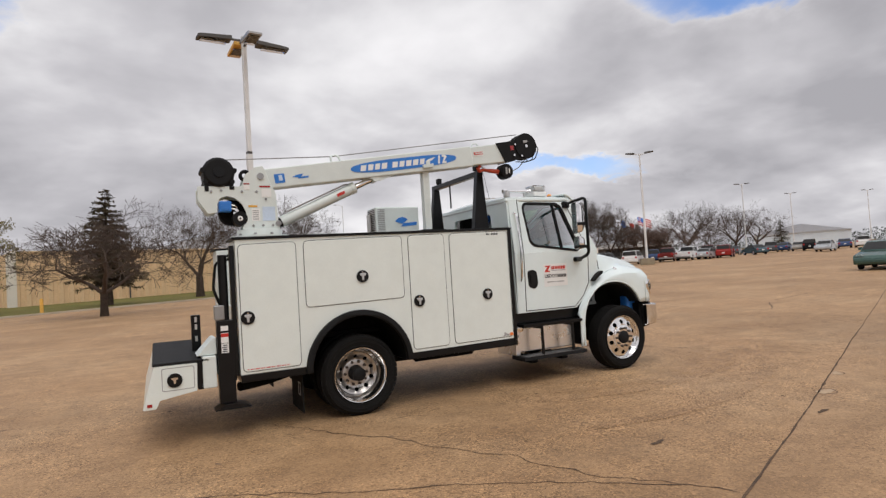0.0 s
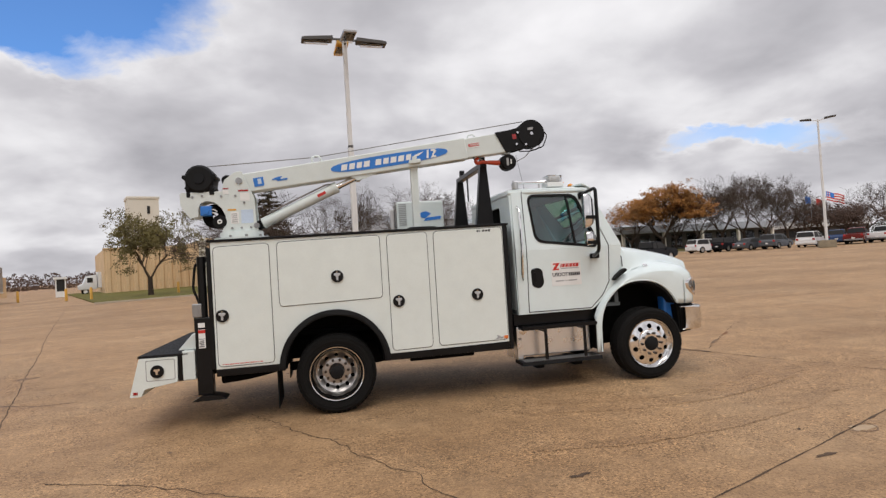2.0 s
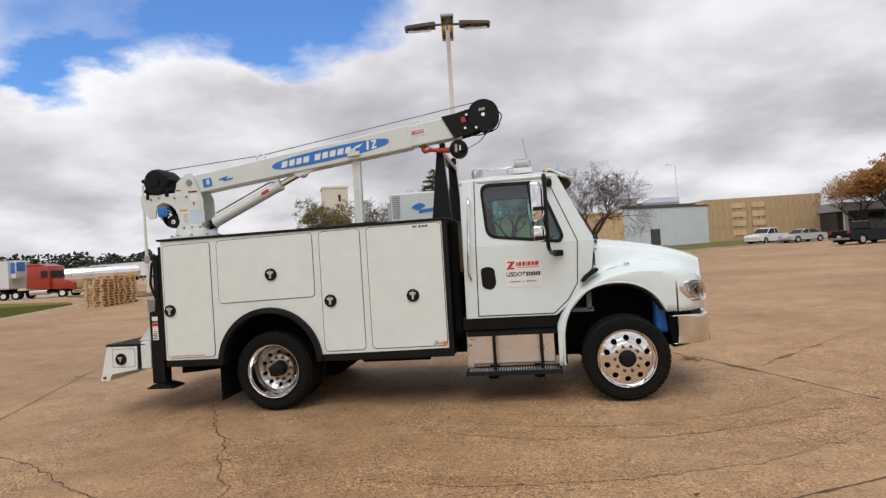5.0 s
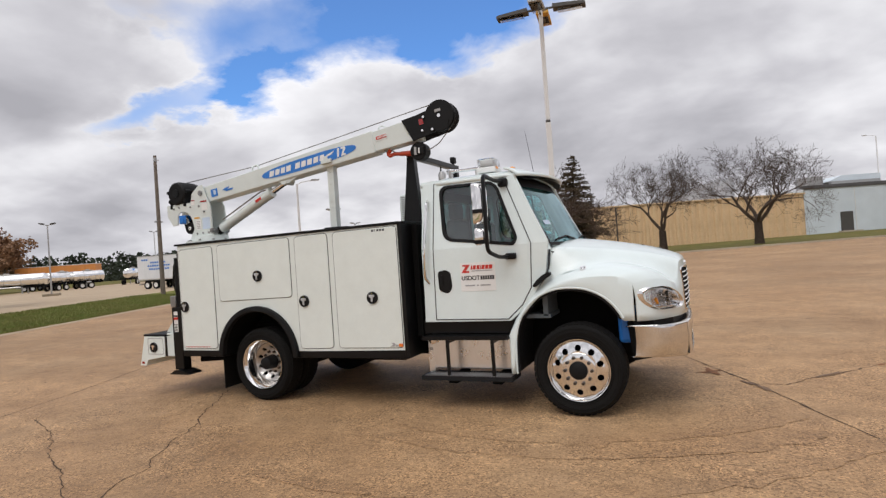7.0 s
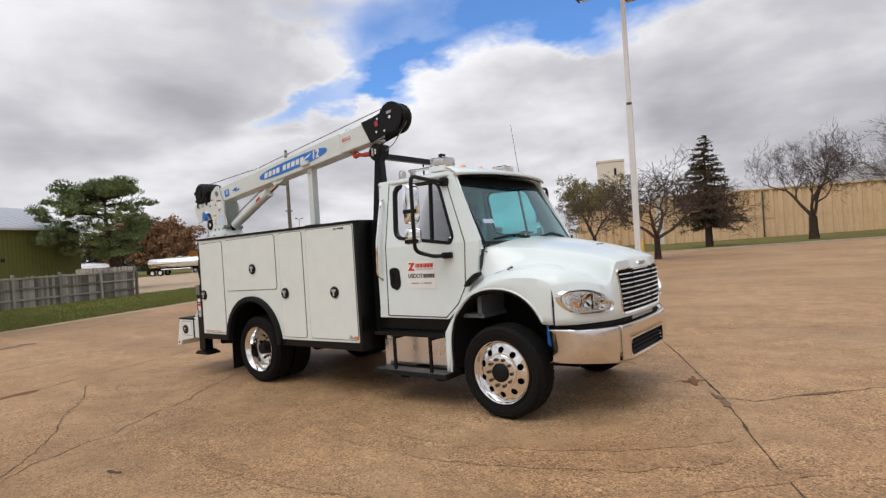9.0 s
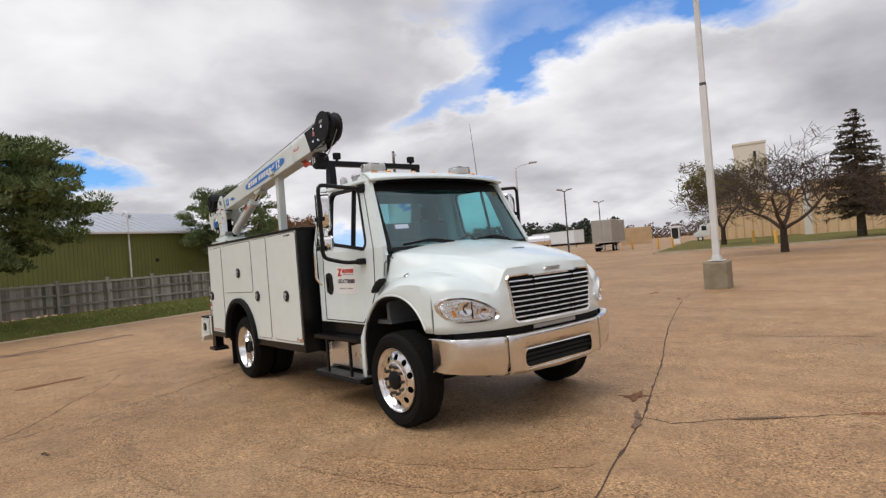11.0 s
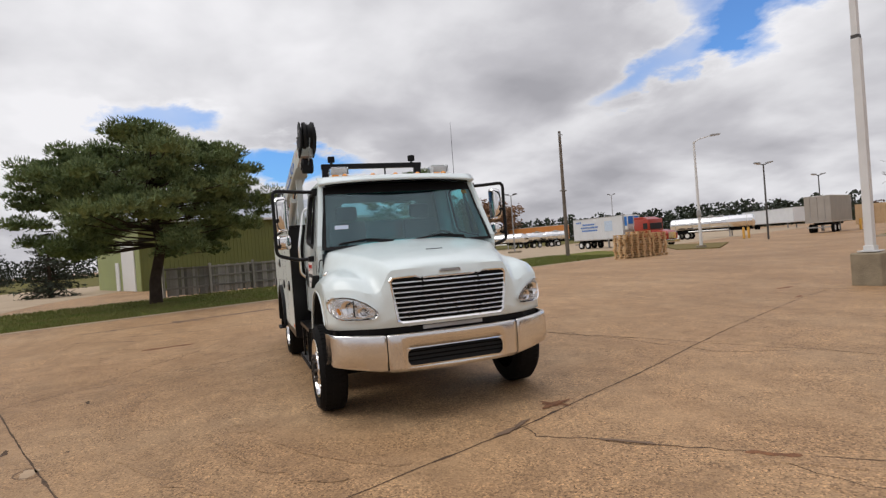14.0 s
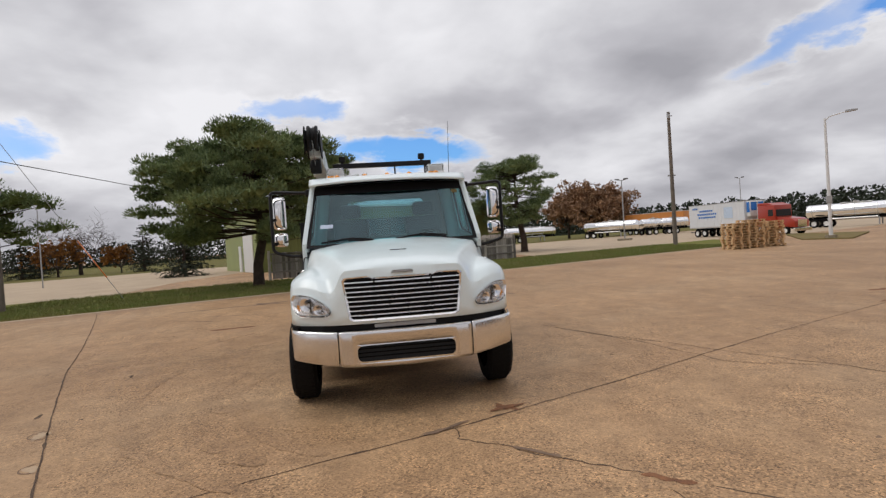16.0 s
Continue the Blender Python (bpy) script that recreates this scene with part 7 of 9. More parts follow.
def pine(x, y, height, rx, ry, low_z, seed, label, trunk_h, clumps, offset=(0, 0), per=95, lean_=(0, 0), scale=1.0, flat_top=0.5):
    """A spreading pine: thick trunk, bent limbs and clumps of needles in tiers."""
    r = random.Random(seed)
    tree = thing("pine_tree", label, "tree", "", Matrix.Translation((x, y, 0)))
    tv, tf = [], []
    top = Vector((offset[0] * 0.6, offset[1] * 0.6, height * 0.86))
    fork = Vector((lean_[0], lean_[1], trunk_h))
    tube_into(tv, tf, [Vector((0, 0, -0.1)), Vector((0.02, 0.02, trunk_h * 0.4)), fork, fork.lerp(top, 0.5) + Vector((0.1, -0.15, 0)), top], [height * 0.042, height * 0.034, height * 0.030, height * 0.02, 0.03], 10)
    raw("trunk", tv, tf, "bark", tree, smooth=True)
    bv, bf, lv, lf = [], [], [], []
    centres = []
    tries = 0
    while len(centres) < clumps and tries < clumps * 40:
        tries += 1
        a_, q = r.uniform(0, 6.28), r.random() ** 0.5
        h = r.random()
        # tiers: wider below the middle, rounded above, ragged rim
        prof = math.sin(math.pi * min(0.12 + 0.80 * h, 1.0)) ** flat_top * (1 + 0.16 * math.sin(3 * a_ + 1.3) + 0.12 * math.sin(5 * a_ + h * 9))
        p = Vector((offset[0] + rx * prof * q * math.cos(a_), offset[1] + ry * prof * q * math.sin(a_), low_z + (height - low_z) * h))
        if q < 0.45 and h < 0.6:
            continue
        if noise.noise(Vector((p.x * 0.42, p.y * 0.42, p.z * 0.85)) + Vector((seed, 0, 0))) < 0.0:
            continue
        centres.append((p, q))
    for p, q in centres:
        root = fork.lerp(top, min(max((p.z - trunk_h) / (top.z - trunk_h) - 0.12, 0), 0.95))
        if r.random() < 0.5:
            mid = root.lerp(p, 0.55) + Vector((r.uniform(-0.3, 0.3), r.uniform(-0.3, 0.3), r.uniform(-0.35, 0.1)))
            tube_into(bv, bf, [root, mid, p], [0.06 * scale, 0.035 * scale, 0.012], 4)
        cr = r.uniform(0.42, 0.80) * scale
        # a dense heart of short shoots, then a crust of needle tufts, thickest on top
        for _ in range(30):
            d = Vector((r.gauss(0, 1), r.gauss(0, 1), r.gauss(0, 0.6))).normalized()
            leaf_into(lv, lf, p + Vector((d.x, d.y, d.z * 0.45)) * cr * r.uniform(0.1, 0.62), cr * r.uniform(0.16, 0.30), r, 0.3)
        for _ in range(per):
            d = Vector((r.gauss(0, 1), r.gauss(0, 1), abs(r.gauss(0, 0.9)) - 0.25)).normalized()
            c = p + Vector((d.x * cr, d.y * cr, d.z * cr * 0.62)) * r.uniform(0.62, 1.0)
            o = (d + Vector((0, 0, 0.55)) + Vector((r.uniform(-0.5, 0.5), r.uniform(-0.5, 0.5), r.uniform(-0.3, 0.5)))).normalized()
            w = o.orthogonal().normalized()
            w.rotate(Matrix.Rotation(r.uniform(0, 3.14), 3, o))
            L, W = r.uniform(0.09, 0.17) * scale, r.uniform(0.020, 0.038) * scale
            k = len(lv)
            lv += [c - w * W, c + w * W, c + o * L]
            lf.append((k, k + 1, k + 2))
    raw("limbwork", bv, bf, "bark", tree)
    raw("needles", lv, lf, "needle", tree)
    return tree


# big pine on the verge, a second by the end of the fence
pine(-18.0, -5.4, 7.0, 5.2, 5.2, 2.2, 5, "large dark green spreading pine beside a weathered fence", 2.6, 360, offset=(0.5, 0.0), per=300, lean_=(-0.2, 0.35))
pine(-41.0, 14.4, 8.5, 4.1, 4.1, 2.6, 9, "dark green pine behind the fence end", 2.6, 150, offset=(-0.3, -0.8), per=230, lean_=(0.2, -0.3), scale=1.15)
pine(-14.6, -16.8, 5.4, 2.8, 2.8, 2.2, 12, "green pine with hanging boughs beside the verge", 2.0, 80, offset=(0.2, 0.6), per=170)
spruce(-5.5, 50.0, 10.1, 6.2, 3, "dark spruce tree with brownish needles on the verge", z=0.1, bare=0.20, sprays=80)
spruce(-39.0, -14.9, 5.2, 4.6, 4, "dark spreading spruce at the edge of the dirt yard", "farfir", bare=0.06, sprays=26)

NT = "bare trees on the north verge"
bare_tree("bare_tree", 10.8, 57.2, 11.0, 121, "bare spreading crab apple tree on the grass verge", forks=4, spread=0.60, group=NT, levels=5, kids=4, z=0.1, thickness=1.25, wide=1.02)
bare_tree("bare_tree", 2.1, 54.9, 10.2, 22, "bare twin-stemmed tree on the grass verge", forks=3, spread=0.55, group=NT, z=0.1, thickness=1.25, wide=0.8)
bare_tree("bare_tree", -4.65, 32.0, 7.2, 23, "bare wide-forked tree at the edge of the grass verge", forks=4, spread=0.62, group=NT, thickness=1.0, wide=1.3, levels=4, kids=5)
bare_tree("thin_leafed_tree", -16.9, 51.4, 8.2, 24, "leaning tree with sparse olive leaves", forks=3, spread=0.55, levels=4, kids=4, leaf="oliveleaf", leaves=15000, size=0.09, group=NT, z=0.1, wide=0.78)

# east side trees beyond the parked cars
ET = "trees beyond the car park"
bare_tree("orange_tree", *polar(E3, 58.5, 104), 11.3, 31, "broad tree with rust-orange autumn leaves", forks=4, spread=0.58, levels=4, kids=4, leaf="oakleaf", leaves=26000, size=0.17, group=ET, crown_only=0.35)
bare_tree("orange_tree", *polar(E3, 61.3, 108), 9.6, 32, "tree with thin olive-orange leaves", forks=3, spread=0.58, levels=4, kids=4, leaf="oakleaf", leaves=5200, size=0.14, group=ET, crown_only=0.3)
for i, (az, d, h) in enumerate(((54.6, 112, 11.3), (52.6, 108, 12.4), (50.9, 112, 12.6), (49.2, 108, 12.2), (47.6, 113, 11), (56.5, 118, 10.8))):
    bare_tree("bare_tree", *polar(E1, az, d), h, 40 + i, "tall bare tree beyond the parked cars", forks=4, spread=0.5, levels=5, kids=4, group=ET, thickness=0.7, wide=1.0)
for i, (az, d, h) in enumerate(((46.4, 118, 7.5), (44.9, 116, 7), (43.5, 120, 7.2), (42.2, 122, 7))):
    bare_tree("bare_tree", *polar(E1, az, d), h, 50 + i, "low reddish bare tree beyond the parked cars", forks=5, spread=0.62, levels=4, kids=4, group=ET, leaf="brush", leaves=5000, size=0.12)
for i, (az, d, h) in enumerate(((40.6, 128, 11.5), (36.6, 140, 11), (34.9, 150, 10), (38.6, 170, 9))):
    bare_tree("bare_tree", *polar(E1, az, d), h, 55 + i, "round-headed bare tree across the car park", forks=5, spread=0.62, levels=4, kids=4, group=ET)
spruce(*polar(E0, 32.6, 190), 8, 6, 61, "dark conifer across the car park", "farfir", sprays=16)

# west and south-west trees
for az, d, h, sd in ((159.6, 126, 9.8, 71), (157.6, 124, 12.2, 72), (156.0, 125, 11.2, 73)):
    bare_tree("brown_tree", *polar(E16, az, d), h, sd, "broad brown thicket tree with dry leaves", forks=6, spread=0.58, levels=4, kids=4, leaf="brownleaf", leaves=11000, size=0.27, group="brown thicket", wide=0.9)
bare_tree("bare_tree", *polar(E16, -155.6, 95), 9.6, 74, "spreading bare tree beyond the dirt yard", forks=4, spread=0.6, levels=4, kids=4)
bare_tree("orange_bush", *polar(E16, -154.0, 92), 5.2, 75, "small tree with orange leaves beyond the dirt yard", forks=5, spread=0.6, levels=3, kids=4, leaf="oakleaf", leaves=2600, size=0.2)
bare_tree("orange_bush", *polar(E16, -158.6, 90), 3.8, 76, "low bush with orange leaves beyond the dirt yard", forks=5, spread=0.6, levels=3, kids=4, leaf="oakleaf", leaves=1800, size=0.2)
for i, (az, d, h, w) in enumerate(((-149.4, 88, 6.0, 6.5), (-151.6, 92, 5.6, 6.0), (-152.8, 96, 4.6, 5), (-160.4, 86, 6.4, 6.2), (-147.2, 90, 5.6, 6))):
    spruce(*polar(E16, az, d), h, w, 80 + i, "dark bushy evergreen beyond the dirt yard", "farfir", bare=0.02, sprays=20)


def woods(name, spots, seed, label, mat):
    """A far belt of trees, one object of many small clumps."""
    r = random.Random(seed)
    verts, faces = [], []
    for (x, y, h, w) in spots:
        for _ in range(130):
            t = r.random()
            c = Vector((x + r.gauss(0, w * 0.42) * (1.2 - t), y + r.gauss(0, w * 0.42) * (1.2 - t), rise(x, y) + h * (0.02 + 0.95 * t ** 1.3)))
            leaf_into(verts, faces, c, r.uniform(0.3, 0.75) * h / 8, r)
    return tagged(raw(name, verts, faces, mat), label, "trees", kind="stuff")


belt = []
for az in np.arange(124, 168, 0.2):
    d = 235 + R.uniform(-12, 25)
    belt.append((*polar(E14, az, d), R.uniform(6.0, 10.5), R.uniform(5, 8)))
woods("far_woods", belt, 5, "belt of dark evergreens on the western horizon", "farfir")
belt = [(*polar(E14, az, 250 + R.uniform(-10, 30)), R.uniform(4, 6.8), 6) for az in np.arange(96, 125, 0.3)]
woods("far_woods", belt, 6, "belt of bare brown trees on the horizon", "brush")
belt = [(*polar(E0, az, 480 + R.uniform(-20, 40)), R.uniform(6, 10), 14) for az in np.arange(18, 62, 0.35)]
woods("far_woods", belt, 7, "low wooded ridge across the car park", "farfir")
belt = [(*polar(E16, az, 200 + R.uniform(-10, 30)), R.uniform(5, 8), 7) for az in np.arange(-168, -140, 0.3)]
woods("far_woods", belt, 8, "belt of mixed trees beyond the dirt yard", "farfir")

# ---------------------------------------------------------------- buildings
def yard_matrix(x, y, turn=22.8):
    return Matrix.Translation((x, y, rise(x, y))) @ Matrix.Rotation(radians(turn), 4, "Z")


# tan warehouse: its long ribbed wall faces the yard, local x runs along that wall
WH = thing("warehouse", "long tan ribbed concrete warehouse", "building", at=yard_matrix(-16.3, 71.5) @ Matrix.Translation((0, 0, -0.1)))
part("wall", box(0, 38.5, 0, 32, -0.6, 6.3), "tan", WH, "tan concrete wall")
rib_ob = part("rib", prism([(-0.34, 0), (-0.20, -0.20), (0.20, -0.20), (0.34, 0)], -0.4, 6.2, "z"), "tan", WH)
rib_ob.location = (0.6, 0, 0.05)
for i in range(1, 36):
    o = rib_ob.copy()
    scene.collection.objects.link(o)
    o.location = (0.6 + i * 1.07, 0, 0.05)
part("parapet", box(-0.12, 38.6, -0.28, 0.3, 6.3, 6.5, 0.02), "tan", WH)
part("downpipe", rod((12.4, -0.32, 0), (12.4, -0.32, 6.2), 0.09, n=10), "darkpole", WH)
part("corner_panel", box(-0.25, 0.55, -0.3, 0.5, -0.3, 6.45, 0.02), "paleconc", WH, "pale corner panel")
# its end wall and the lower wing beside it
r2 = part("rib", prism([(0, -0.34), (-0.16, -0.20), (-0.16, 0.20), (0, 0.34)], 0, 6.1, "z"), "tan", WH)
r2.location = (-0.01, 1.6, 0.05)
for i in range(1, 5):
    o = r2.copy()
    scene.collection.objects.link(o)
    o.location = (-0.01, 1.6 + i * 1.6, 0.05)
part("west_wing", box(-10.5, -0.3, 9.0, 30, -0.5, 5.9), "tan", WH, "tan ribbed wing")
r3 = part("rib", prism([(-0.34, 0), (-0.20, -0.18), (0.20, -0.18), (0.34, 0)], 0, 5.8, "z"), "tan", WH)
r3.location = (-10.0, 9.0, 0.05)
for i in range(1, 10):
    o = r3.copy()
    scene.collection.objects.link(o)
    o.location = (-10.0 + i * 1.07, 9.0, 0.05)
part("wing_parapet", box(-10.6, -0.3, 8.75, 9.2, 5.9, 6.1, 0.02), "tan", WH)
part("roof_house", prism([(21.5, 6.4), (36, 6.4), (36, 10.4), (34, 10.6), (21.5, 7.6)], 14, 24), "roof", WH, "grey rooftop housing")
# white metal-clad bay to the right of it
WB = thing("white_annex", "white metal-clad bay with a dark door", "building", at=yard_matrix(19.2, 86.6))
part("wall", box(0.05, 16, 0, 24, -0.5, 6.4), "whitewall", WB, "white metal wall")
part("parapet", box(0, 16.1, -0.15, 0.2, 6.4, 6.6, 0.02), "darkpole", WB)
part("panel_seam", box(7.0, 7.08, -0.06, 0.0, 0, 6.4), "post", WB)
part("door", box(4.9, 6.6, -0.12, 0.05, 0.1, 3.0, 0.02), "darkpole", WB, "dark service door")
part("step", box(4.4, 7.1, -1.2, -0.1, 0, 0.35, 0.03), "kerb", WB)
part("roof_pipe", box(0.5, 14.5, 1.0, 1.6, 6.6, 7.0, 0.05), "darkpole", WB)
part("roof_unit", box(2.0, 4.2, 2, 5, 6.5, 8.3, 0.08), "galv", WB, "grey rooftop unit")
part("roof_unit", box(6.5, 13.8, 4, 9, 6.5, 7.6, 0.08), "galv", WB, "grey rooftop unit")
part("roof_duct", prism([(6.2, 7.6), (13.8, 7.6), (13.8, 8.4), (8.2, 8.4)], 4, 8), "whitewall", WB)
part("roof_unit", box(4.5, 5.6, 3, 5, 6.5, 7.4, 0.05), "darkpole", WB)
# brown hall further along, and the dark office with its canopy
BH = thing("brown_hall", "tall brown ribbed hall", "building", at=yard_matrix(33.5, 93.0, 8))
part("wall", box(0, 19.5, 0, 26, -0.8, 7.2), "brownwall", BH, "brown ribbed wall")
rb = part("rib", prism([(-0.3, 0), (-0.2, -0.14), (0.2, -0.14), (0.3, 0)], 0, 7.1, "z"), "brownwall", BH)
rb.location = (0.5, 0, 0)
for i in range(1, 20):
    o = rb.copy()
    scene.collection.objects.link(o)
    o.location = (0.5 + i * 0.98, 0, 0)
for k, x in enumerate((4.5, 7.8)):
    for j in range(4):
        part("vent_panel", box(x, x + 2.2, -0.22, -0.1, 1.0 + j * 1.5, 1.9 + j * 1.5, 0.02), "tan", BH)
OF = thing("office_building", "low dark office with a pale fascia", "building", at=yard_matrix(*polar(E3, 62.6, 112), 10))
part("wall", box(0, 40, 0, 14, 0, 3.6), "darkpole", OF)
part("fascia", box(-0.4, 40.4, -1.6, 14.4, 3.6, 5.0, 0.05), "roof", OF, "pale grey fascia")
for i in range(10):
    w_ = part("window", box(1.2 + i * 3.9, 3.9 + i * 3.9, -0.08, 0.05, 0.6, 3.2, 0.02), "dark", OF)
    part("pane", box(1.35 + i * 3.9, 3.75 + i * 3.9, -0.10, -0.085, 0.75, 3.05), "glass", w_)
for i in range(5):
    part("pillar", box(0.2 + i * 9.6, 0.7 + i * 9.6, -1.5, -1.0, 0, 3.6, 0.03), "paleconc", OF)
LO = thing("low_office", "low pale office across the car park", "building", at=yard_matrix(*polar(E1, 51, 150), -35))
part("wall", box(-24, 24, 0, 12, 0, 2.8), "darkpole", LO)
part("fascia", box(-24.5, 24.5, -1, 12.5, 2.8, 4.1, 0.05), "post", LO, "white fascia")
for i in range(9):
    part("window", box(-23 + i * 5.2, -19.5 + i * 5.2, -0.08, 0.05, 0.7, 2.5, 0.02), "dark", LO)
HA = thing("far_hall", "low blue-grey hall on the horizon", "building", at=yard_matrix(*polar(E0, 31.2, 260), -60))
part("wall", box(-16, 16, 0, 20, 0, 5), "whitewall", HA)
part("roof", prism([(-16.5, 5), (16.5, 5), (0, 8.4)], -0.5, 20.5), "roof", HA)
# concrete tower behind the warehouse
TW = thing("concrete_tower", "tall pale concrete plant tower", "building", at=yard_matrix(-26.3, 82.0))
part("wall", box(-2.0, 2.0, -1.9, 1.9, 0, 13.0, 0.05), "paleconc", TW, "pale concrete wall")
part("parapet", box(-2.1, 2.1, -2.0, 2.0, 13.0, 13.35, 0.05), "paleconc", TW)
part("opening", box(0.45, 0.80, -2.0, -1.85, 10.9, 12.0), "dark", TW)
# tan store and guard hut by the exit
SH = thing("tan_store", "low tan ribbed store beyond the exit", "building", at=yard_matrix(*polar(E11, 121.9, 122), 31))
part("wall", box(-3.0, 3.0, 0, 6, 0, 3.4, 0.03), "brownwall", SH)
for i in range(8):
    part("rib", box(-2.9 + i * 0.75, -2.6 + i * 0.75, -0.1, 0.0, 0.05, 3.3), "brownwall", SH)
GH = thing("guard_hut", "small white guard hut with dark windows", "hut", at=yard_matrix(-34.4, 74.8, 24) @ Matrix.Diagonal((0.44, 0.44, 0.86, 1)))
part("wall", box(-1.3, 1.3, -1.3, 1.3, 0, 0.9, 0.02), "label", GH)
part("roof", box(-1.7, 1.7, -1.7, 1.7, 2.7, 3.05, 0.03), "label", GH, "white roof slab")
for sx in (-1, 1):
    for sy in (-1, 1):
        part("corner_post", box(sx * 1.15 - 0.15, sx * 1.15 + 0.15, sy * 1.15 - 0.15, sy * 1.15 + 0.15, 0.9, 2.7), "label", GH)
part("glazing", box(-1.2, 1.2, -1.2, 1.2, 0.9, 2.7), "dark", GH)
# green hall behind the fence; local x runs along its long wall
GR = thing("green_hall", "olive green metal hall with a grey roof", "building", at=Matrix.Translation((-35.4, -8.4, 0)) @ Matrix.Rotation(radians(112.8), 4, "Z"))
part("wall", box(0, 23.5, 0, 13, 0, 4.95), "green", GR, "olive green ribbed wall")
for i in range(78):
    part("wall_rib", box(0.15 + i * 0.3, 0.19 + i * 0.3, -0.025, 0.0, 0.05, 4.9), "green", GR)
part("end_wall", box(-0.05, 0.0, 0.05, 12.9, 0.0, 4.9), "greenlight", GR, "light green end wall")
part("end_door", box(-0.14, -0.05, 1.2, 4.6, 0, 3.7, 0.02), "label", GR, "white roller door")
part("end_door", box(-0.14, -0.05, 5.6, 6.6, 0, 2.2, 0.02), "label", GR, "white side door")
part("roof", prism([(-0.35, 4.95), (13.4, 4.95), (8.2, 7.2), (6.2, 7.2)], -0.4, 23.9, "x"), "roof", GR, "grey metal roof")
part("gutter", box(-0.4, 23.9, -0.48, -0.3, 4.85, 5.02, 0.02), "post", GR)
for i in range(33):
    part("roof_seam", prism([(-0.34, 4.975), (6.2, 7.205), (6.2, 7.225), (-0.34, 4.995)], 0.2 + i * 0.7, 0.24 + i * 0.7, "x"), "roof", GR)
part("service_pipe", pipe([(14.7, -0.25, 0), (14.7, -0.25, 6.4), (14.7, 0.1, 6.6), (14.7, 0.4, 6.3)], 0.06), "post", GR)
part("roof_vent", lathe([(0, 0.10), (0.5, 0.10), (0.5, 0.2), (0.62, 0.2), (0.7, 0.02)], 14, "z", (18.0, 4.5, 6.2)), "galv", GR)
part("wall_vent", box(17.0, 17.25, -0.1, 0, 2.6, 2.85, 0.02), "dark", GR)

# ---------------------------------------------------------------- the board fence
FA, FB = Vector((-22.6, -5.6, 0)), Vector((-27.9, 9.9, 0))
FD = (FB - FA)
flen = FD.length
fm = Matrix.Translation(FA) @ Matrix.Rotation(math.atan2(FD.y, FD.x), 4, "Z")
fence = thing("board_fence", "weathered grey board fence along the grass verge", "fence", at=fm)
board = prism([(-0.068, 0.06), (0.068, 0.06), (0.068, 1.50), (0.055, 1.52), (-0.055, 1.52), (-0.068, 1.50)], 0.0, 0.02)
b0 = part("board", board, "fence", fence)
nb = int(flen / 0.145)
for i in range(1, nb):
    o = b0.copy()
    scene.collection.objects.link(o)
    o.location = (0.08 + i * 0.145, R.uniform(-0.008, 0.008), R.uniform(-0.06, 0.04))
    o.rotation_euler = (0, R.uniform(-0.012, 0.012), 0)
for i in range(8):
    p0 = flen * i / 7
    part("fence_post", box(p0 - 0.06, p0 + 0.06, -0.14, -0.02, 0, 1.66, 0.008), "fence", fence)
    if i < 7:
        for z in (0.40, 0.92, 1.42):
            part("fence_rail", box(p0 + 0.02, p0 + flen / 7 - 0.02, -0.075, -0.024, z, z + 0.09, 0.006), "fence", fence)
f2 = thing("board_fence", "weathered grey board fence behind the pine", "fence", at=Matrix.Translation(FB) @ Matrix.Rotation(radians(190), 4, "Z"))
o0 = part("board", prism([(-0.068, 0.06), (0.068, 0.06), (0.068, 1.76), (-0.068, 1.76)], 0.0, 0.02), "fence", f2)
for i in range(1, 40):
    o = o0.copy()
    scene.collection.objects.link(o)
    o.location = (0.08 + i * 0.145, R.uniform(-0.006, 0.006), R.uniform(-0.05, 0.04))

# ---------------------------------------------------------------- lamp posts and poles
MX, MY = 0.93, 11.7
base = thing("lamp_post", "tall white square lamp post on a concrete block", "lamp post", at=Matrix.Translation((MX, MY, 0)) @ Matrix.Rotation(radians(12), 4, "Z"))
part("footing", box(-0.31, 0.31, -0.31, 0.31, -0.02, 0.74, 0.03), "concrete", base, "chipped concrete footing")
part("base_plate", box(-0.2, 0.2, -0.2, 0.2, 0.76, 0.785, 0.004), "post", base)
part("shaft", prism([(-0.085, -0.085), (0.085, -0.085), (0.085, 0.085), (-0.085, 0.085)], 0.78, 5.62, "z", 0.01), "post", base, "white lower shaft")
part("collar", box(-0.075, 0.075, -0.075, 0.075, 5.62, 5.70), "darkpole", base, "dark joint collar")
part("shaft", prism([(-0.066, -0.066), (0.066, -0.066), (0.066, 0.066), (-0.066, 0.066)], 5.70, 9.45, "z", 0.008), "post", base, "white upper shaft")
part("cover", box(-0.11, 0.11, -0.11, 0.11, 0.785, 0.90, 0.01), "post", base)
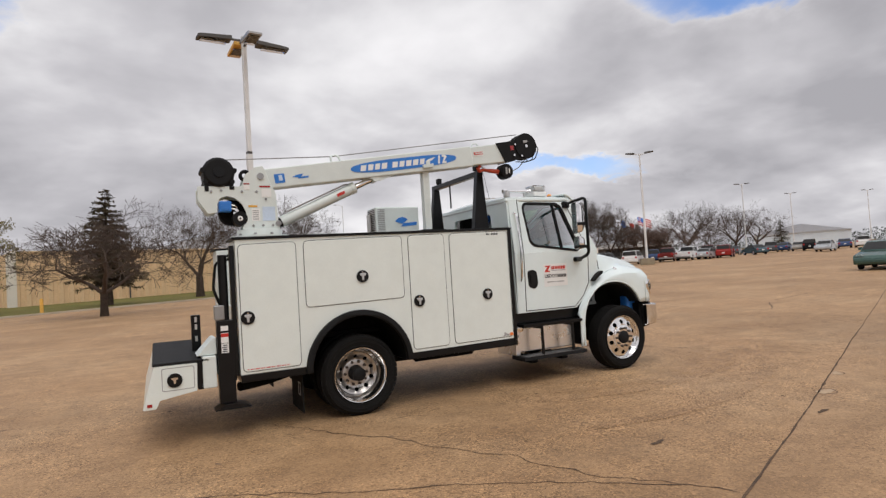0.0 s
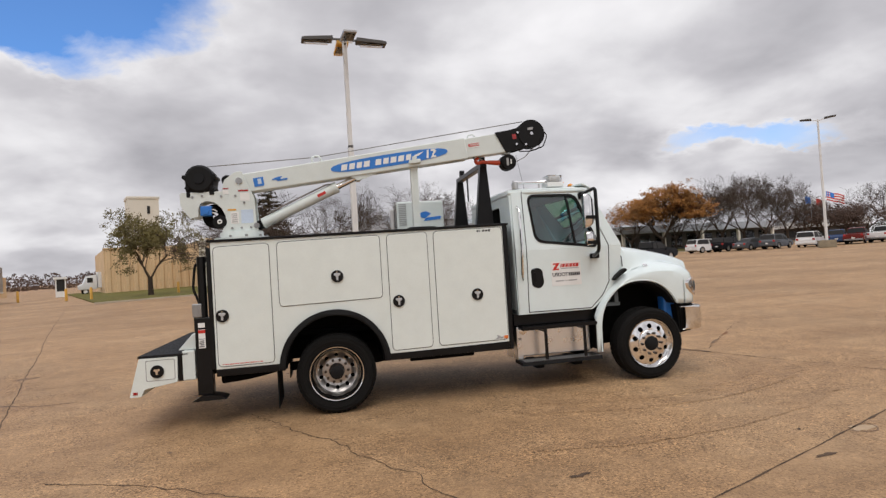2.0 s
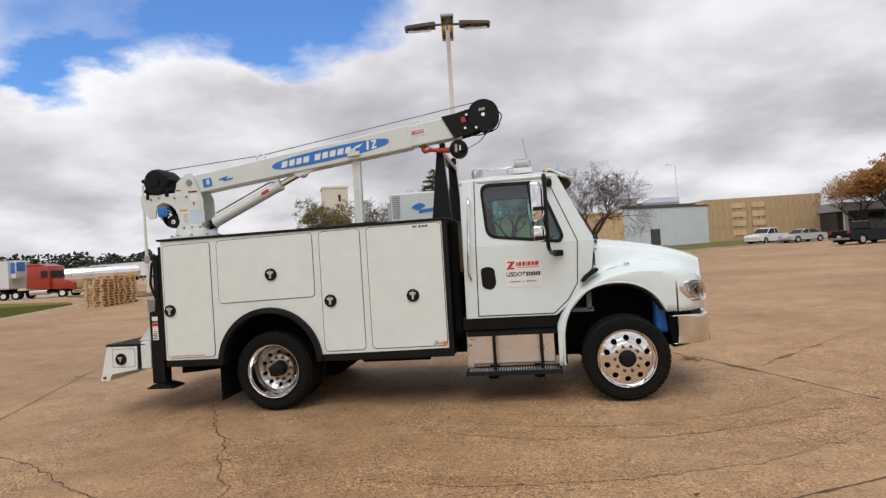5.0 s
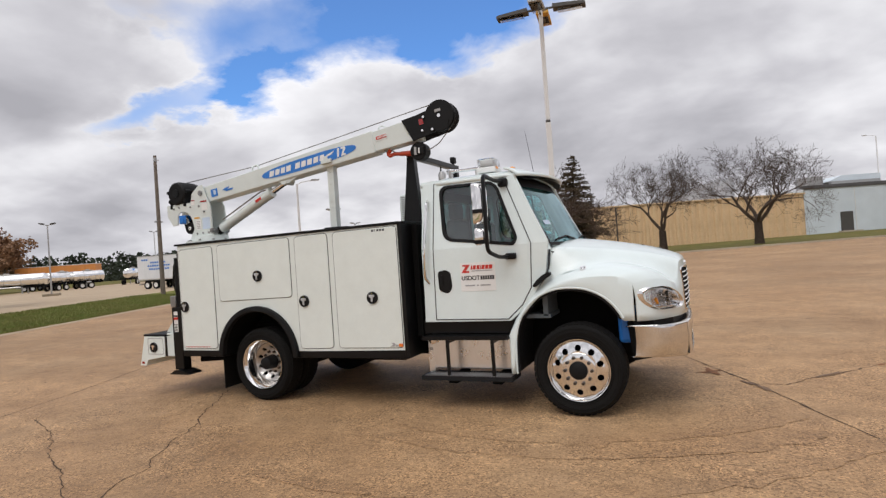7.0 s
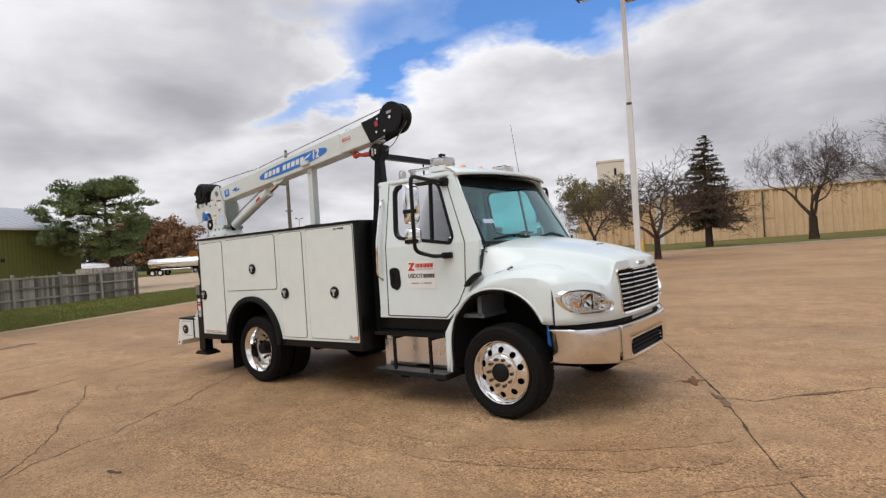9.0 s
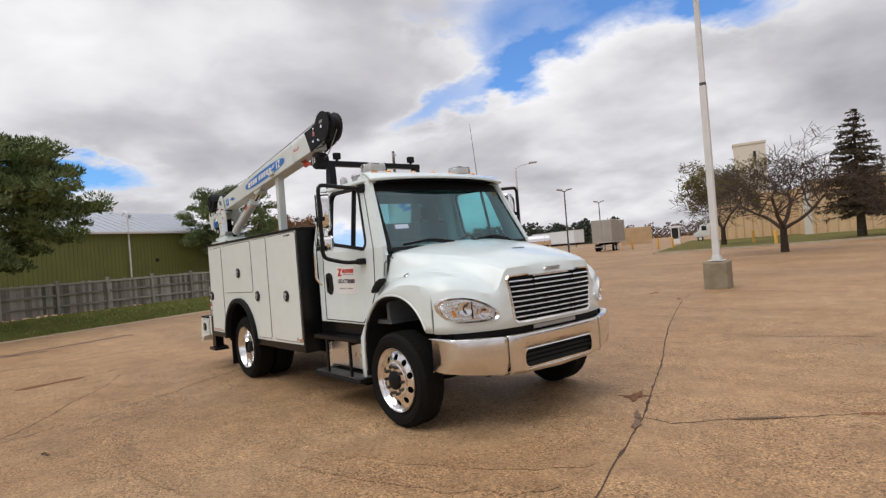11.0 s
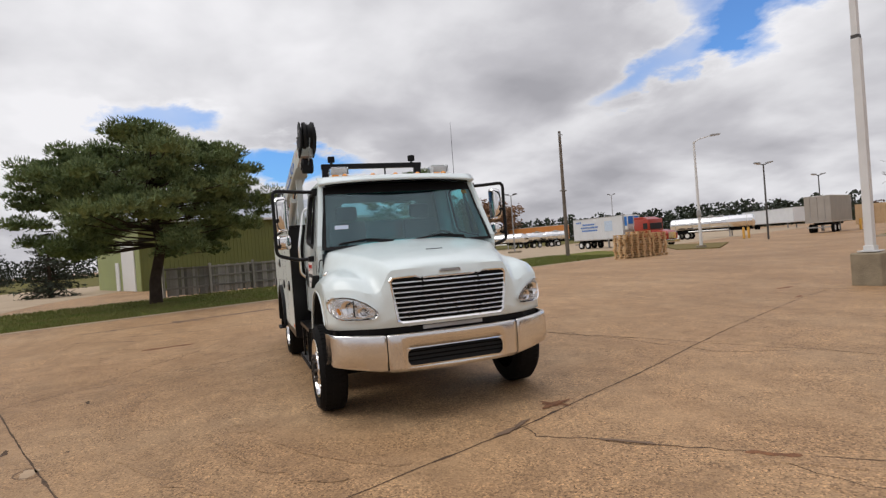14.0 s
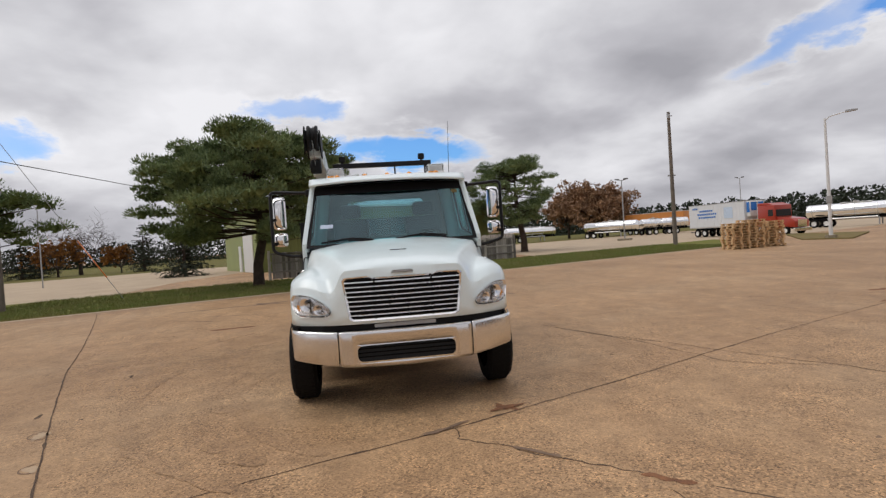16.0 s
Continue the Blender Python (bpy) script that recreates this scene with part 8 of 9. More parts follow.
for k in range(4):
    t = radians(-6 + 90 * k)
    mk = Matrix.Rotation(t, 4, "Z")
    dz = (0.0, 0.10, 0.02, -0.16)[k]
    part("lamp_arm", box(0.06, 0.45, -0.03, 0.03, 9.26 + dz, 9.32 + dz, 0.006), "darkpole", base, m=mk)
    part("lamp_head", prism(rounded([(0.40, 9.22 + dz), (1.42, 9.16 + dz), (1.42, 9.24 + dz), (1.30, 9.27 + dz), (0.40, 9.34 + dz)], 0.02, 3), -0.2, 0.2), "darkpole" if k in (0, 2) else "yellow" if k == 1 else "galv", base, "flat floodlight head", m=mk)
    part("lamp_glass", box(0.55, 1.32, -0.17, 0.17, 9.135 + dz, 9.15 + dz), "lens", base, m=mk @ Matrix.Rotation(0.0, 4, "Y"))


def yard_lamp(x, y, h, label, heads=2, footing=0.0, colour="post", turn=0.0, group="yard lamps"):
    t = thing("yard_lamp", label, "lamp post", group, Matrix.Translation((x, y, rise(x, y))) @ Matrix.Rotation(radians(turn), 4, "Z"))
    if footing:
        part("footing", box(-0.75, 0.75, -0.75, 0.75, 0, footing, 0.04), "concrete", t, "concrete footing")
    part("shaft", rod((0, 0, footing), (0, 0, h), 0.14 if h > 10 else 0.09, 0.09 if h > 10 else 0.06, 10), colour, t, smooth=True)
    for k in range(heads):
        s = -1 if k % 2 else 1
        k_ = 1.0 if h > 10 else 0.5
        part("lamp_arm", rod((0, 0, h - 0.1), (s * 0.7 * k_, 0, h + 0.05), 0.04, n=6), colour, t)
        part("lamp_head", prism([(s * 0.55 * k_, h - 0.02), (s * 1.55 * k_, h + 0.10), (s * 1.55 * k_, h + 0.22), (s * 0.55 * k_, h + 0.16)], -0.25, 0.25, bev=0.03), "darkpole" if colour != "darkpole" else "galv", t)
    return t


yard_lamp(49.3, 41.6, 13.0, "tall pale lamp post on a concrete footing in the car park", 2, 0.75, "post", -40)
yard_lamp(*polar(E0, 35.3, 140), 14.6, "tall pale lamp post in the car park", 2, 0.8, "post", -40)
yard_lamp(*polar(E0, 31.7, 190), 15.2, "tall pale lamp post in the car park", 2, 0.8, "post", -40)
yard_lamp(*polar(E0, 26.4, 200), 14.6, "tall pale lamp post in the car park", 2, 0.8, "post", -40)
yard_lamp(-29.4, 43.8, 6.9, "dark lamp post with twin floodlights in the truck park", 2, 0, "darkpole", 60)
yard_lamp(-40.8, 65.9, 6.9, "dark lamp post with twin floodlights in the truck park", 2, 0, "darkpole", 60)
yard_lamp(-58.0, 32.4, 7.6, "slim pale lamp post in the truck park", 2, 0.25, "galv", 50)
yard_lamp(*polar(E14, 143.9, 118), 9.2, "distant lamp post in the truck park", 2, 0, "galv", 50)


def cobra_lamp(x, y, h, turn, label):
    t = thing("street_lamp", label, "street lamp", "street lamps", Matrix.Translation((x, y, rise(x, y))) @ Matrix.Rotation(radians(turn), 4, "Z"))
    part("shaft", rod((0, 0, 0), (0, 0, h), 0.12, 0.07, 12), "post", t, smooth=True)
    part("bracket", pipe([(0, 0, h - 0.1), (0.3, 0, h + 0.12), (1.2, 0, h + 0.28)], 0.035, 8), "post", t)
    part("lamp_head", prism(rounded([(1.1, h + 0.22), (1.75, h + 0.26), (1.8, h + 0.34), (1.15, h + 0.36)], 0.03, 3), -0.14, 0.14), "galv", t)
    part("junction_box", box(-0.16, 0.16, -0.16, 0.16, h * 0.30, h * 0.36, 0.02), "galv", t)
    part("footing", rod((0, 0, 0), (0, 0, 0.25), 0.35, n=14), "concrete", t)


cobra_lamp(-23.4, 30.2, 7.9, 45, "pale single-arm street lamp beside the pallets")
cobra_lamp(*polar(E7, 76.2, 112), 14.4, 165, "pale single-arm street lamp beside the white bay")


def timber_pole(x, y, h, label, turn=0, arm=True):
    t = thing("utility_pole", label, "utility pole", "", Matrix.Translation((x, y, 0)) @ Matrix.Rotation(radians(turn), 4, "Z"))
    part("pole", rod((0, 0, -0.1), (0.05, 0, h), 0.17, 0.11, 12), "timber", t, smooth=True)
    part("cap", rod((0.05, 0, h - 0.45), (0.05, 0, h - 0.15), 0.125, n=12), "galv", t)
    if arm:
        part("insulator", rod((0.05, 0.12, h - 0.3), (0.05, 0.3, h - 0.3), 0.035, n=8), "galv", t)
        part("bracket", box(-0.06, 0.06, -0.30, 0.30, h * 0.52, h * 0.53), "galv", t)
    return t


timber_pole(-31.0, 23.6, 10.3, "bare timber pole standing on the grass verge")
timber_pole(-13.0, -13.9, 8.6, "timber utility pole with guy wires on the verge", 30)
part_wire = thing("overhead_wire", "thin overhead wire from the timber pole", "cable")
part("wire", pipe([(-13.0, -13.9, 5.75), (-20, -11.5, 5.35), (-28, -9.4, 5.0), (-36, -7.4, 4.85)], 0.018, 5), "darkpole", part_wire)
gw = thing("guy_wire", "guy wire with an orange guard beside the timber pole", "cable")
part("wire", rod((-13.0, -13.9, 7.0), (-15.6, -10.6, 0.05), 0.012, n=5), "galv", gw)
part("guard", rod((-14.65, -11.81, 2.6), (-15.25, -11.04, 1.0), 0.022, n=8), "orange", gw, "orange wire guard")
for az, d, h in ((-149.8, 40, 4.6), (-152.9, 52, 5.8)):
    t = thing("steel_mast", "slim pale steel mast beyond the verge", "pole", "masts", Matrix.Translation((*polar(E16, az, d), 0)))
    part("shaft", rod((0, 0, 0), (0, 0, h), 0.05, 0.04, 8), "galv", t)

# bollards
bol = thing("bollard", "yellow painted steel bollard on the yard", "bollard", "yellow bollards", Matrix.Translation((-9.4, 43.6, 0)))
part("tube", lathe([(0.0, 0.12), (1.15, 0.12), (1.22, 0.09), (1.24, 0.001)], 16, "z"), "yellow", bol, smooth=True)
part("foot", rod((0, 0, 0), (0, 0, 0.04), 0.17, n=16), "concrete", bol)
for x, y in ((-25.4, 54.3), (-22.0, 51.2), (-14.8, 52.9), (-32.8, 61.0), polar(E14, 133.0, 68), polar(E14, 132.6, 69)):
    copy_thing(bol, Matrix.Translation((x, y, 0)))

# ---------------------------------------------------------------- flags
for az, mm in ((46.25, 0), (44.75, 1)):
    t = thing("flag_pole", "white flag pole with a flag blowing out" if mm else "white flag pole with a tricolour flag", "flag pole", "flag poles", Matrix.Translation((*polar(E1, az, 165), rise(*polar(E1, az, 165)))) @ Matrix.Rotation(radians(-45), 4, "Z"))
    part("pole", rod((0, 0, 0), (0, 0, 11.4), 0.07, 0.04, 10), "post", t)

    def cloth(x0, x1, z0, z1):
        return grid(lambda u, v: (x0 + (x1 - x0) * u, 0.15 * math.sin((x0 + (x1 - x0) * u) * 2.4), z0 + (z1 - z0) * v - 0.32 * (x0 + (x1 - x0) * u) ** 1.1 + 0.08 * math.sin((x0 + (x1 - x0) * u) * 3)), 8, 3)

    if mm:
        for k in range(7):
            part("stripe", cloth(0.1, 3.6, 9.0 + k * 0.30, 9.0 + k * 0.30 + 0.30), "red" if k % 2 == 0 else "label", t)
        part("canton", grid(lambda u, v: (0.1 + 1.5 * u, 0.15 * math.sin((0.1 + 1.5 * u) * 2.4) - 0.01, 9.9 + 1.2 * v - 0.32 * (0.1 + 1.5 * u) ** 1.1 + 0.08 * math.sin((0.1 + 1.5 * u) * 3)), 6, 3), "blueprint", t)
    else:
        for k, c in enumerate(("blueprint", "label", "red")):
            part("stripe", cloth(0.1 + k * 1.1, 1.2 + k * 1.1, 8.6, 10.4), c, t)


# ---------------------------------------------------------------- cars
for cname, col in (("white", (0.72, 0.72, 0.72)), ("silver", (0.42, 0.43, 0.44)), ("black", (0.012, 0.012, 0.014)), ("maroon", (0.14, 0.018, 0.015)), ("red", (0.30, 0.02, 0.015)), ("blue", (0.04, 0.07, 0.16)), ("grey", (0.10, 0.105, 0.115)), ("green", (0.055, 0.105, 0.09)), ("teal", (0.05, 0.09, 0.11)), ("beige", (0.32, 0.29, 0.25))):
    M["car_" + cname] = material("car_paint_" + cname, col, 0.25, 0.2 if cname in ("silver", "grey", "teal", "green") else 0.0, vary=0.05, coat=0.0 if cname == "black" else 0.3, spec=0.15 if cname == "black" else 0.3)

SHAPES = {
    "sedan": ([(-2.3, 0.30), (2.3, 0.28), (2.36, 0.55), (2.25, 0.72), (1.15, 0.92), (0.95, 0.95), (-1.35, 0.98), (-2.2, 0.95), (-2.36, 0.80), (-2.36, 0.5)], [(-1.75, 0.97), (1.15, 0.93), (0.35, 1.40), (-0.2, 1.45), (-0.95, 1.42)], 0.88, 4.7),
    "suv": ([(-2.25, 0.36), (2.25, 0.34), (2.32, 0.65), (2.2, 0.92), (1.15, 1.05), (-2.2, 1.10), (-2.3, 0.9), (-2.3, 0.5)], [(-2.22, 1.08), (1.18, 1.04), (0.45, 1.66), (-0.4, 1.73), (-2.0, 1.70)], 0.93, 4.6),
    "van": ([(-2.5, 0.30), (2.45, 0.30), (2.5, 0.65), (2.35, 0.85), (1.55, 1.05), (-2.45, 1.05), (-2.52, 0.8), (-2.52, 0.5)], [(-2.45, 1.04), (1.75, 1.02), (0.75, 1.68), (-0.2, 1.76), (-2.3, 1.72)], 0.98, 5.0),
    "pickup": ([(-2.8, 0.45), (2.75, 0.42), (2.82, 0.8), (2.7, 1.05), (1.3, 1.15), (-0.75, 1.18), (-0.8, 1.12), (-2.8, 1.14), (-2.86, 0.9), (-2.86, 0.6)], [(-0.85, 1.15), (1.35, 1.13), (0.6, 1.78), (-0.1, 1.84), (-0.75, 1.80)], 0.97, 5.6),
}


def car(kind, colour, x, y, turn, label):
    lower, upper, half, length = SHAPES[kind]
    t = thing("parked_car" if kind != "pickup" else "pickup_truck", label, "car" if kind != "pickup" else "pickup", "parked cars", Matrix.Translation((x, y, rise(x, y))) @ Matrix.Rotation(radians(turn), 4, "Z"))
    wx = (-length * 0.30, length * 0.30)
    wr = 0.33 if kind in ("sedan", "van") else 0.39
    poly = []
    for p, q in zip(lower, lower[1:] + lower[:1]):
        poly.append(p)
        if p == lower[0]:
            for c in wx:
                poly += [(c + (wr + 0.07) * math.cos(a_), 0.30 + (wr + 0.10) * math.sin(a_)) for a_ in np.linspace(math.pi, 0, 9)]
    bm = prism(rounded(poly, 0.05, 2), -half, half)
    for v in bm.verts:
        if v.co.z > 0.85:
            v.co.y *= 0.93
    body_ = part("body", bm, "car_" + colour, t, smooth=True)
    bm = prism(rounded(upper, 0.08, 3), -half * 0.92, half * 0.92)
    zt = max(p[1] for p in upper)
    for v in bm.verts:
        k = (v.co.z - 1.0) / (zt - 1.0)
        v.co.y *= 1 - 0.18 * max(k, 0)
    part("cabin", bm, "car_" + colour, t, smooth=True)
    cx = sum(p[0] for p in upper) / len(upper)
    for s in (-1, 1):
        win = [(cx + (p[0] - cx) * 0.90, 1.0 + (p[1] - 1.0) * 0.86 + 0.03) for p in upper]
        bm = prism(rounded(win, 0.06, 3), 0.0, 0.01)
        for v in bm.verts:
            k = (v.co.z - 1.0) / (zt - 1.0)
            v.co.y = s * (half * 0.92 * (1 - 0.18 * max(k, 0)) + 0.002 + v.co.y)
        part("side_window", bm, "dark", t)
        xm = wx[0] * 0.1
        bm = box(xm - 0.05, xm + 0.05, 0, 0.014, 1.02, zt - 0.12)
        for v in bm.verts:
            k = (v.co.z - 1.0) / (zt - 1.0)
            v.co.y = s * (half * 0.92 * (1 - 0.18 * max(k, 0)) + 0.004 + v.co.y)
        part("door_pillar", bm, "car_" + colour, t)
        part("door_mirror", box(upper[1][0] - 0.45, upper[1][0] - 0.25, s * half * 1.0 - 0.08, s * half * 1.0 + 0.08, 0.98, 1.12, 0.03), "car_" + colour, t)
        for c in wx:
            w_ = part("tyre", lathe([(s * -0.2, 0.2), (s * -0.2, wr - 0.02), (s * -0.03, wr), (0, wr - 0.05), (0, wr * 0.64)], 22, centre=(c, s * (half + 0.0), wr)), "rubber", t, smooth=True)
            part("rim", lathe([(s * -0.01, wr * 0.66), (s * 0.0, wr * 0.60), (s * -0.03, wr * 0.4), (s * 0.0, 0.08), (s * 0.0, 0.001)], 18, centre=(c, s * half, wr)), "alub", w_)
    zb = max(p[1] for p in lower[-3:]) - 0.22
    fx, bx = max(p[0] for p in lower), min(p[0] for p in lower)
    for s in (-1, 1):
        part("head_lamp", box(fx - 0.14, fx - 0.02, s * half * 0.72 - 0.18, s * half * 0.72 + 0.18, 0.62, 0.76, 0.03), "lens", t)
        part("tail_lamp", box(bx - 0.015, bx + 0.12, s * half * 0.80 - 0.12, s * half * 0.80 + 0.12, zb - 0.06, zb + 0.16, 0.02), "redlens", t)
    # front and rear screens, following the cabin's slopes
    up_ = sorted(upper, key=lambda p: p[0])
    for (p, q), o in (((upper[1], upper[2]), 0.012), ((upper[0], upper[-1]), -0.012)):
        a_, b_ = Vector((p[0], 0, p[1])), Vector((q[0], 0, q[1]))
        own = bmesh.new()
        vs_ = []
        for f_, wd in ((0.12, 0.86), (0.9, 0.74)):
            c = a_.lerp(b_, f_)
            vs_.append([own.verts.new((c.x + o, sg * half * wd, c.z + 0.012)) for sg in (-1, 1)])
        own.faces.new((vs_[0][0], vs_[0][1], vs_[1][1], vs_[1][0]))
        part("screen", own, "dark", t)
    part("bumper", box(fx - 0.10, fx + 0.04, -half * 0.9, half * 0.9, 0.36, 0.52, 0.03), "car_" + colour, t)
    part("bumper", box(bx - 0.05, bx + 0.08, -half * 0.9, half * 0.9, 0.40, 0.58, 0.03), "steel" if kind == "pickup" else "car_" + colour, t)
    part("plate", box(bx - 0.056, bx - 0.051, -0.16, 0.16, 0.60, 0.72), "label", t)
    if kind == "pickup":
        part("load_bed", box(-2.7, -0.95, -0.78, 0.78, 1.10, 1.145), "dark", t)
        part("tailgate", box(-2.87, -2.84, -0.75, 0.75, 0.70, 1.10, 0.01), "car_" + colour, t)
    part("underbody", box(bx + 0.2, fx - 0.2, -half * 0.8, half * 0.8, 0.22, 0.34), "under", t)
    return t


CARS = [("pickup", "black", E3, 60.2, 58, 22, "black crew-cab pickup truck parked in the yard"), ("sedan", "silver", E3, 64.8, 80, 200, "silver sedan parked by the brown hall"), ("pickup", "white", E3, 67.4, 86, 215, "white pickup truck parked by the brown hall"),
        ("suv", "white", E3, 55.2, 86, 10, "white estate car in the row of parked cars"), ("suv", "black", E3, 53.3, 88, 20, "black sport utility in the row of parked cars"), ("sedan", "grey", E3, 51.4, 86, 15, "dark grey sedan in the row of parked cars"),
        ("suv", "grey", E1, 48.4, 88, 25, "dark sport utility in the row of parked cars"), ("van", "white", E1, 45.9, 86, 35, "white minivan beside the lamp post"), ("suv", "blue", E1, 44.0, 95, 40, "blue sport utility in the row of parked cars"),
        ("pickup", "maroon", E1, 42.7, 94, 35, "maroon pickup in the row of parked cars"), ("pickup", "white", E1, 40.9, 97, 25, "white pickup in the row of parked cars"), ("sedan", "silver", E1, 39.3, 100, 20, "silver sedan in the row of parked cars"), ("suv", "red", E1, 37.8, 104, 30, "red sport utility in the row of parked cars"),
        ("sedan", "teal", E0, 34.7, 122, 60, "dark teal sedan standing in the car park"), ("sedan", "silver", E0, 29.5, 112, 200, "pale silver sedan standing in the car park"), ("sedan", "green", E0, 25.6, 37, 195, "dark green sedan parked in the yard"),
        ("suv", "grey", E0, 33.4, 150, 30, "grey sport utility in the far row"), ("sedan", "blue", E0, 32.4, 155, 20, "blue sedan in the far row"), ("sedan", "beige", E0, 31.4, 150, 210, "beige sedan in the far row"), ("suv", "black", E0, 30.6, 145, 30, "black sport utility in the far row"),
        ("sedan", "blue", E0, 28.2, 150, 30, "blue sedan in the far row"), ("suv", "white", E0, 27.0, 150, 30, "white sport utility in the far row"), ("sedan", "grey", E0, 36.3, 140, 30, "grey sedan in the far row"), ("pickup", "maroon", E0, 38.4, 112, 30, "maroon pickup in the far row")]
for kind, colour, eye_, az, d, turn, label in CARS:
    car(kind, colour, *polar(eye_, az, d if d < 70 else 70 + (d - 70) * 0.45), turn, label)


# ---------------------------------------------------------------- trailers, tankers, lorries
def axle_pair(parent, xs, y, r=0.5):
    for x in xs:
        for s in (-1, 1):
            w_ = part("wheel", lathe([(s * -0.28, 0.25), (s * -0.28, r - 0.03), (s * -0.02, r), (0, r - 0.06), (0, 0.29)], 22, centre=(x, s * y, r)), "rubber", parent, smooth=True)
            part("rim", lathe([(0.0, 0.30), (s * -0.05, 0.27), (s * -0.05, 0.001)], 16, centre=(x, s * y, r)), "label", w_)


def box_trailer(x, y, turn, mat, label, length=14.5, marks=False, size=1.0):
    t = thing("box_trailer", label, "trailer", "trailers", Matrix.Translation((x, y, rise(x, y))) @ Matrix.Rotation(radians(turn), 4, "Z") @ Matrix.Scale(size, 4))
    part("box", box(0, length, -1.27, 1.27, 1.15, 4.05, 0.03), mat, t)
    part("roof_rail", box(-0.02, length + 0.02, -1.29, 1.29, 3.98, 4.07, 0.01), "alub", t)
    part("floor_rail", box(-0.02, length + 0.02, -1.285, 1.285, 1.12, 1.26, 0.01), "alub", t)
    for i in range(int(length / 0.6)):
        for s in (-1, 1):
            part("side_post", box(0.3 + i * 0.6, 0.33 + i * 0.6, s * 1.28 - 0.008, s * 1.28 + 0.008, 1.26, 3.98), mat, t)
    for s in (-1, 1):
        part("rear_door", box(-0.03, -0.005, s * 0.603 - 0.597, s * 0.603 + 0.597, 1.25, 3.95), mat, t)
    part("door_seam", box(-0.036, -0.031, -0.012, 0.012, 1.25, 3.95), "print", t)
    for y_ in (-0.7, 0.7):
        part("lock_bar", rod((-0.05, y_, 1.3), (-0.05, y_, 3.9), 0.02, n=6), "galv", t)
    part("under_guard", box(-0.02, 0.08, -1.15, 1.15, 0.55, 0.68, 0.01), "galv", t)
    part("landing_leg", box(length - 3.2, length - 3.0, -0.9, -0.75, 0.1, 1.15), "galv", t)
    part("landing_leg", box(length - 3.2, length - 3.0, 0.75, 0.9, 0.1, 1.15), "galv", t)
    part("chassis", box(0.3, length - 0.5, -0.5, 0.5, 0.85, 1.15), "under", t)
    axle_pair(t, (1.3, 2.6), 1.22)
    if marks:
        for i, (a_, b_) in enumerate(((2.0, 4.6), (1.6, 5.2), (1.8, 4.9), (0.7, 1.8))):
            z = (3.15, 2.75, 2.35, 3.5)[i]
            for k in range(int((b_ - a_) / 0.34)):
                part("lettering_bar", box(a_ + k * 0.34, a_ + k * 0.34 + 0.25, -1.3, -1.291, z, z + 0.2), "blueprint", t)
    return t


def tanker(x, y, turn, label, length=12.0):
    t = thing("tank_trailer", label, "tank trailer", "tank trailers", Matrix.Translation((x, y, 0)) @ Matrix.Rotation(radians(turn), 4, "Z"))
    part("tank", lathe([(0, 0.001), (0.05, 0.5), (0.2, 0.78), (0.4, 0.86), (length - 0.4, 0.86), (length - 0.2, 0.78), (length - 0.05, 0.5), (length, 0.001)], 32, "x", (0, 0, 1.95)), "alu", t, "polished steel tank", True)
    for k in range(5):
        part("band", lathe([(0, 0.868), (0.07, 0.868)], 32, "x", (0.8 + k * (length - 1.7) / 4, 0, 1.95)), "alub", t)
    part("walkway", box(length * 0.35, length * 0.65, -0.3, 0.3, 2.8, 2.9, 0.02), "alub", t)
    part("manhole", rod((length * 0.5, 0, 2.85), (length * 0.5, 0, 3.05), 0.3, n=16), "alub", t)
    part("chassis", box(0.3, length - 0.3, -0.5, 0.5, 0.85, 1.12), "under", t)
    part("hose_tube", rod((2.5, -0.95, 1.0), (length - 3, -0.95, 1.0), 0.1, n=10), "alub", t)
    part("landing_leg", box(length - 3.0, length - 2.85, -0.8, -0.68, 0.1, 1.0), "galv", t)
    part("landing_leg", box(length - 3.0, length - 2.85, 0.68, 0.8, 0.1, 1.0), "galv", t)
    axle_pair(t, (1.1, 2.4), 1.2)
    return t


M["trailer_white"] = material("white_trailer_skin", (0.72, 0.74, 0.76), 0.45, vary=0.06, scale=0.8)
M["trailer_grey"] = material("grey_trailer_skin", (0.40, 0.37, 0.33), 0.5, vary=0.12, scale=0.8)
M["trailer_orange"] = material("orange_trailer_skin", (0.62, 0.25, 0.06), 0.5, vary=0.10, scale=0.8)
M["tractor_red"] = material("red_tractor_paint", (0.36, 0.032, 0.012), 0.35, vary=0.08, coat=0.4)

tx, ty_ = polar(E14, 147.1, 71)
hd = Vector((9.2, 1.1, 0)).normalized()
tr_turn = math.degrees(math.atan2(hd.y, hd.x))
reefer = box_trailer(tx, ty_, tr_turn, "trailer_white", "white refrigerated box trailer with blue lettering behind the pallets", 9.4, True, 0.86)
part("cooling_unit", box(9.42, 9.95, -1.0, 1.0, 2.2, 3.95, 0.08), "label", reefer, "white cooling unit", True)
part("unit_panel", box(9.955, 9.975, -0.85, 0.85, 2.9, 3.85, 0.02), "blueprint", reefer, "blue panel of the cooling unit")
part("unit_side", box(9.5, 9.9, -1.02, -1.003, 2.7, 3.85, 0.004), "blueprint", reefer)
part("tan_panel", box(6.2, 7.6, -1.296, -1.29, 2.2, 3.5), "pale", reefer, "pale faded picture panel")
tractor = thing("semi_tractor", "red road tractor coupled to a white box trailer", "lorry", at=Matrix.Translation((tx + hd.x * 8.6, ty_ + hd.y * 8.6, 0)) @ Matrix.Rotation(radians(tr_turn), 4, "Z") @ Matrix.Diagonal((0.84, 0.84, 0.76, 1)))
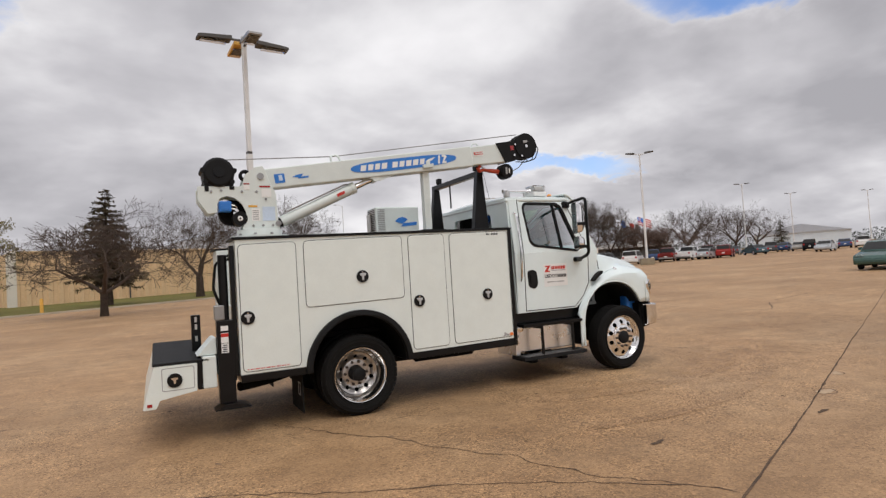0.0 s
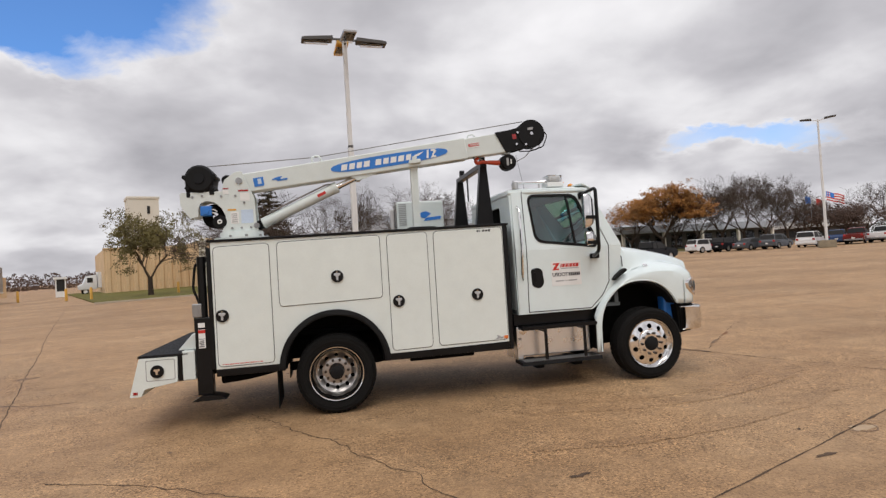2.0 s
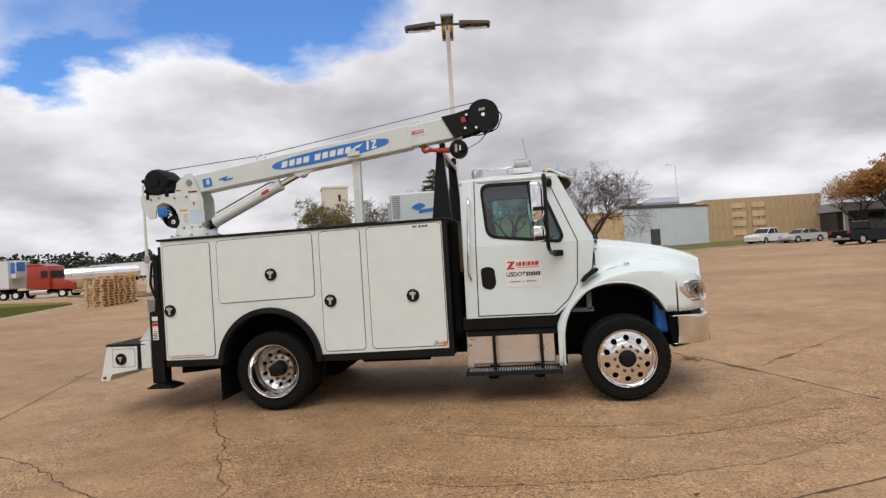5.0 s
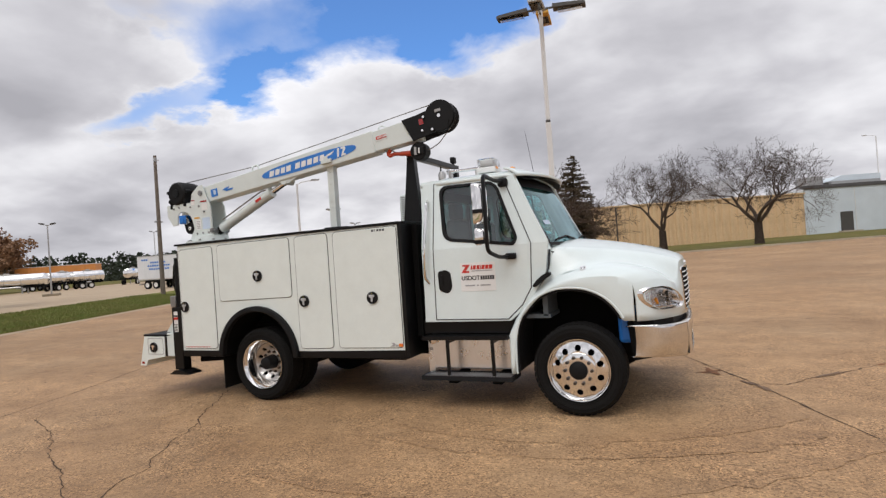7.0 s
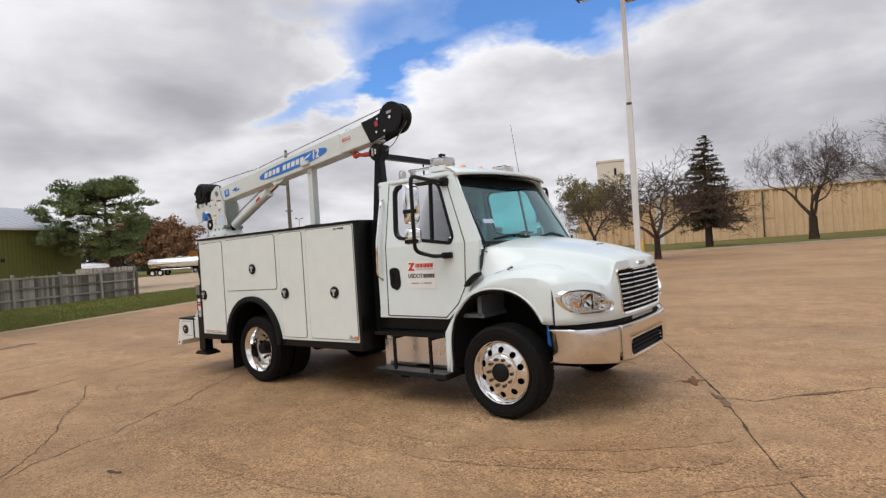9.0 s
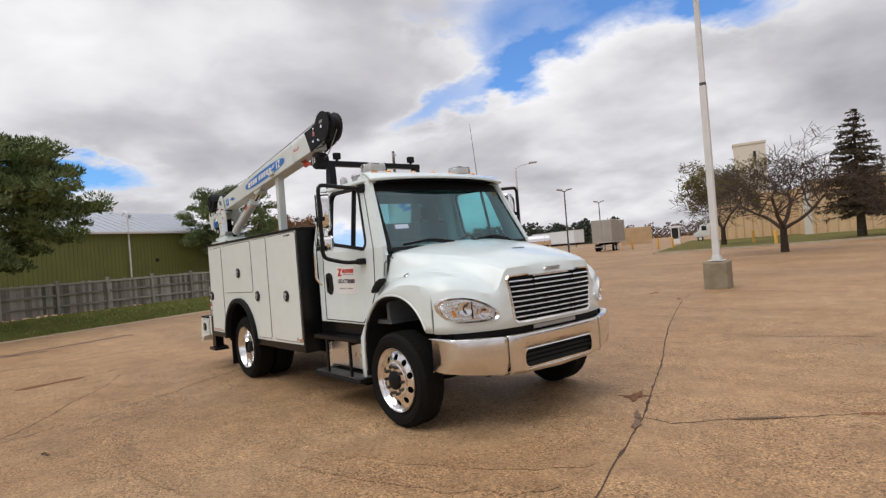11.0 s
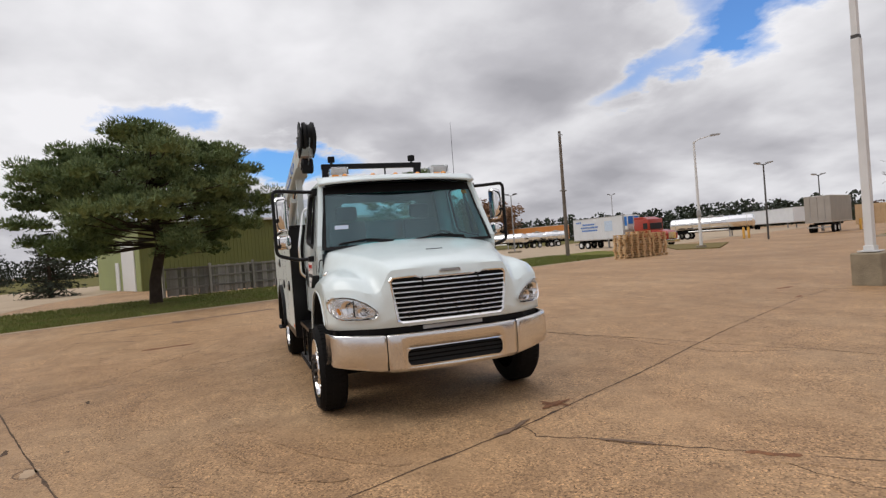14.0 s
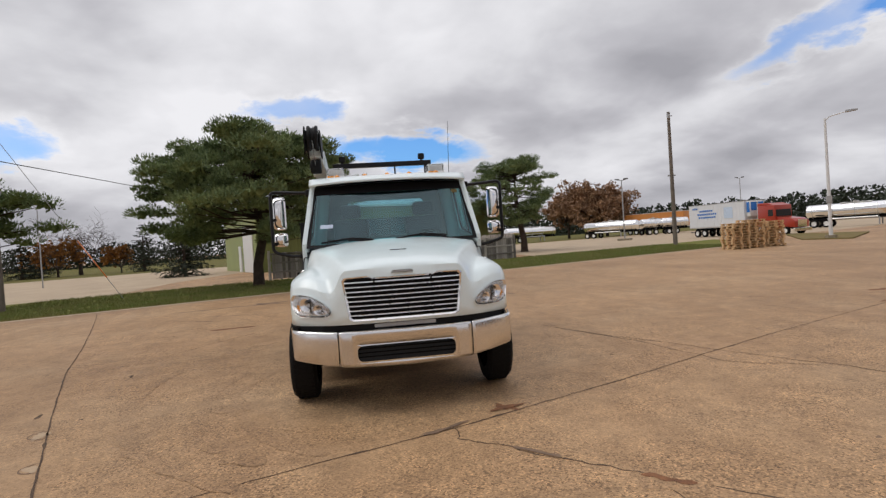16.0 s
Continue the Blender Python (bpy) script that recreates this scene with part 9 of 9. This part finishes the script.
part("sleeper_cab", box(1.2, 3.6, -1.2, 1.2, 1.1, 3.7, 0.12), "tractor_red", tractor, "red sleeper cab", True)
part("roof_fairing", prism([(1.0, 3.65), (3.5, 3.65), (2.6, 4.0), (1.2, 4.05)], -1.1, 1.1, bev=0.08), "tractor_red", tractor)
part("hood", prism(rounded([(3.5, 1.0), (5.9, 0.85), (5.95, 1.6), (5.5, 1.95), (3.5, 2.25)], 0.12, 4), -0.95, 0.95, bev=0.06), "tractor_red", tractor, "red hood", True)
part("windscreen", prism([(3.48, 2.3), (3.66, 2.3), (3.62, 3.1), (3.5, 3.3)], -1.0, 1.0), "dark", tractor)
for s in (-1, 1):
    part("side_window", box(2.7, 3.4, s * 1.2 - 0.015, s * 1.2 + 0.015, 2.35, 3.15, 0.01), "dark", tractor)
    part("fuel_tank", rod((1.4, s * 0.95, 0.75), (3.3, s * 0.95, 0.75), 0.32, n=18), "alu", tractor, smooth=True)
    part("exhaust_stack", rod((1.05, s * 1.0, 1.0), (1.05, s * 1.0, 4.3), 0.08, n=12), "chrome", tractor, smooth=True)
part("grille", box(5.94, 5.99, -0.6, 0.6, 0.9, 1.75, 0.02), "chrome", tractor)
part("bumper", box(5.85, 6.1, -1.15, 1.15, 0.4, 0.8, 0.05), "chrome", tractor)
part("chassis", box(-2.2, 5.8, -0.45, 0.45, 0.7, 1.0), "under", tractor)
axle_pair(tractor, (-1.4, -0.1, 4.8), 1.15)



def along(a_, b_):
    return math.degrees(math.atan2(b_[1] - a_[1], b_[0] - a_[0]))


def between(maker, az0, d0, az1, d1, *rest):
    p, q = polar(E14, az0, d0), polar(E14, az1, d1)
    return maker(p[0], p[1], along(p, q), *rest)


tanker(*polar(E16, 165.8, 108), 105, "polished tank trailer behind the board fence", 11)
between(tanker, 157.4, 106, 152.9, 101, "polished tank trailer in the truck park", 10.4)
between(tanker, 152.4, 106, 150.4, 109, "polished tank trailer parked end-on in the truck park", 5.6)
between(tanker, 150.6, 108, 149.0, 109, "short polished tank trailer in the truck park", 4.8)
between(box_trailer, 153.6, 122, 148.2, 116, "trailer_orange", "orange box trailer behind the tank trailers", 12.4)
between(tanker, 138.9, 86, 132.6, 84, "polished tank trailer by the yard exit", 10.5)
between(box_trailer, 132.4, 150, 128.0, 128, "trailer_white", "white box trailer by the yard exit", 22.0)
box_trailer(-33.9, 56.2, 111, "trailer_grey", "dirty grey box trailer by the yard exit", 7.6, size=0.97)
tanker(*polar(E7, 142.6, 112), 130, "white tank trailer beside the orange trailer", 8)
# white cab-over lorry by the guard hut
wl_ = thing("white_lorry", "white lorry standing near the guard hut", "lorry", at=Matrix.Translation((-33.0, 82.6, rise(-33.0, 82.6))) @ Matrix.Rotation(radians(205), 4, "Z") @ Matrix.Scale(0.85, 4))
part("cab", prism(rounded([(0, 0.8), (2.6, 0.8), (2.7, 1.5), (2.0, 1.8), (1.5, 3.0), (0, 3.2)], 0.15, 4), -1.15, 1.15, bev=0.05), "trailer_white", wl_, smooth=True)
part("window", box(0.6, 1.4, -1.17, -1.155, 1.9, 2.7), "dark", wl_)
part("window", box(0.6, 1.4, 1.155, 1.17, 1.9, 2.7), "dark", wl_)
part("load_box", box(-6, -0.1, -1.2, 1.2, 1.0, 3.6, 0.04), "trailer_white", wl_)
axle_pair(wl_, (-4.4, 1.7), 1.1, 0.48)

# ---------------------------------------------------------------- pallets
pal = thing("pallet", "pale wooden pallet in a tall stack at the yard edge", "pallet", "stacked pallets")
for i in range(7):
    part("deck_board", box(-0.6 + i * 0.178, -0.47 + i * 0.178, -0.5, 0.5, 0.125, 0.145), "wood", pal)
for y in (-0.47, -0.07, 0.33):
    for x in (-0.59, -0.07, 0.45):
        part("block", box(x, x + 0.14, y, y + 0.14, 0.03, 0.1025), "wood", pal)
    part("stringer", box(-0.6, 0.6, y, y + 0.14, 0.103, 0.1245), "wood", pal)
for i in (0, 3, 6):
    part("bottom_board", box(-0.6 + i * 0.178, -0.47 + i * 0.178, -0.5, 0.5, 0.008, 0.0295), "wood", pal)
p0, p1 = Vector((-19.6, 20.7, 0)), Vector((-20.2, 23.3, 0))
first = True
for k in range(3):
    c = p0.lerp(p1, (0.0, 0.42, 1.0)[k])
    for i in range((10, 11, 10)[k]):
        mt = Matrix.Translation((c.x + R.uniform(-0.06, 0.06), c.y + R.uniform(-0.05, 0.05), i * 0.148)) @ Matrix.Rotation(radians(97 + R.uniform(-4, 4)), 4, "Z")
        if first:
            pal.matrix_basis = mt
            first = False
        else:
            copy_thing(pal, mt)
